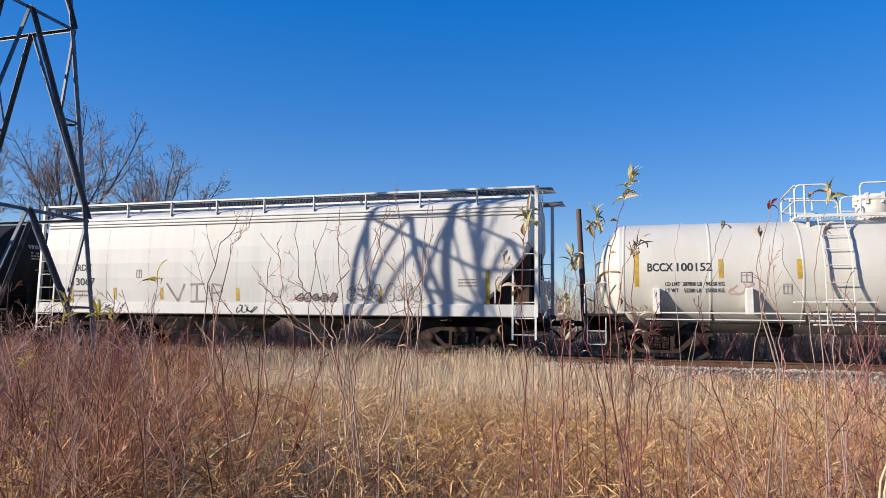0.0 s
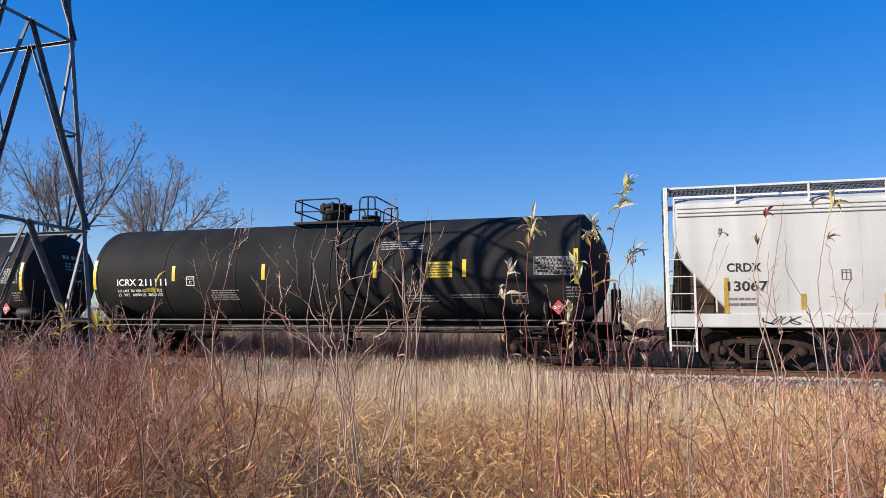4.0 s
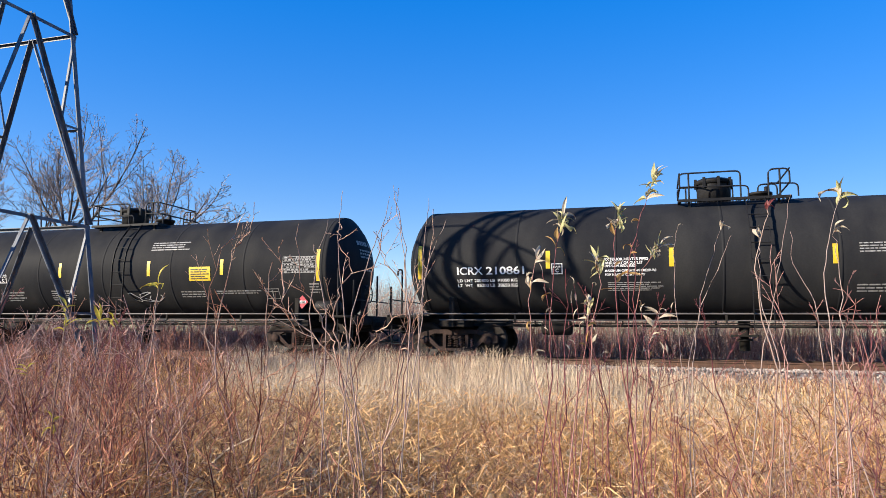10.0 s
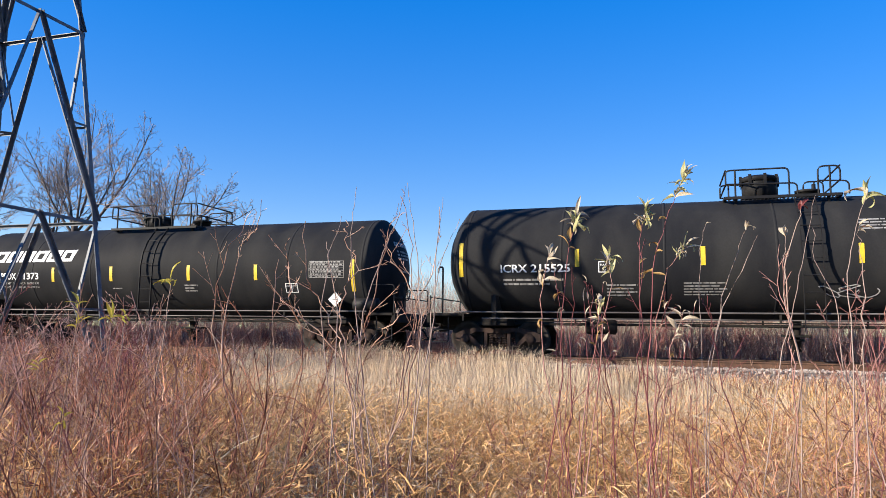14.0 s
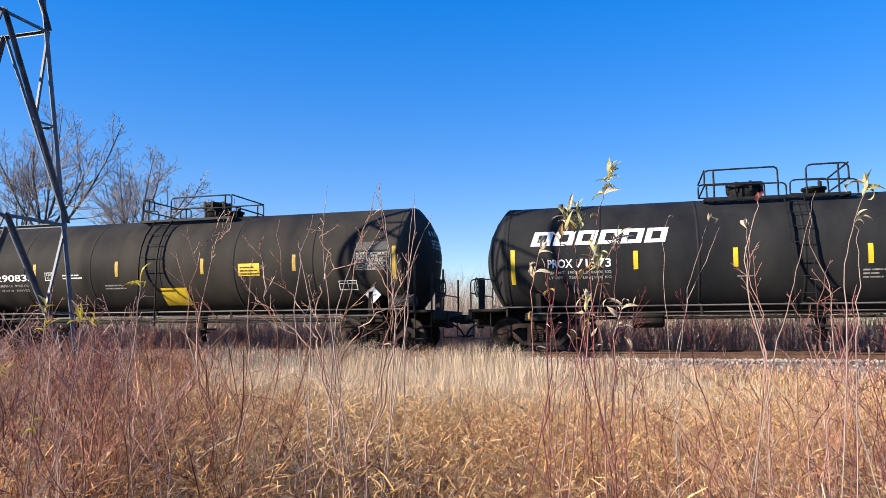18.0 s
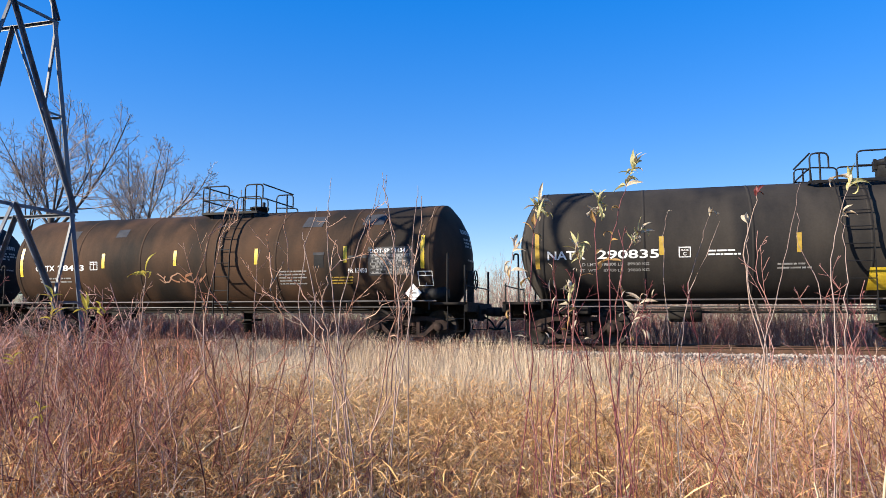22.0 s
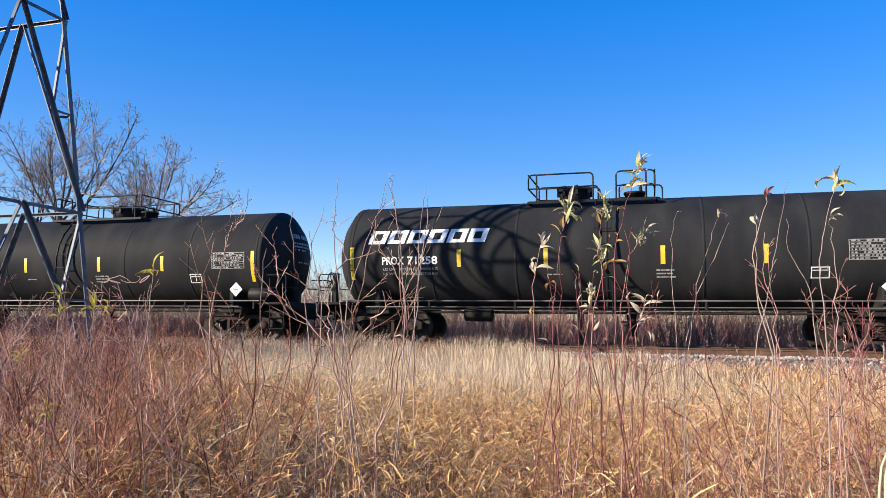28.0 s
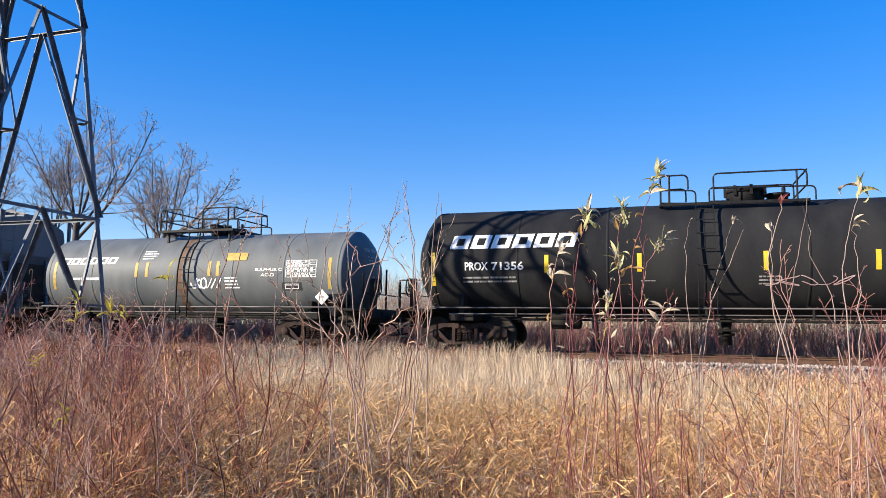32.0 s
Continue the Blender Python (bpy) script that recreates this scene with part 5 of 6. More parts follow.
SIGN = ((1, 1), (1, -1), (-1, -1), (-1, 1))
for i in range(4):
    sx, sy = SIGN[i]
    for lo, hi, w in ((0, 3, 0.12), (3, 6, 0.10)):
        bm = angle_iron(bmesh.new(), [corner(i, r, z) for z, r in RINGS[lo:hi + 1]], (-sx, 0, 0), (0, -sy, 0), w, 0.016)
        part("leg", bm, GALV, tower, "angle-iron tower leg")
for k, ((z0, w0), (z1, w1)) in enumerate(zip(RINGS, RINGS[1:])):
    halves = {}
    for i in range(4):
        a0, b0, a1, b1 = corner(i, w0, z0), corner(i + 1, w0, z0), corner(i, w1, z1), corner(i + 1, w1, z1)
        mid = (a1 + b1) / 2
        face = TW + Vector((0, 0, mid.z)) - mid
        part("ring_beam", angle_iron(bmesh.new(), (a1, b1), (0, 0, -1), face, 0.075, 0.012), GALV, tower)
        for j, foot, head in ((i, a0, a1), (i + 1, b0, b1)):
            out = -face.normalized()
            across = (foot - mid).cross(face).normalized()
            across = across if across.z < 0 else -across
            if face.y < -0.1 or face.x > 0.1:
                out = -out
            w = 0.085 if k < 2 else 0.07
            part("brace", angle_iron(bmesh.new(), (mid - across * w / 2, foot - across * w / 2), across, out, w, 0.012), GALV, tower)
            half, leg = (mid + foot) / 2, (head + foot) / 2
            halves.setdefault(j % 4, []).append(half)
            part("lacing", angle_iron(bmesh.new(), (head, half), (half - head).cross(face), face, 0.055, 0.008), GALV, tower)
            part("lacing", angle_iron(bmesh.new(), (half, leg), (0, 0, -1), face, 0.05, 0.008), GALV, tower)
    for p, q in halves.values():
        part("lacing", angle_iron(bmesh.new(), (p, q), (0, 0, -1), (q - p).cross(Vector((0, 0, 1))), 0.05, 0.008), GALV, tower)
for i in range(4):
    bm = box(bmesh.new(), -0.3, 0.3, -0.3, 0.3, -0.6, 0.12, 0.04)
    o = part("footing", bm, STONE, tower, "concrete footing")
    o.matrix_basis = Matrix.Translation(corner(i, 1.98, -0.95))

# ---- leaning wooden pole beyond the track ----
bm = bmesh.new()
rod(bm, [(0.02, 0, -0.7), (-0.08, 0, 1.3), (-0.25, 0, 4.75)], 0.11, 12, True, 0.085)
pole = part("wooden_pole", bm, POLE_WOOD)
pole.matrix_basis = pose(-2.20, 23.8, 0)
tagged(pole, "leaning weathered brown wooden pole with no wires", "pole")
# ---- trees, brush and grass ----


def mesh_stuff(name, verts, quads, tris, material, label, category, kind="stuff", parent=None):
    """One mesh from arrays of corners and faces."""
    me = bpy.data.meshes.new(name)
    nq, nt = len(quads), len(tris)
    me.vertices.add(len(verts))
    me.vertices.foreach_set("co", np.asarray(verts, dtype=np.float32).ravel())
    me.loops.add(nq * 4 + nt * 3)
    idx = np.concatenate([np.asarray(quads, dtype=np.int32).ravel(), np.asarray(tris, dtype=np.int32).ravel()]) if nt else np.asarray(quads, dtype=np.int32).ravel()
    me.loops.foreach_set("vertex_index", idx)
    me.polygons.add(nq + nt)
    me.polygons.foreach_set("loop_start", np.concatenate([np.arange(nq) * 4, nq * 4 + np.arange(nt) * 3]).astype(np.int32))
    me.update(calc_edges=True)
    me.validate()
    me.materials.append(material)
    ob = new(name, me)
    ob.parent = parent
    return tagged(ob, label, category, kind=kind)


def ground_at(x, y):
    """Ground height for arrays of places, without the small bumps."""
    t = np.clip((y - 11.5) / 5.7, 0, 1)
    u = np.clip((y - 22) / 4, 0, 1)
    return -0.96 + 0.40 * t * t * (3 - 2 * t) - 0.05 * u * u * (3 - 2 * u)


def fan(r, n, y0, y1, left, right, power=1.0):
    """Places between two lines that spread from the viewer's foot: x from left*y to right*y."""
    y = y0 + (y1 - y0) * r.random(n) ** power
    x = y * (left + (right - left) * r.random(n))
    return x, y


def grass(name, r, x, y, height, width, lean, droop, material, label, clump=0.0, tall=1.0, tuft=0):
    """Dry blades, each a bent, tapered strip; with tuft they stand in tussocks of about that many and lean outwards."""
    n = len(x)
    if clump:
        x, y = x + np.sin(x * 3.1 + np.sin(y * 2.3) * 2) * clump, y + np.sin(y * 2.7 + np.sin(x * 3.7) * 2) * clump
    h = (height[0] + (height[1] - height[0]) * r.random(n)) * tall
    w = width * (0.6 + 0.8 * r.random(n))
    a = r.random(n) * 6.283
    if tuft:
        which = (r.random(n) * (n // tuft)).astype(int)
        off = 0.05 + 0.17 * r.random(n) ** 0.7
        x, y = x[which] + np.cos(a) * off, y[which] + np.sin(a) * off
        h = h * (0.72 + 0.5 * r.random(n // tuft)[which])
        a = a + (r.random(n) - 0.5) * 1.6
    d = np.stack([np.cos(a), np.sin(a)], 1)
    out = h * lean * r.random(n)
    base = np.stack([x, y, ground_at(x, y)], 1)
    # the flat of a blade turns any way
    b = r.random(n) * 6.283
    s = np.stack([np.cos(b), np.sin(b), np.zeros(n)], 1) * w[:, None] / 2
    rows = []
    for f, k in ((0.0, 1.0), (0.45, 0.9), (0.8, 0.6)):
        c = base.copy()
        c[:, :2] += d * (out * f ** 1.6)[:, None]
        c[:, 2] += h * (f - droop * f ** 3)
        rows += [c - s * k, c + s * k]
    tip = base.copy()
    tip[:, :2] += d * (out * 1.25)[:, None]
    tip[:, 2] += h * (1 - droop * 1.5)
    rows.append(tip)
    verts = np.stack(rows, 1).reshape(-1, 3)
    o = np.arange(n)[:, None] * 7
    quads = np.concatenate([o + np.array([[0, 1, 3, 2]]), o + np.array([[2, 3, 5, 4]])])
    tris = o + np.array([[4, 5, 6]])
    return mesh_stuff(name, verts, quads, tris, material, label, "grass")


def curve(path, n=4):
    """A smooth path through the given places."""
    p = [Vector(c) for c in path]
    p = [p[0] * 2 - p[1]] + p + [p[-1] * 2 - p[-2]]
    out = []
    for a, b, c, d in zip(p, p[1:], p[2:], p[3:]):
        for k in range(n):
            t = k / n
            out.append(0.5 * (b * 2 + (c - a) * t + (a * 2 - b * 5 + c * 4 - d) * t * t + (b * 3 - a - c * 3 + d) * t ** 3))
    return out + [p[-2]]


class Twigs:
    """Collects thin three-sided stems with side twigs into one mesh."""

    def __init__(self, seed):
        self.r = random.Random(seed)
        self.v, self.q = [], []

    def stem(self, pts, r0, r1):
        base = len(self.v)
        n = len(pts)
        for i, p in enumerate(pts):
            d = (pts[min(i + 1, n - 1)] - pts[max(i - 1, 0)]).normalized()
            u = Vector((0, 0, 1)) if abs(d.z) < 0.9 else Vector((1, 0, 0))
            a = u.cross(d).normalized()
            b = d.cross(a)
            rr = r0 + (r1 - r0) * i / (n - 1)
            for k in range(3):
                t = 2.0944 * k
                self.v.append(p + (a * math.cos(t) + b * math.sin(t)) * rr)
        for i in range(n - 1):
            for k in range(3):
                self.q.append((base + 3 * i + k, base + 3 * i + (k + 1) % 3, base + 3 * i + 3 + (k + 1) % 3, base + 3 * i + 3 + k))

    def shoot(self, p, d, length, r0, level, forks, wander=0.12, up=0.25, spread=0.7, segs=4, thin=0.35):
        """A stem that wanders upwards and forks into finer ones."""
        r = self.r
        pts = [p.copy()]
        d = d.normalized()
        for i in range(segs):
            d = (d + Vector((r.gauss(0, wander), r.gauss(0, wander), r.gauss(0, wander * 0.6) + up * 0.25))).normalized()
            pts.append(pts[-1] + d * (length / segs))
        self.stem(pts, r0, r0 * thin)
        if level > 0:
            for j in range(forks):
                f = r.uniform(0.3, 0.97)
                i = min(int(f * segs), segs - 1)
                q = pts[i].lerp(pts[i + 1], f * segs - i)
                along = (pts[i + 1] - pts[i]).normalized()
                side = Vector((r.gauss(0, 1), r.gauss(0, 1), r.gauss(0, 0.6))).normalized()
                side = (side - along * side.dot(along)).normalized()
                self.shoot(q, along + side * spread * r.uniform(0.6, 1.3), length * (1 - f * 0.5) * r.uniform(0.35, 0.6), max(r0 * (1 - f * 0.6) * 0.68, r0 * 0.36), level - 1, max(forks - 1, 2), wander, up, spread, max(segs - 1, 2), thin)

    def ramify(self, pts, r0, r1, n, reach, level, spread=0.75, up=0.2, wander=0.06, least=0.0012, draw=True, start=0.2):
        """A branch along the points with side twigs that get shorter towards its tip and fork again."""
        r = self.r
        if draw:
            self.stem(pts, r0, r1)
        if level <= 0:
            return
        m = len(pts) - 1
        for j in range(n):
            f = start + (0.98 - start) * (j + r.random()) / n
            i = min(int(f * m), m - 1)
            q = pts[i].lerp(pts[i + 1], f * m - i)
            along = (pts[i + 1] - pts[i]).normalized()
            side = Vector((r.gauss(0, 1), r.gauss(0, 1), r.gauss(0, 0.7))).normalized()
            side = (side - along * side.dot(along)).normalized()
            length = reach * (1.2 - f) * r.uniform(0.4, 1.15)
            d = (along * r.uniform(0.7, 1.1) + side * spread * r.uniform(0.7, 1.3)).normalized()
            twig, segs = [q], 4 if level > 1 else 3
            for k in range(segs):
                d = (d + Vector((r.gauss(0, wander), r.gauss(0, wander), r.gauss(0, wander) + up * 0.3))).normalized()
                twig.append(twig[-1] + d * length / segs)
            rr = max((r0 + (r1 - r0) * f) * 0.62, least)
            self.ramify(twig, rr, max(rr * 0.45, least * 0.8), max(int(n * 0.55), 2), length * 0.5, level - 1, spread, up, wander, least)

    def done(self, name, material, label, category, kind="stuff", parent=None):
        return mesh_stuff(name, np.array(self.v), np.array(self.q), np.zeros((0, 3), int), material, label, category, kind, parent)


# bare trees beyond the track: foot, height of the fork, and where the limbs end
def bare_tree(seed, x, y, trunk_r, fork, tips, label, bend=0.0, reach=0.66):
    tree = thing("bare_tree", label, "tree", pose(x, y, -0.75), "bare trees beyond the track")
    crown = Twigs(seed)
    r = crown.r
    head = Vector((bend, 0, fork))
    part("trunk", rod(bmesh.new(), curve([(0, 0, -0.3), (bend * 0.2, 0.05, fork * 0.4), (bend * 0.7, -0.05, fork * 0.75), head], 3), trunk_r * 1.15, 9, False, trunk_r * 0.8), LIMB, tree, "grey forked trunk")
    for k, (dx, dz) in enumerate(tips):
        tip = Vector((dx, r.uniform(-1.6, 1.6), dz + 0.75))
        foot = head - Vector((0, 0, r.uniform(0.1, fork * 0.22)))
        span = tip - foot
        bow = Vector((span.x * r.uniform(0.02, 0.16), 0, abs(span.x) * r.uniform(-0.12, 0.05)))
        pts = curve([foot, foot + span * 0.33 + bow * 0.8 + Vector((r.gauss(0, 0.08), r.gauss(0, 0.1), 0)), foot + span * 0.68 + bow + Vector((r.gauss(0, 0.12), r.gauss(0, 0.12), 0)), tip], 4)
        r0 = trunk_r * r.uniform(0.36, 0.52)
        part("limb", rod(bmesh.new(), pts, r0, 6, False, 0.011), LIMB, tree, "spreading grey limb")
        crown.ramify(pts, r0 * 0.8, 0.018, 16, span.length * reach, 3, 0.8, 0.17 if dz > 1.3 * fork else 0.0, 0.15, 0.0075, False)
    crown.done("crown", BARK, "crown of fine bare twigs", "", "", tree)
    return tree


bare_tree(3, -31.2, 31.0, 0.20, 7.2, ((-3.4, 11.2), (-1.6, 11.6), (0.6, 11.9), (1.8, 12.4), (4.2, 11.9), (2.9, 10.4), (-2.4, 9.4)), "tall bare grey tree with a forked trunk")
bare_tree(17, -25.7, 31.2, 0.17, 6.1, ((-0.9, 9.9), (1.2, 9.8), (2.2, 9.7), (3.3, 8.5), (5.6, 6.6), (-2.3, 7.4), (3.9, 7.3)), "bare grey tree with low drooping branches on one side", 0.2)
bare_tree(11, -27.2, 33.0, 0.12, 6.3, ((-0.6, 9.7), (0.4, 9.2), (-1.7, 8.9), (1.3, 8.6)), "slim bare grey tree behind the others", -0.2)
bare_tree(23, -33.8, 32.0, 0.13, 7.0, ((-0.6, 10.9), (0.8, 11.3), (-1.6, 10.2), (1.7, 9.9)), "tall bare grey tree with upright limbs")
bare_tree(29, -36.6, 30.0, 0.14, 6.4, ((-0.4, 11.0), (1.0, 10.4), (-1.6, 10.2), (1.9, 8.8), (-2.6, 9.0)), "bare grey tree with a bushy crown")
bare_tree(37, -40.6, 31.0, 0.15, 6.4, ((-1.0, 11.2), (1.2, 11.0), (2.4, 9.6), (-2.4, 9.8)), "tall bare grey tree at the end of the row")

# brush beyond the track
t = Twigs(31)
r = t.r
for i in range(4200):
    y = r.uniform(24.5, 40.0)
    x = r.uniform(-62, 14) if i % 3 else r.uniform(-25, 8)
    h = r.uniform(1.8, 3.1) * (1 + (y - 24) * 0.03)
    t.shoot(Vector((x, y, -0.62)), Vector((r.gauss(0, 0.2), r.gauss(0, 0.2), 1)), h, 0.014, 1, 6, 0.1, 0.25, 0.6, 4)
t.done("far_brush", GREY_TWIG, "grey-brown thicket of bare shrubs beyond the track", "brush")
t = Twigs(32)
r = t.r
for i in range(5500):
    y = 21.8 + 5.5 * r.random() ** 1.4
    x = r.uniform(-45, 12)
    h = r.uniform(0.8, 1.8)
    t.shoot(Vector((x, y, -0.60)), Vector((r.gauss(0, 0.25), r.gauss(0, 0.25), 1)), h, 0.009, 1, 5, 0.1, 0.25, 0.6, 3)
t.done("red_brush", FAR_TWIG, "low dark red brush beyond the rails", "brush")

R = np.random.RandomState(7)
x, y = R.uniform(-45, 14, 16000), 21.1 + 5 * R.random_sample(16000) ** 1.8


class Rand:
    """Numbers for the grass, always the same."""

    def __init__(self, seed):
        self.s = np.random.RandomState(seed)

    def random(self, n):
        return self.s.random_sample(n)


g = Rand(1)
grass("dry_grass_beyond_track", g, x, y, (0.25, 0.55), 0.012, 0.5, 0.15, STRAW, "dry yellow grass beyond the rails", 0.1)
g = Rand(2)
x, y = fan(g, 50000, 8.6, 16.2, -0.70, 0.22, 1.0)
keep = g.random(len(x)) < np.clip((0.20 - x / y) / 0.26, 0, 1) * np.clip((x / y + 0.70) / 0.12, 0, 1)
x, y = x[keep], y[keep]
slope = np.clip((x / y + 0.30) / 0.50, 0, 1)
tall = 1.0 - 0.50 * slope * slope * (3 - 2 * slope) + 0.10 * np.sin(x * 1.9 + np.sin(y * 1.3) * 2)
grass("pale_reed_grass", g, x, y, (0.56, 1.06), 0.008, 0.30, 0.05, PALE_STRAW, "tall pale feathery dry grass", 0.10, tall)
g = Rand(3)
x, y = fan(g, 16000, 8.5, 17.0, -1.7, -0.5, 1.0)
grass("straw_grass", g, x, y, (0.4, 0.95), 0.010, 0.6, 0.14, STRAW, "dry straw-coloured grass among shrubs", 0.10)
g = Rand(4)
x, y = fan(g, 7500, 8.5, 16.6, 0.05, 0.62, 1.0)
grass("pale_short_grass", g, x, y, (0.30, 0.60), 0.009, 0.7, 0.16, PALE_STRAW, "short pale dry grass beside the ballast", 0.10)
x, y = fan(g, 7500, 8.5, 16.6, 0.05, 0.62, 1.0)
grass("straw_grass", g, x, y, (0.30, 0.60), 0.010, 0.7, 0.16, STRAW, "short dry straw-coloured grass", 0.10)
g = Rand(5)
x, y = fan(g, 60000, 2.6, 10.5, -1.55, 0.62, 0.85)
keep = g.random(len(x)) < np.where(x / y < -0.55, 0.8, 1.0)
x, y = x[keep], y[keep]
grass("golden_grass", g, x, y, (0.45, 1.05), 0.0052, 1.5, 0.30, STRAW, "tangled golden dead grass", 0.12, 1.0, 55)
g = Rand(6)
x, y = fan(g, 28000, 2.0, 9.5, -1.75, 0.75, 0.8)
keep = g.random(len(x)) < np.where(x / y > -0.2, 0.45, 0.9)
x, y = x[keep], y[keep]
grass("russet_grass", g, x, y, (0.40, 0.95), 0.0048, 1.3, 0.28, RUSSET, "tangled russet dead grass", 0.15, 1.0, 60)


g = Rand(16)
x, y = fan(g, 3200, 5.5, 9.5, -0.62, -0.34, 1.0)
grass("yellow_green_grass", g, x, y, (0.45, 0.85), 0.005, 1.1, 0.22, GREENISH, "yellow-green tufts among the dead grass", 0.1, 1.0, 40)
g = Rand(14)
n = 75000
x, y = -14 + 26 * g.random(n), -9 + 19 * g.random(n)
away = (np.abs(x) + np.abs(y) > 1.6) & ~((y > 1.9) & (x > -1.72 * y) & (x < 0.72 * y))
x, y = x[away], y[away]
grass("field_grass", g, x, y, (0.25, 0.75), 0.006, 1.1, 0.25, STRAW, "dead grass of the field behind", 0.12)
g = Rand(15)
x, y = -14 + 26 * g.random(n), -9 + 19 * g.random(n)
away = (np.abs(x) + np.abs(y) > 1.6) & ~((y > 1.9) & (x > -1.72 * y) & (x < 0.72 * y))
x, y = x[away], y[away]
grass("field_russet_grass", g, x, y, (0.2, 0.6), 0.005, 1.1, 0.25, RUSSET, "russet dead grass of the field behind", 0.12)


def litter(name, r, x, y, low, high, length, width, material, label):
    """Curled dead leaves and broken straws caught in the grass, pointing every way."""
    n = len(x)
    a, e = r.random(n) * 6.283, (r.random(n) - 0.45) * 1.5
    d = np.stack([np.cos(a) * np.cos(e), np.sin(a) * np.cos(e), np.sin(e)], 1) * (length * (0.4 + r.random(n)))[:, None]
    b = r.random(n) * 6.283
    s = np.stack([np.cos(b), np.sin(b), 0.6 * np.sin(b * 3)], 1) * width / 2
    p = np.stack([x, y, ground_at(x, y) + low + (high - low) * r.random(n)], 1)
    sag = np.zeros((n, 3))
    sag[:, 2] = length * 0.3 * (r.random(n) - 0.2)
    rows = [p - s * 0.6, p + s * 0.6, p + d * 0.5 + sag - s, p + d * 0.5 + sag + s, p + d]
    verts = np.stack(rows, 1).reshape(-1, 3)
    o = np.arange(n)[:, None] * 5
    return mesh_stuff(name, verts, o + np.array([[0, 1, 3, 2]]), o + np.array([[2, 3, 4]]), material, label, "grass")


g = Rand(7)
x, y = fan(g, 70000, 2.0, 10.0, -1.6, 0.7, 0.85)
keep = g.random(len(x)) < np.where(x / y < -0.55, 0.9, 1.0)
x, y = x[keep], y[keep]
litter("straw_litter", g, x, y, 0.10, 0.75, 0.09, 0.0048, STRAW, "curled dead straw caught in the grass")
g = Rand(8)
x, y = fan(g, 42000, 2.0, 10.0, -1.4, 0.7, 0.85)
litter("pale_litter", g, x, y, 0.30, 0.86, 0.10, 0.0046, PALE_STRAW, "pale broken straws caught in the grass")
g = Rand(17)
x, y = fan(g, 56000, 2.9, 8.8, -1.25, 0.36, 0.9)
keep = g.random(len(x)) < 0.95 - 0.45 * np.clip((x / y + 0.6) / 0.6, 0, 1)
x, y = x[keep], y[keep]
litter("shrub_litter", g, x, y, 0.32, 0.98, 0.13, 0.0058, STRAW, "golden broken straws among the shrubs")
g = Rand(9)
x, y = fan(g, 34000, 2.0, 9.5, -1.7, 0.7, 0.8)
litter("russet_litter", g, x, y, 0.10, 0.66, 0.09, 0.0050, RUSSET, "curled russet leaves caught in the grass")

# low red brush on the near side of the bed
t = Twigs(45)
r = t.r
for i in range(3600):
    y = r.uniform(14.8, 17.6)
    x = y * (0.3 - 1.7 * r.random() ** 0.8)
    t.shoot(Vector((x, y, -0.75)), Vector((r.gauss(0, 0.3), r.gauss(0, 0.25), 1)), r.uniform(0.45, 0.95) * (1.1 if x < -4 else 0.8), 0.006, 1, 4, 0.1, 0.2, 0.6, 3)
t.done("trackside_brush", RED_TWIG, "low red-brown brush along the ballast", "brush")

# thin stems and bare shoots standing in the grass
def thicket(name, seed, n, near, far, left, right, low, high, radius, lean, twigs, reach, material, label, level=2, power=1.0):
    t = Twigs(seed)
    r = t.r
    for i in range(n):
        y = near + (far - near) * r.random() ** power
        x = y * (left + (right - left) * r.random())
        h, d = r.uniform(low, high), Vector((r.gauss(0, lean), r.gauss(0, lean * 0.8), 1))
        p = Vector((x, y, -0.98))
        path = [p]
        for k in range(4):
            d = (d + Vector((r.gauss(0, 0.22), r.gauss(0, 0.14), 0.05))).normalized()
            path.append(path[-1] + d * h / 4)
        r0 = radius * r.uniform(0.6, 1.25)
        t.ramify(curve(path, 3), r0, r0 * 0.32, twigs, h * reach, level, 0.75, 0.14, 0.14, 0.0018, True, 0.40)
    return t.done(name, material, label, "brush")


thicket("red_stems", 41, 384, 2.8, 12.5, -1.15, 0.52, 0.75, 1.30, 0.0041, 0.26, 4, 0.34, RED_TWIG, "thin red-brown upright stems in the grass", 1)
thicket("red_thicket", 42, 34, 2.9, 4.8, -1.26, -0.62, 1.1, 1.7, 0.0086, 0.50, 8, 0.46, RED_TWIG, "dense red-brown thicket of bare shoots", 2, 1.2)
thicket("far_red_thicket", 51, 19, 4.8, 8.0, -1.26, -0.66, 0.9, 1.5, 0.0073, 0.36, 7, 0.42, RED_TWIG, "red-brown thicket of bare shoots further off", 2)
thicket("purple_thicket", 46, 18, 2.9, 4.6, -1.26, -0.84, 1.1, 1.75, 0.0081, 0.38, 8, 0.46, PURPLE_TWIG, "dense purple-grey thicket of bare shoots", 2, 1.2)
thicket("grey_thicket", 43, 32, 2.9, 6.0, -1.26, -0.60, 1.1, 1.7, 0.0065, 0.48, 7, 0.45, SHRUB_PALE, "pale grey-brown thicket of bare shoots", 2, 1.2)
thicket("tall_thicket", 49, 32, 3.0, 4.6, -1.26, -0.86, 1.5, 1.95, 0.0073, 0.30, 10, 0.40, PURPLE_TWIG, "tall purple-brown tangle of bare shoots", 2, 1.2)
thicket("tall_red_thicket", 50, 25, 3.0, 4.8, -1.26, -0.66, 1.4, 1.8, 0.0070, 0.34, 9, 0.42, RED_TWIG, "tall red-brown tangle of bare shoots", 2, 1.2)
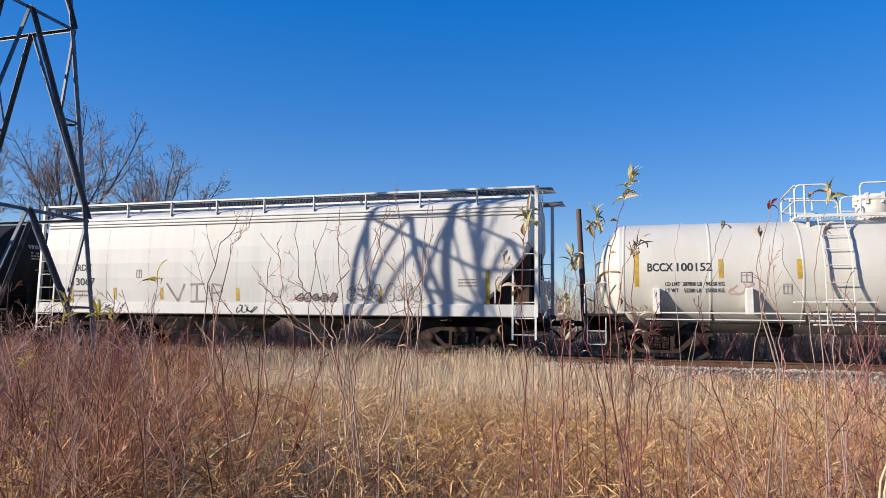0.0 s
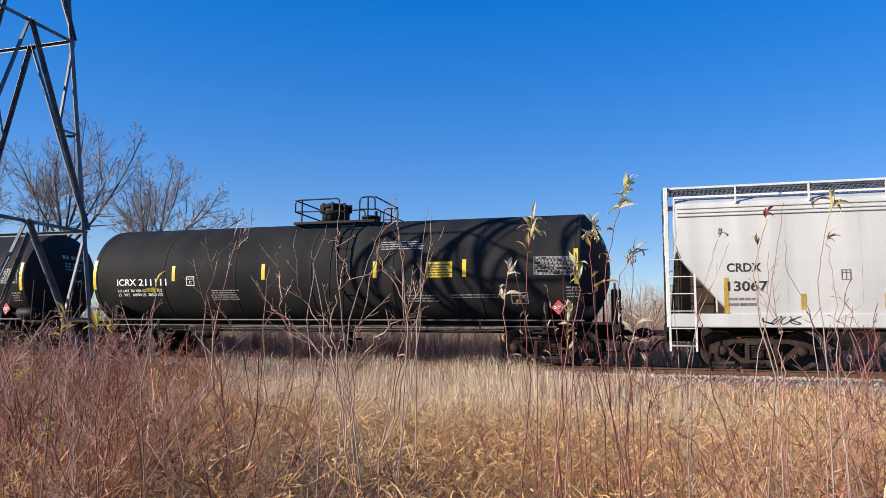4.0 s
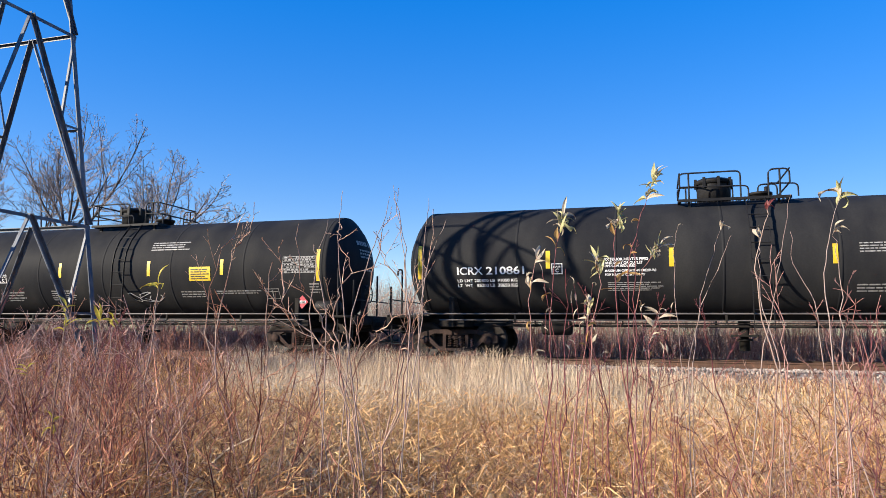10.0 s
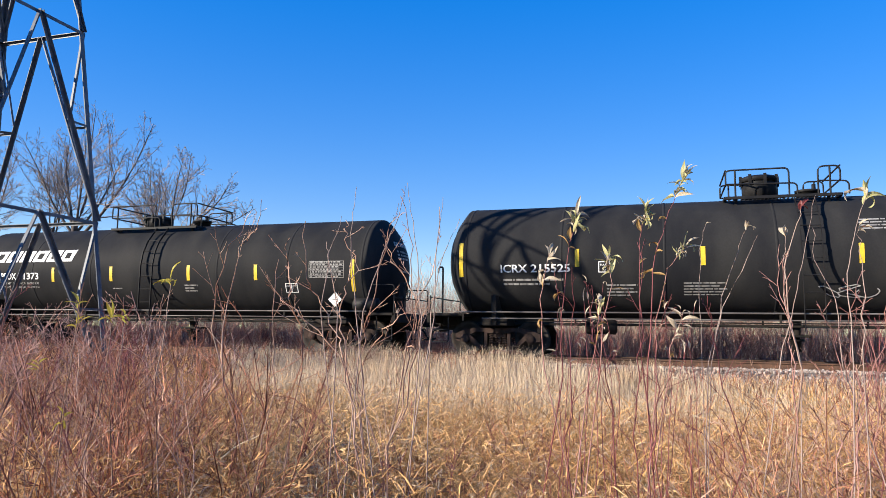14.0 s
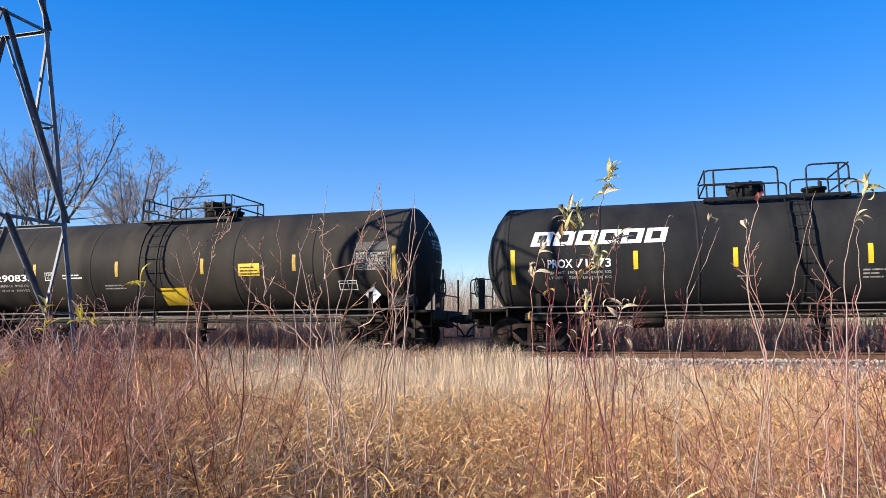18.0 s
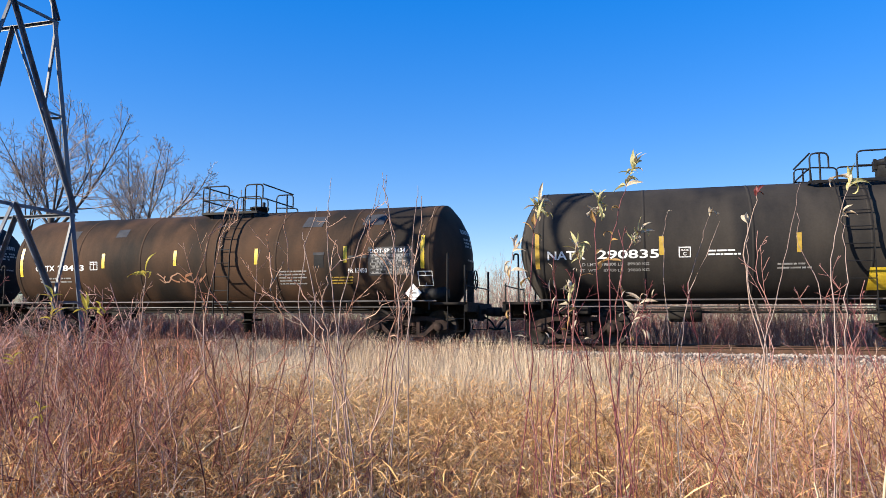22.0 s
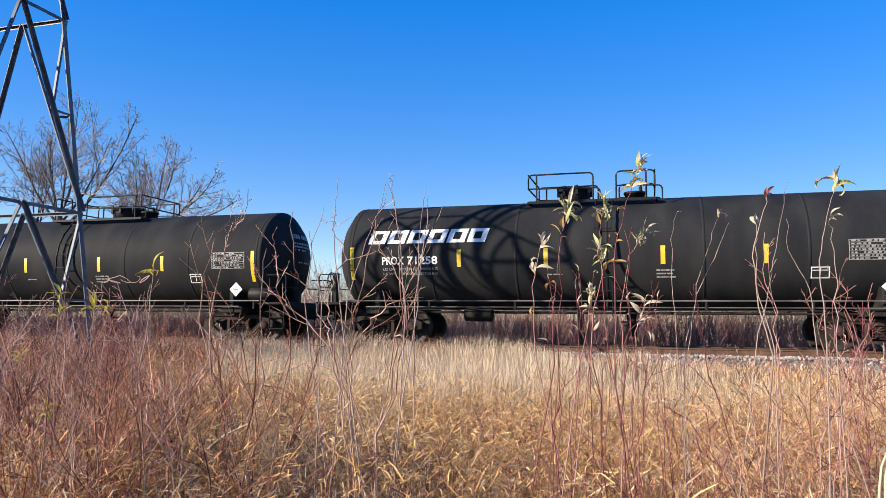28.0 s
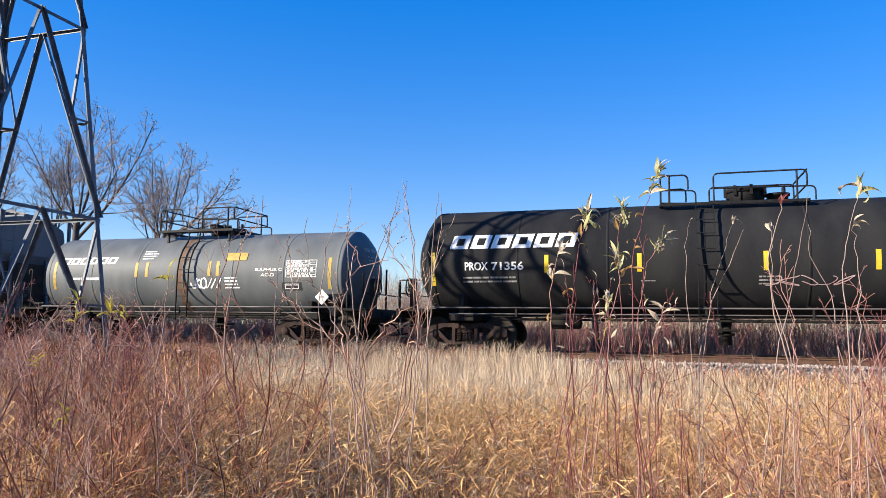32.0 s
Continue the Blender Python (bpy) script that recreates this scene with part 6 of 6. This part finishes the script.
thicket("maroon_thicket", 55, 26, 2.8, 5.2, -1.20, -0.40, 0.95, 1.55, 0.0078, 0.55, 8, 0.46, SHOOT_RED, "sprawling dark maroon tangle of bare shoots", 2)
thicket("high_maroon_thicket", 56, 11, 3.0, 4.4, -1.20, -0.74, 1.6, 2.0, 0.0078, 0.22, 10, 0.34, SHOOT_RED, "tall dark maroon bare shoots", 2)
thicket("dark_red_brush", 58, 44, 3.2, 6.5, -0.55, 0.24, 0.75, 1.25, 0.0046, 0.36, 6, 0.42, SHOOT_RED, "dark red bare shoots rising from the grass", 2)
thicket("field_brush", 52, 171, 5.0, 13.0, -0.05, 0.36, 0.45, 0.85, 0.0046, 0.34, 6, 0.45, RED_TWIG, "low red-brown bare brush in the short grass", 1)
thicket("hedge", 53, 82, 5.5, 9.0, -1.28, -0.80, 1.6, 2.1, 0.0086, 0.24, 10, 0.36, PURPLE_TWIG, "hedge of tall purple-grey bare shoots", 2)
thicket("red_hedge", 54, 68, 5.5, 9.5, -1.28, -0.62, 1.4, 1.85, 0.0084, 0.24, 9, 0.36, RED_TWIG, "hedge of red-brown bare shoots", 2)
thicket("low_brush", 47, 133, 3.4, 7.5, -0.80, -0.05, 0.6, 1.1, 0.0051, 0.55, 7, 0.48, RED_TWIG, "low dark red bare brush in the grass", 2)
thicket("right_thicket", 44, 42, 2.9, 5.0, 0.14, 0.31, 1.0, 1.6, 0.0046, 0.26, 7, 0.42, SHRUB_PALE, "pale pinkish tangle of bare shoots", 2)
thicket("corner_thicket", 57, 11, 3.0, 3.9, 0.235, 0.29, 1.45, 1.95, 0.0052, 0.14, 9, 0.36, SHOOT_RED, "tall dark red tangle of bare shoots", 2)
thicket("right_red_thicket", 48, 68, 2.9, 7.0, 0.02, 0.31, 0.8, 1.5, 0.0045, 0.40, 7, 0.44, RED_TWIG, "red-brown tangle of bare shoots", 2)


# bare shrubs that stand out singly: stems through (across, up) places
def bush(label, y, material, stems, thick=0.0046):
    foot = Vector((sum(p[0][0] for p in stems) / len(stems), y, -0.97))
    shrub = thing("bare_shrub", label, "shrub", Matrix.Translation(foot), "bare shrubs in the grass")
    for k, path in enumerate(stems):
        t = Twigs(int(abs(path[0][0]) * 1000) + k)
        r = t.r
        pts = [Vector((r.gauss(0, 0.05), r.gauss(0, 0.05), 0))]
        pts += [Vector((x - foot.x, r.gauss(0, 0.05) + 0.03 * k, z - foot.z)) for x, z in path]
        pts = [p + Vector((r.gauss(0, 0.010), r.gauss(0, 0.010), 0)) for p in curve(pts, 4)]
        t.ramify(pts, thick * 1.15, thick * 0.45, 7, 0.38, 2, 0.65, 0.12, 0.07, 0.0013)
        t.done("stem", material, "", "", "", shrub)
    return shrub


bush("pale bare shrub with many forked twigs", 3.3, SHRUB_PALE, (((-1.44, -0.08), (-1.54, 0.52), (-1.57, 0.74), (-1.55, 0.87), (-1.52, 1.00), (-1.57, 1.15), (-1.58, 1.23)),
     ((-1.47, -0.08), (-1.59, 0.52), (-1.67, 0.64), (-1.76, 0.83), (-1.79, 0.92), (-1.79, 1.22)),
     ((-1.45, -0.08), (-1.64, 0.52), (-1.81, 0.72), (-1.98, 0.83), (-2.02, 0.89)),
     ((-1.50, -0.11), (-1.50, 0.52), (-1.46, 0.75), (-1.33, 1.16), (-1.30, 1.24))))
bush("pale bare shrub with long arching stems", 3.4, SHRUB_PALE, (((-1.37, -0.12), (-1.26, 0.52), (-1.21, 0.59), (-1.16, 0.83), (-1.11, 1.04), (-1.10, 1.29)),
     ((-1.36, -0.12), (-1.24, 0.58), (-1.25, 0.83), (-1.33, 1.01), (-1.38, 1.17)),
     ((-1.40, -0.13), (-1.55, 0.34), (-1.46, 0.59), (-1.29, 0.71), (-1.18, 0.79)),
     ((-1.39, -0.12), (-1.28, 0.58), (-1.26, 0.81), (-1.28, 1.10), (-1.30, 1.36))))
bush("pale bare shrub leaning over the grass", 3.3, SHRUB_PALE, (((-1.90, -0.17), (-1.84, 0.58), (-1.81, 0.81), (-1.89, 1.01), (-1.90, 1.10)),
     ((-2.03, -0.18), (-1.97, 0.34), (-1.96, 0.74), (-1.98, 1.03)),
     ((-2.06, -0.18), (-2.31, 0.50), (-2.27, 1.04), (-2.19, 1.21), (-2.07, 1.35)),
     ((-2.10, -0.18), (-2.38, 0.50), (-2.33, 0.99), (-2.27, 1.20), (-2.18, 1.34))))
bush("dark red bare shrub in the dry grass", 3.4, RED_TWIG, (((-2.09, -0.22), (-2.40, -0.01), (-2.75, 0.30), (-2.99, 0.56), (-3.17, 0.86)),
     ((-2.07, -0.25), (-2.09, 0.19), (-2.24, 0.65), (-2.35, 0.89)),
     ((-2.24, -0.27), (-2.31, 0.14), (-2.36, 0.51), (-2.48, 0.90)),
     ((-1.58, -0.22), (-1.68, 0.06), (-1.92, 0.25), (-2.16, 0.30))))
bush("pale bare shrub leaning over the grass", 3.2, SHRUB_PALE, (((-2.41, -0.21), (-2.50, 0.12), (-2.64, 0.38), (-2.82, 0.59)),
     ((-2.34, -0.23), (-2.47, 0.19), (-2.63, 0.60), (-2.69, 0.84)),
     ((-3.09, -0.29), (-3.10, 0.22), (-3.21, 0.59), (-3.20, 0.91))))
bush("pinkish bare shrub leaning over the grass", 3.0, SHOOT, (((0.46, 0.05), (0.47, 0.55), (0.42, 0.81), (0.44, 1.01)),
     ((0.60, 0.08), (0.66, 0.35), (0.75, 0.56), (0.79, 0.81)),
     ((0.68, 0.07), (0.67, 0.43), (0.62, 0.64), (0.56, 0.77)),
     ((0.64, 0.06), (0.72, 0.39), (0.67, 0.64), (0.71, 0.85)),
     ((0.72, 0.07), (0.77, 0.43), (0.73, 0.72), (0.73, 0.92))), 0.0030)
bush("red-brown bare shrub in the dry grass", 3.1, SHOOT_RED, (((-0.12, -0.02), (-0.13, 0.39), (-0.08, 0.72), (-0.10, 1.04)),
     ((-0.40, -0.04), (-0.38, 0.39), (-0.39, 0.72), (-0.38, 0.94)),
     ((-0.09, -0.01), (-0.03, 0.35), (-0.04, 0.63), (0.03, 0.82)),
     ((-0.21, -0.02), (-0.23, 0.39), (-0.30, 0.63), (-0.31, 0.87)),
     ((0.27, 0.01), (0.26, 0.36), (0.18, 0.63), (0.16, 0.82))), 0.0034)

# single weeds and willow shoots with their last leaves
def leaf_mesh(bm, length, width, fold, curl):
    """A narrow pointed leaf, folded along its rib, curled and twisted as it dries."""
    rows = []
    p, a = Vector((0, 0, 0)), 0.35
    for i in range(8):
        f = i / 7
        w = width * math.sin(math.pi * min(f * 0.94 + 0.05, 1)) ** 0.8
        tw = curl * 1.6 * f
        s = Vector((0, math.cos(tw), math.sin(tw))) * w / 2
        up = Vector((0, -math.sin(tw), math.cos(tw))) * fold * w
        rows.append([bm.verts.new(c) for c in (p - s + up, p, p + s + up)])
        a -= curl / 5
        p = p + Vector((math.cos(a), 0, math.sin(a))) * length / 7
    for a, b in zip(rows, rows[1:]):
        for k in (0, 1):
            bm.faces.new((a[k], a[k + 1], b[k + 1], b[k]))


LEAVES = {}
STALKS = []


def stalk(label, path, r0, stem_mat, leaves, leaf_mat, size, seed, spread=0.25, width=0.24):
    """A single stem through the given places, with leaves near its tip; its foot stays put when it sways."""
    r = random.Random(seed)
    pts = [Vector(p) for p in path]
    foot = Vector((pts[0].x + r.uniform(-0.35, 0.35), pts[0].y + r.uniform(-0.2, 0.3), -0.96))
    plant = thing("weed_stalk", label, "weed", Matrix.Translation(foot), "single stalks in the foreground")
    pts = [Vector((0, 0, -0.02))] + [p - foot for p in pts]
    fine = []
    for a, b in zip(pts, pts[1:]):
        for k in range(4):
            fine.append(a.lerp(b, k / 4) + Vector((r.gauss(0, 0.003), r.gauss(0, 0.003), 0)))
    fine.append(pts[-1])
    part("stem", rod(bmesh.new(), fine, r0, 6, True, r0 * 0.35), stem_mat, plant)
    n = len(fine)
    size *= 0.92
    leaves = int(leaves * 1.5)
    for k in range(leaves):
        low = leaves > 8 and k % 5 == 4
        f = r.uniform(0.5, 0.85) if low else 1 - spread * 0.55 * (k / max(leaves - 1, 1)) ** 1.3
        i = min(int(f * (n - 1)), n - 2)
        p = fine[i].lerp(fine[i + 1], f * (n - 1) - i)
        mix = LEAF_RUST if low else LEAF_DRY if leaf_mat is LEAF and r.random() < 0.4 else leaf_mat
        kind = r.randint(0, 4)
        key = (mix.name, kind, round(width, 2))
        along = (fine[i + 1] - fine[i]).normalized()
        az, tilt = r.uniform(0, 6.283), r.uniform(0.3, 1.5) if k else 0.12
        out = Vector((math.cos(az), math.sin(az), 0))
        d = along * math.cos(tilt) + out * math.sin(tilt)
        m = Matrix.Translation(p) @ d.to_track_quat("X", "Z").to_matrix().to_4x4() @ Matrix.Rotation(r.uniform(-0.9, 0.9), 4, "X")
        s = size * r.uniform(0.55, 1.1)
        m = m @ Matrix.Diagonal((s, s, s, 1))
        if key in LEAVES:
            again(LEAVES[key], plant, m)
        else:
            bm = bmesh.new()
            leaf_mesh(bm, 1.0, width * (0.7 + 0.12 * kind), 0.25, (0.5, 0.9, 1.5, 2.4, -0.8)[kind])
            LEAVES[key] = part("leaf", bm, mix, plant)
            LEAVES[key].matrix_basis = m
    x = path[-1][0]
    which, k = (2, 0.35) if x < -0.6 else (0, 1.0) if x < -0.3 else (0, 0.7) if x < -0.18 else (1, 1.0) if x < 0.12 else (2, r.uniform(0.7, 1.0)) if x < 0.56 else (3, 1.0)
    STALKS.append((plant, foot, which, k))
    return plant


stalk("red willow shoot with pale yellow leaves at its tip", [(-0.45, 3.17, 0.47), (-0.46, 3.17, 0.72), (-0.43, 3.17, 1.02), (-0.39, 3.18, 1.18)], 0.0034, SHOOT_RED, 15, LEAF, 0.105, 1, 0.20)
stalk("red willow shoot with drooping withered leaves", [(-0.52, 3.1, 0.5), (-0.54, 3.1, 0.8), (-0.5, 3.1, 1.0)], 0.0031, SHOOT, 7, LEAF_DRY, 0.09, 2, 0.5)
stalk("short willow shoot with yellow leaves", [(-0.27, 2.99, 0.53), (-0.25, 2.99, 0.72), (-0.22, 2.99, 0.86), (-0.23, 2.99, 0.98)], 0.0031, SHOOT, 9, LEAF, 0.09, 3, 0.3)
stalk("short shoot with orange withered leaves", [(-0.30, 2.9, 0.5), (-0.27, 2.9, 0.66), (-0.26, 2.9, 0.78)], 0.0031, SHOOT, 10, LEAF, 0.07, 4, 0.4)
stalk("tall willow shoot with a tuft of pale leaves", [(-0.10, 3.2, 0.38), (-0.08, 3.2, 0.72), (-0.07, 3.2, 0.99), (0.0, 3.2, 1.19), (0.06, 3.2, 1.35)], 0.0036, SHOOT_RED, 16, LEAF, 0.10, 5, 0.24)
stalk("tall thin shoot with a tuft of yellow leaves", [(-0.12, 3.2, 0.53), (-0.13, 3.2, 0.82), (-0.13, 3.2, 1.06), (-0.10, 3.2, 1.20)], 0.0031, SHOOT_RED, 12, LEAF, 0.10, 6, 0.22)
stalk("red shoot with green-yellow leaves", [(-0.06, 3.3, 0.48), (-0.06, 3.3, 0.72), (-0.01, 3.3, 0.95), (0.07, 3.3, 1.05)], 0.0038, SHOOT, 12, LEAF, 0.08, 7, 0.25)
stalk("red shoot with a few withered leaves", [(-0.02, 3.25, 0.4), (0.0, 3.25, 0.6), (0.05, 3.25, 0.75)], 0.0038, SHOOT, 6, LEAF_DRY, 0.09, 8, 0.5)
stalk("pale bare weed stem", [(0.15, 3.4, 0.53), (0.22, 3.39, 0.78), (0.32, 3.39, 1.0), (0.36, 3.38, 1.10)], 0.0027, PALE_TWIG, 0, LEAF_DRY, 0.1, 9)
stalk("pale thin weed stem", [(0.13, 3.6, 0.57), (0.12, 3.6, 0.84), (0.12, 3.6, 1.06), (0.15, 3.6, 1.18)], 0.0022, PALE_TWIG, 1, LEAF_DRY, 0.05, 10, 0.05)
stalk("pale weed stem with a dry pod", [(0.17, 3.5, 0.52), (0.22, 3.49, 0.83), (0.29, 3.49, 1.04), (0.33, 3.48, 1.15)], 0.0025, PALE_TWIG, 2, LEAF_DRY, 0.07, 11, 0.04, 0.45)
stalk("pale curved weed stem with a dry pod", [(0.51, 3.26, 0.54), (0.45, 3.27, 0.77), (0.45, 3.27, 0.99), (0.46, 3.27, 1.08)], 0.0028, PALE_TWIG, 2, LEAF_DRY, 0.07, 12, 0.04, 0.45)
stalk("weed stem with a dark red leaf at its tip", [(0.49, 3.16, 0.52), (0.44, 3.17, 0.72), (0.43, 3.17, 0.93), (0.48, 3.16, 1.12), (0.50, 3.16, 1.19)], 0.004, GREY_TWIG, 3, LEAF_RED, 0.06, 13, 0.10, 0.35)
stalk("pale bare weed stem", [(0.46, 2.96, 0.61), (0.52, 2.95, 0.83), (0.56, 2.95, 1.02), (0.60, 2.94, 1.18)], 0.0025, PALE_TWIG, 0, LEAF_DRY, 0.1, 14)
stalk("pale crooked weed stem", [(0.69, 3.13, 0.55), (0.68, 3.13, 0.81), (0.62, 3.14, 0.97), (0.62, 3.14, 1.10)], 0.0025, PALE_TWIG, 0, LEAF_DRY, 0.1, 15)
stalk("weed stem with broad pale yellow leaves", [(0.66, 2.82, 0.56), (0.66, 2.83, 0.88), (0.70, 2.82, 1.04), (0.74, 2.81, 1.16)], 0.0028, PALE_TWIG, 4, LEAF, 0.115, 16, 0.14, 0.34)
stalk("weed stem with a dry brown pod", [(0.71, 2.91, 0.56), (0.73, 2.91, 0.80), (0.73, 2.91, 0.97), (0.73, 2.91, 1.05)], 0.0025, PALE_TWIG, 2, LEAF_DRY, 0.07, 17, 0.04, 0.45)
YELLOW_TIPS = ((-2.97, 3.0, 0.78), (-2.98, 3.0, 0.68), (-2.75, 3.0, 0.71), (-2.40, 3.0, 0.90), (-3.20, 3.0, 0.45), (-3.02, 3.0, 0.18), (-2.67, 3.0, 0.72))
for k, (x, y, z) in enumerate(YELLOW_TIPS):
    stalk("low shoot with bright yellow leaves", [(x - 0.05, y, z - 0.5), (x - 0.01, y, z - 0.2), (x, y, z)], 0.004, GREY_TWIG, 3, LEAF_BRIGHT, 0.11, 30 + k, 0.10, 0.24)
# thin bare tips that stand above the shrubs
TIPS = (
    [(-1.51, 3.3, 0.75), (-1.55, 3.3, 1.04), (-1.55, 3.3, 1.26), (-1.53, 3.3, 1.39)],
    [(-1.16, 3.3, 0.72), (-1.19, 3.3, 1.03), (-1.23, 3.3, 1.26), (-1.25, 3.3, 1.40)],
    [(-1.09, 3.3, 0.72), (-1.09, 3.3, 1.03), (-1.07, 3.3, 1.22), (-1.06, 3.3, 1.32)],
    [(-1.47, 3.3, 0.75), (-1.37, 3.3, 1.05), (-1.29, 3.3, 1.24), (-1.27, 3.3, 1.34)],
    [(-1.71, 3.3, 0.75), (-1.67, 3.3, 1.05), (-1.61, 3.3, 1.24)],
    [(-1.61, 3.3, 0.75), (-1.68, 3.3, 1.04), (-1.69, 3.3, 1.11)],
    [(-1.11, 3.3, 0.75), (-1.05, 3.3, 1.03), (-0.97, 3.3, 1.21)])
for k, path in enumerate(TIPS):
    stalk("thin bare pale stem standing above the shrubs", path, 0.0032, PALE_TWIG, 0, LEAF_DRY, 0.1, 70 + k)
# red shoots round the willow stems
r = random.Random(90)
for k in range(16):
    x, y, h = r.uniform(-0.55, 0.12), r.uniform(3.0, 3.5), r.uniform(0.35, 0.95)
    stalk("thin upright red shoot among the willow stems", [(x, y, -0.2), (x + r.gauss(0, 0.03), y, h * 0.55), (x + r.gauss(0, 0.06), y, h)], 0.0028, SHOOT_RED, 2, LEAF_DRY, 0.06, 91 + k, 0.3)
# thick pale reed canes leaning at the edge of the field
for k, (x0, x1, y, z0, z1) in enumerate(((0.70, 0.86, 2.75, -0.1, 0.46), (0.74, 0.84, 2.8, -0.2, 0.32), (0.58, 0.56, 2.8, -0.25, 0.10), (-2.42, -2.05, 3.4, -0.07, 0.11), (0.80, 0.90, 2.9, 0.0, 0.56))):
    stalk("thick pale broken reed cane", [(x0 * 0.8 + x1 * 0.2, y, z0), (x0 * 0.5 + x1 * 0.5, y, (z0 + z1) / 2), (x1, y, z1)], 0.008, PALE_CANE, 0, LEAF_DRY, 0.1, 50 + k)
# ---- everything that moves: the cars roll along the track, their wheels turn, the stalks sway ----
ROLL = [(0, 0.0), (2, 9.741), (4, 19.462), (6, 29.157), (8, 38.819), (10, 48.471), (12, 58.138), (14, 67.762), (16, 77.285), (18, 86.752), (20, 96.205),
        (22, 105.653), (24, 115.103), (26, 124.553), (28, 134.001), (30, 143.449), (32, 152.899)]
# how far the stalks lean at each time, in degrees: the low willow shoots, the tall one, the weeds beside it, the weeds at the edge
BREEZE = [
    (0, -4.3, -3.9, -1.0, -3.5), (1, -3.0, -3.7, -1.8, -5.0), (2, -2.4, -3.6, -0.9, -3.6), (3, -2.2, -4.2, -2.0, -3.3), (4.2, -4.0, -4.2, -1.1, -3.0),
    (5.5, -5.6, -4.2, -0.2, -2.6), (6, -5.4, -3.1, 1.4, -0.7), (8, -3.5, -3.9, -1.8, -3.9), (9, -1.7, -2.7, 0.0, 1.4), (10, -0.2, -1.5, -1.4, -2.7),
    (11, 1.1, 0.5, 0.4, 0.6), (12, 2.7, -1.0, 1.3, 0.4), (13, -0.1, -0.8, 0.2, -1.5), (14, 0.6, 0.8, 1.4, -1.2), (14.5, 2.7, 0.3, 0.4, -0.1),
    (16.5, 5.1, 0.7, 0.6, -0.2), (17, 6.9, 0.3, 1.7, 2.6), (18, 2.7, -4.1, 0.0, 1.7), (19, 1.9, -2.0, -1.9, -3.5), (20, -3.7, -2.9, -1.2, -4.2),
    (21, -2.0, -2.1, -0.7, -2.3), (22, -1.6, -2.4, -1.1, -0.5), (23, -3.2, -4.0, -0.7, -3.3), (24, 2.9, 1.1, 2.5, 1.3), (25, 5.1, -1.5, -0.4, -1.1),
    (25.5, 4.7, 1.1, 0.4, 1.2), (27.5, 0.5, -2.1, -0.1, -2.5), (29, 3.2, -2.7, -2.2, -2.2), (30, 1.5, -2.4, -1.2, -3.3), (31, 2.1, -2.3, -2.7, -2.2),
    (32, 1.7, -2.1, -1.0, -1.9)]


def rolled(t):
    for (ta, a), (tb, b) in zip(ROLL, ROLL[1:]):
        if ta <= t <= tb:
            return a + (b - a) * (t - ta) / (tb - ta)
    return ROLL[-1][1]


def motions():
    for car, x in CARS.values():
        walk(car, [(t, pose(x + s, TRACK_Y, 0)) for t, s in ROLL])
    times = [0.1333333 * i for i in range(240)] + [32.0]
    turns = [(t, rolled(t) / WHEEL_R) for t in times]
    for w, x in WHEELS:
        walk(w, [(t, Matrix.Translation((x, 0, WHEEL_R)) @ Matrix.Rotation(a, 4, "Y")) for t, a in turns])
    for plant, foot, which, k in STALKS:
        walk(plant, [(t, Matrix.Translation(foot) @ Matrix.Rotation(radians(lean[which] * k), 4, "Y")) for t, *lean in BREEZE])


motions()
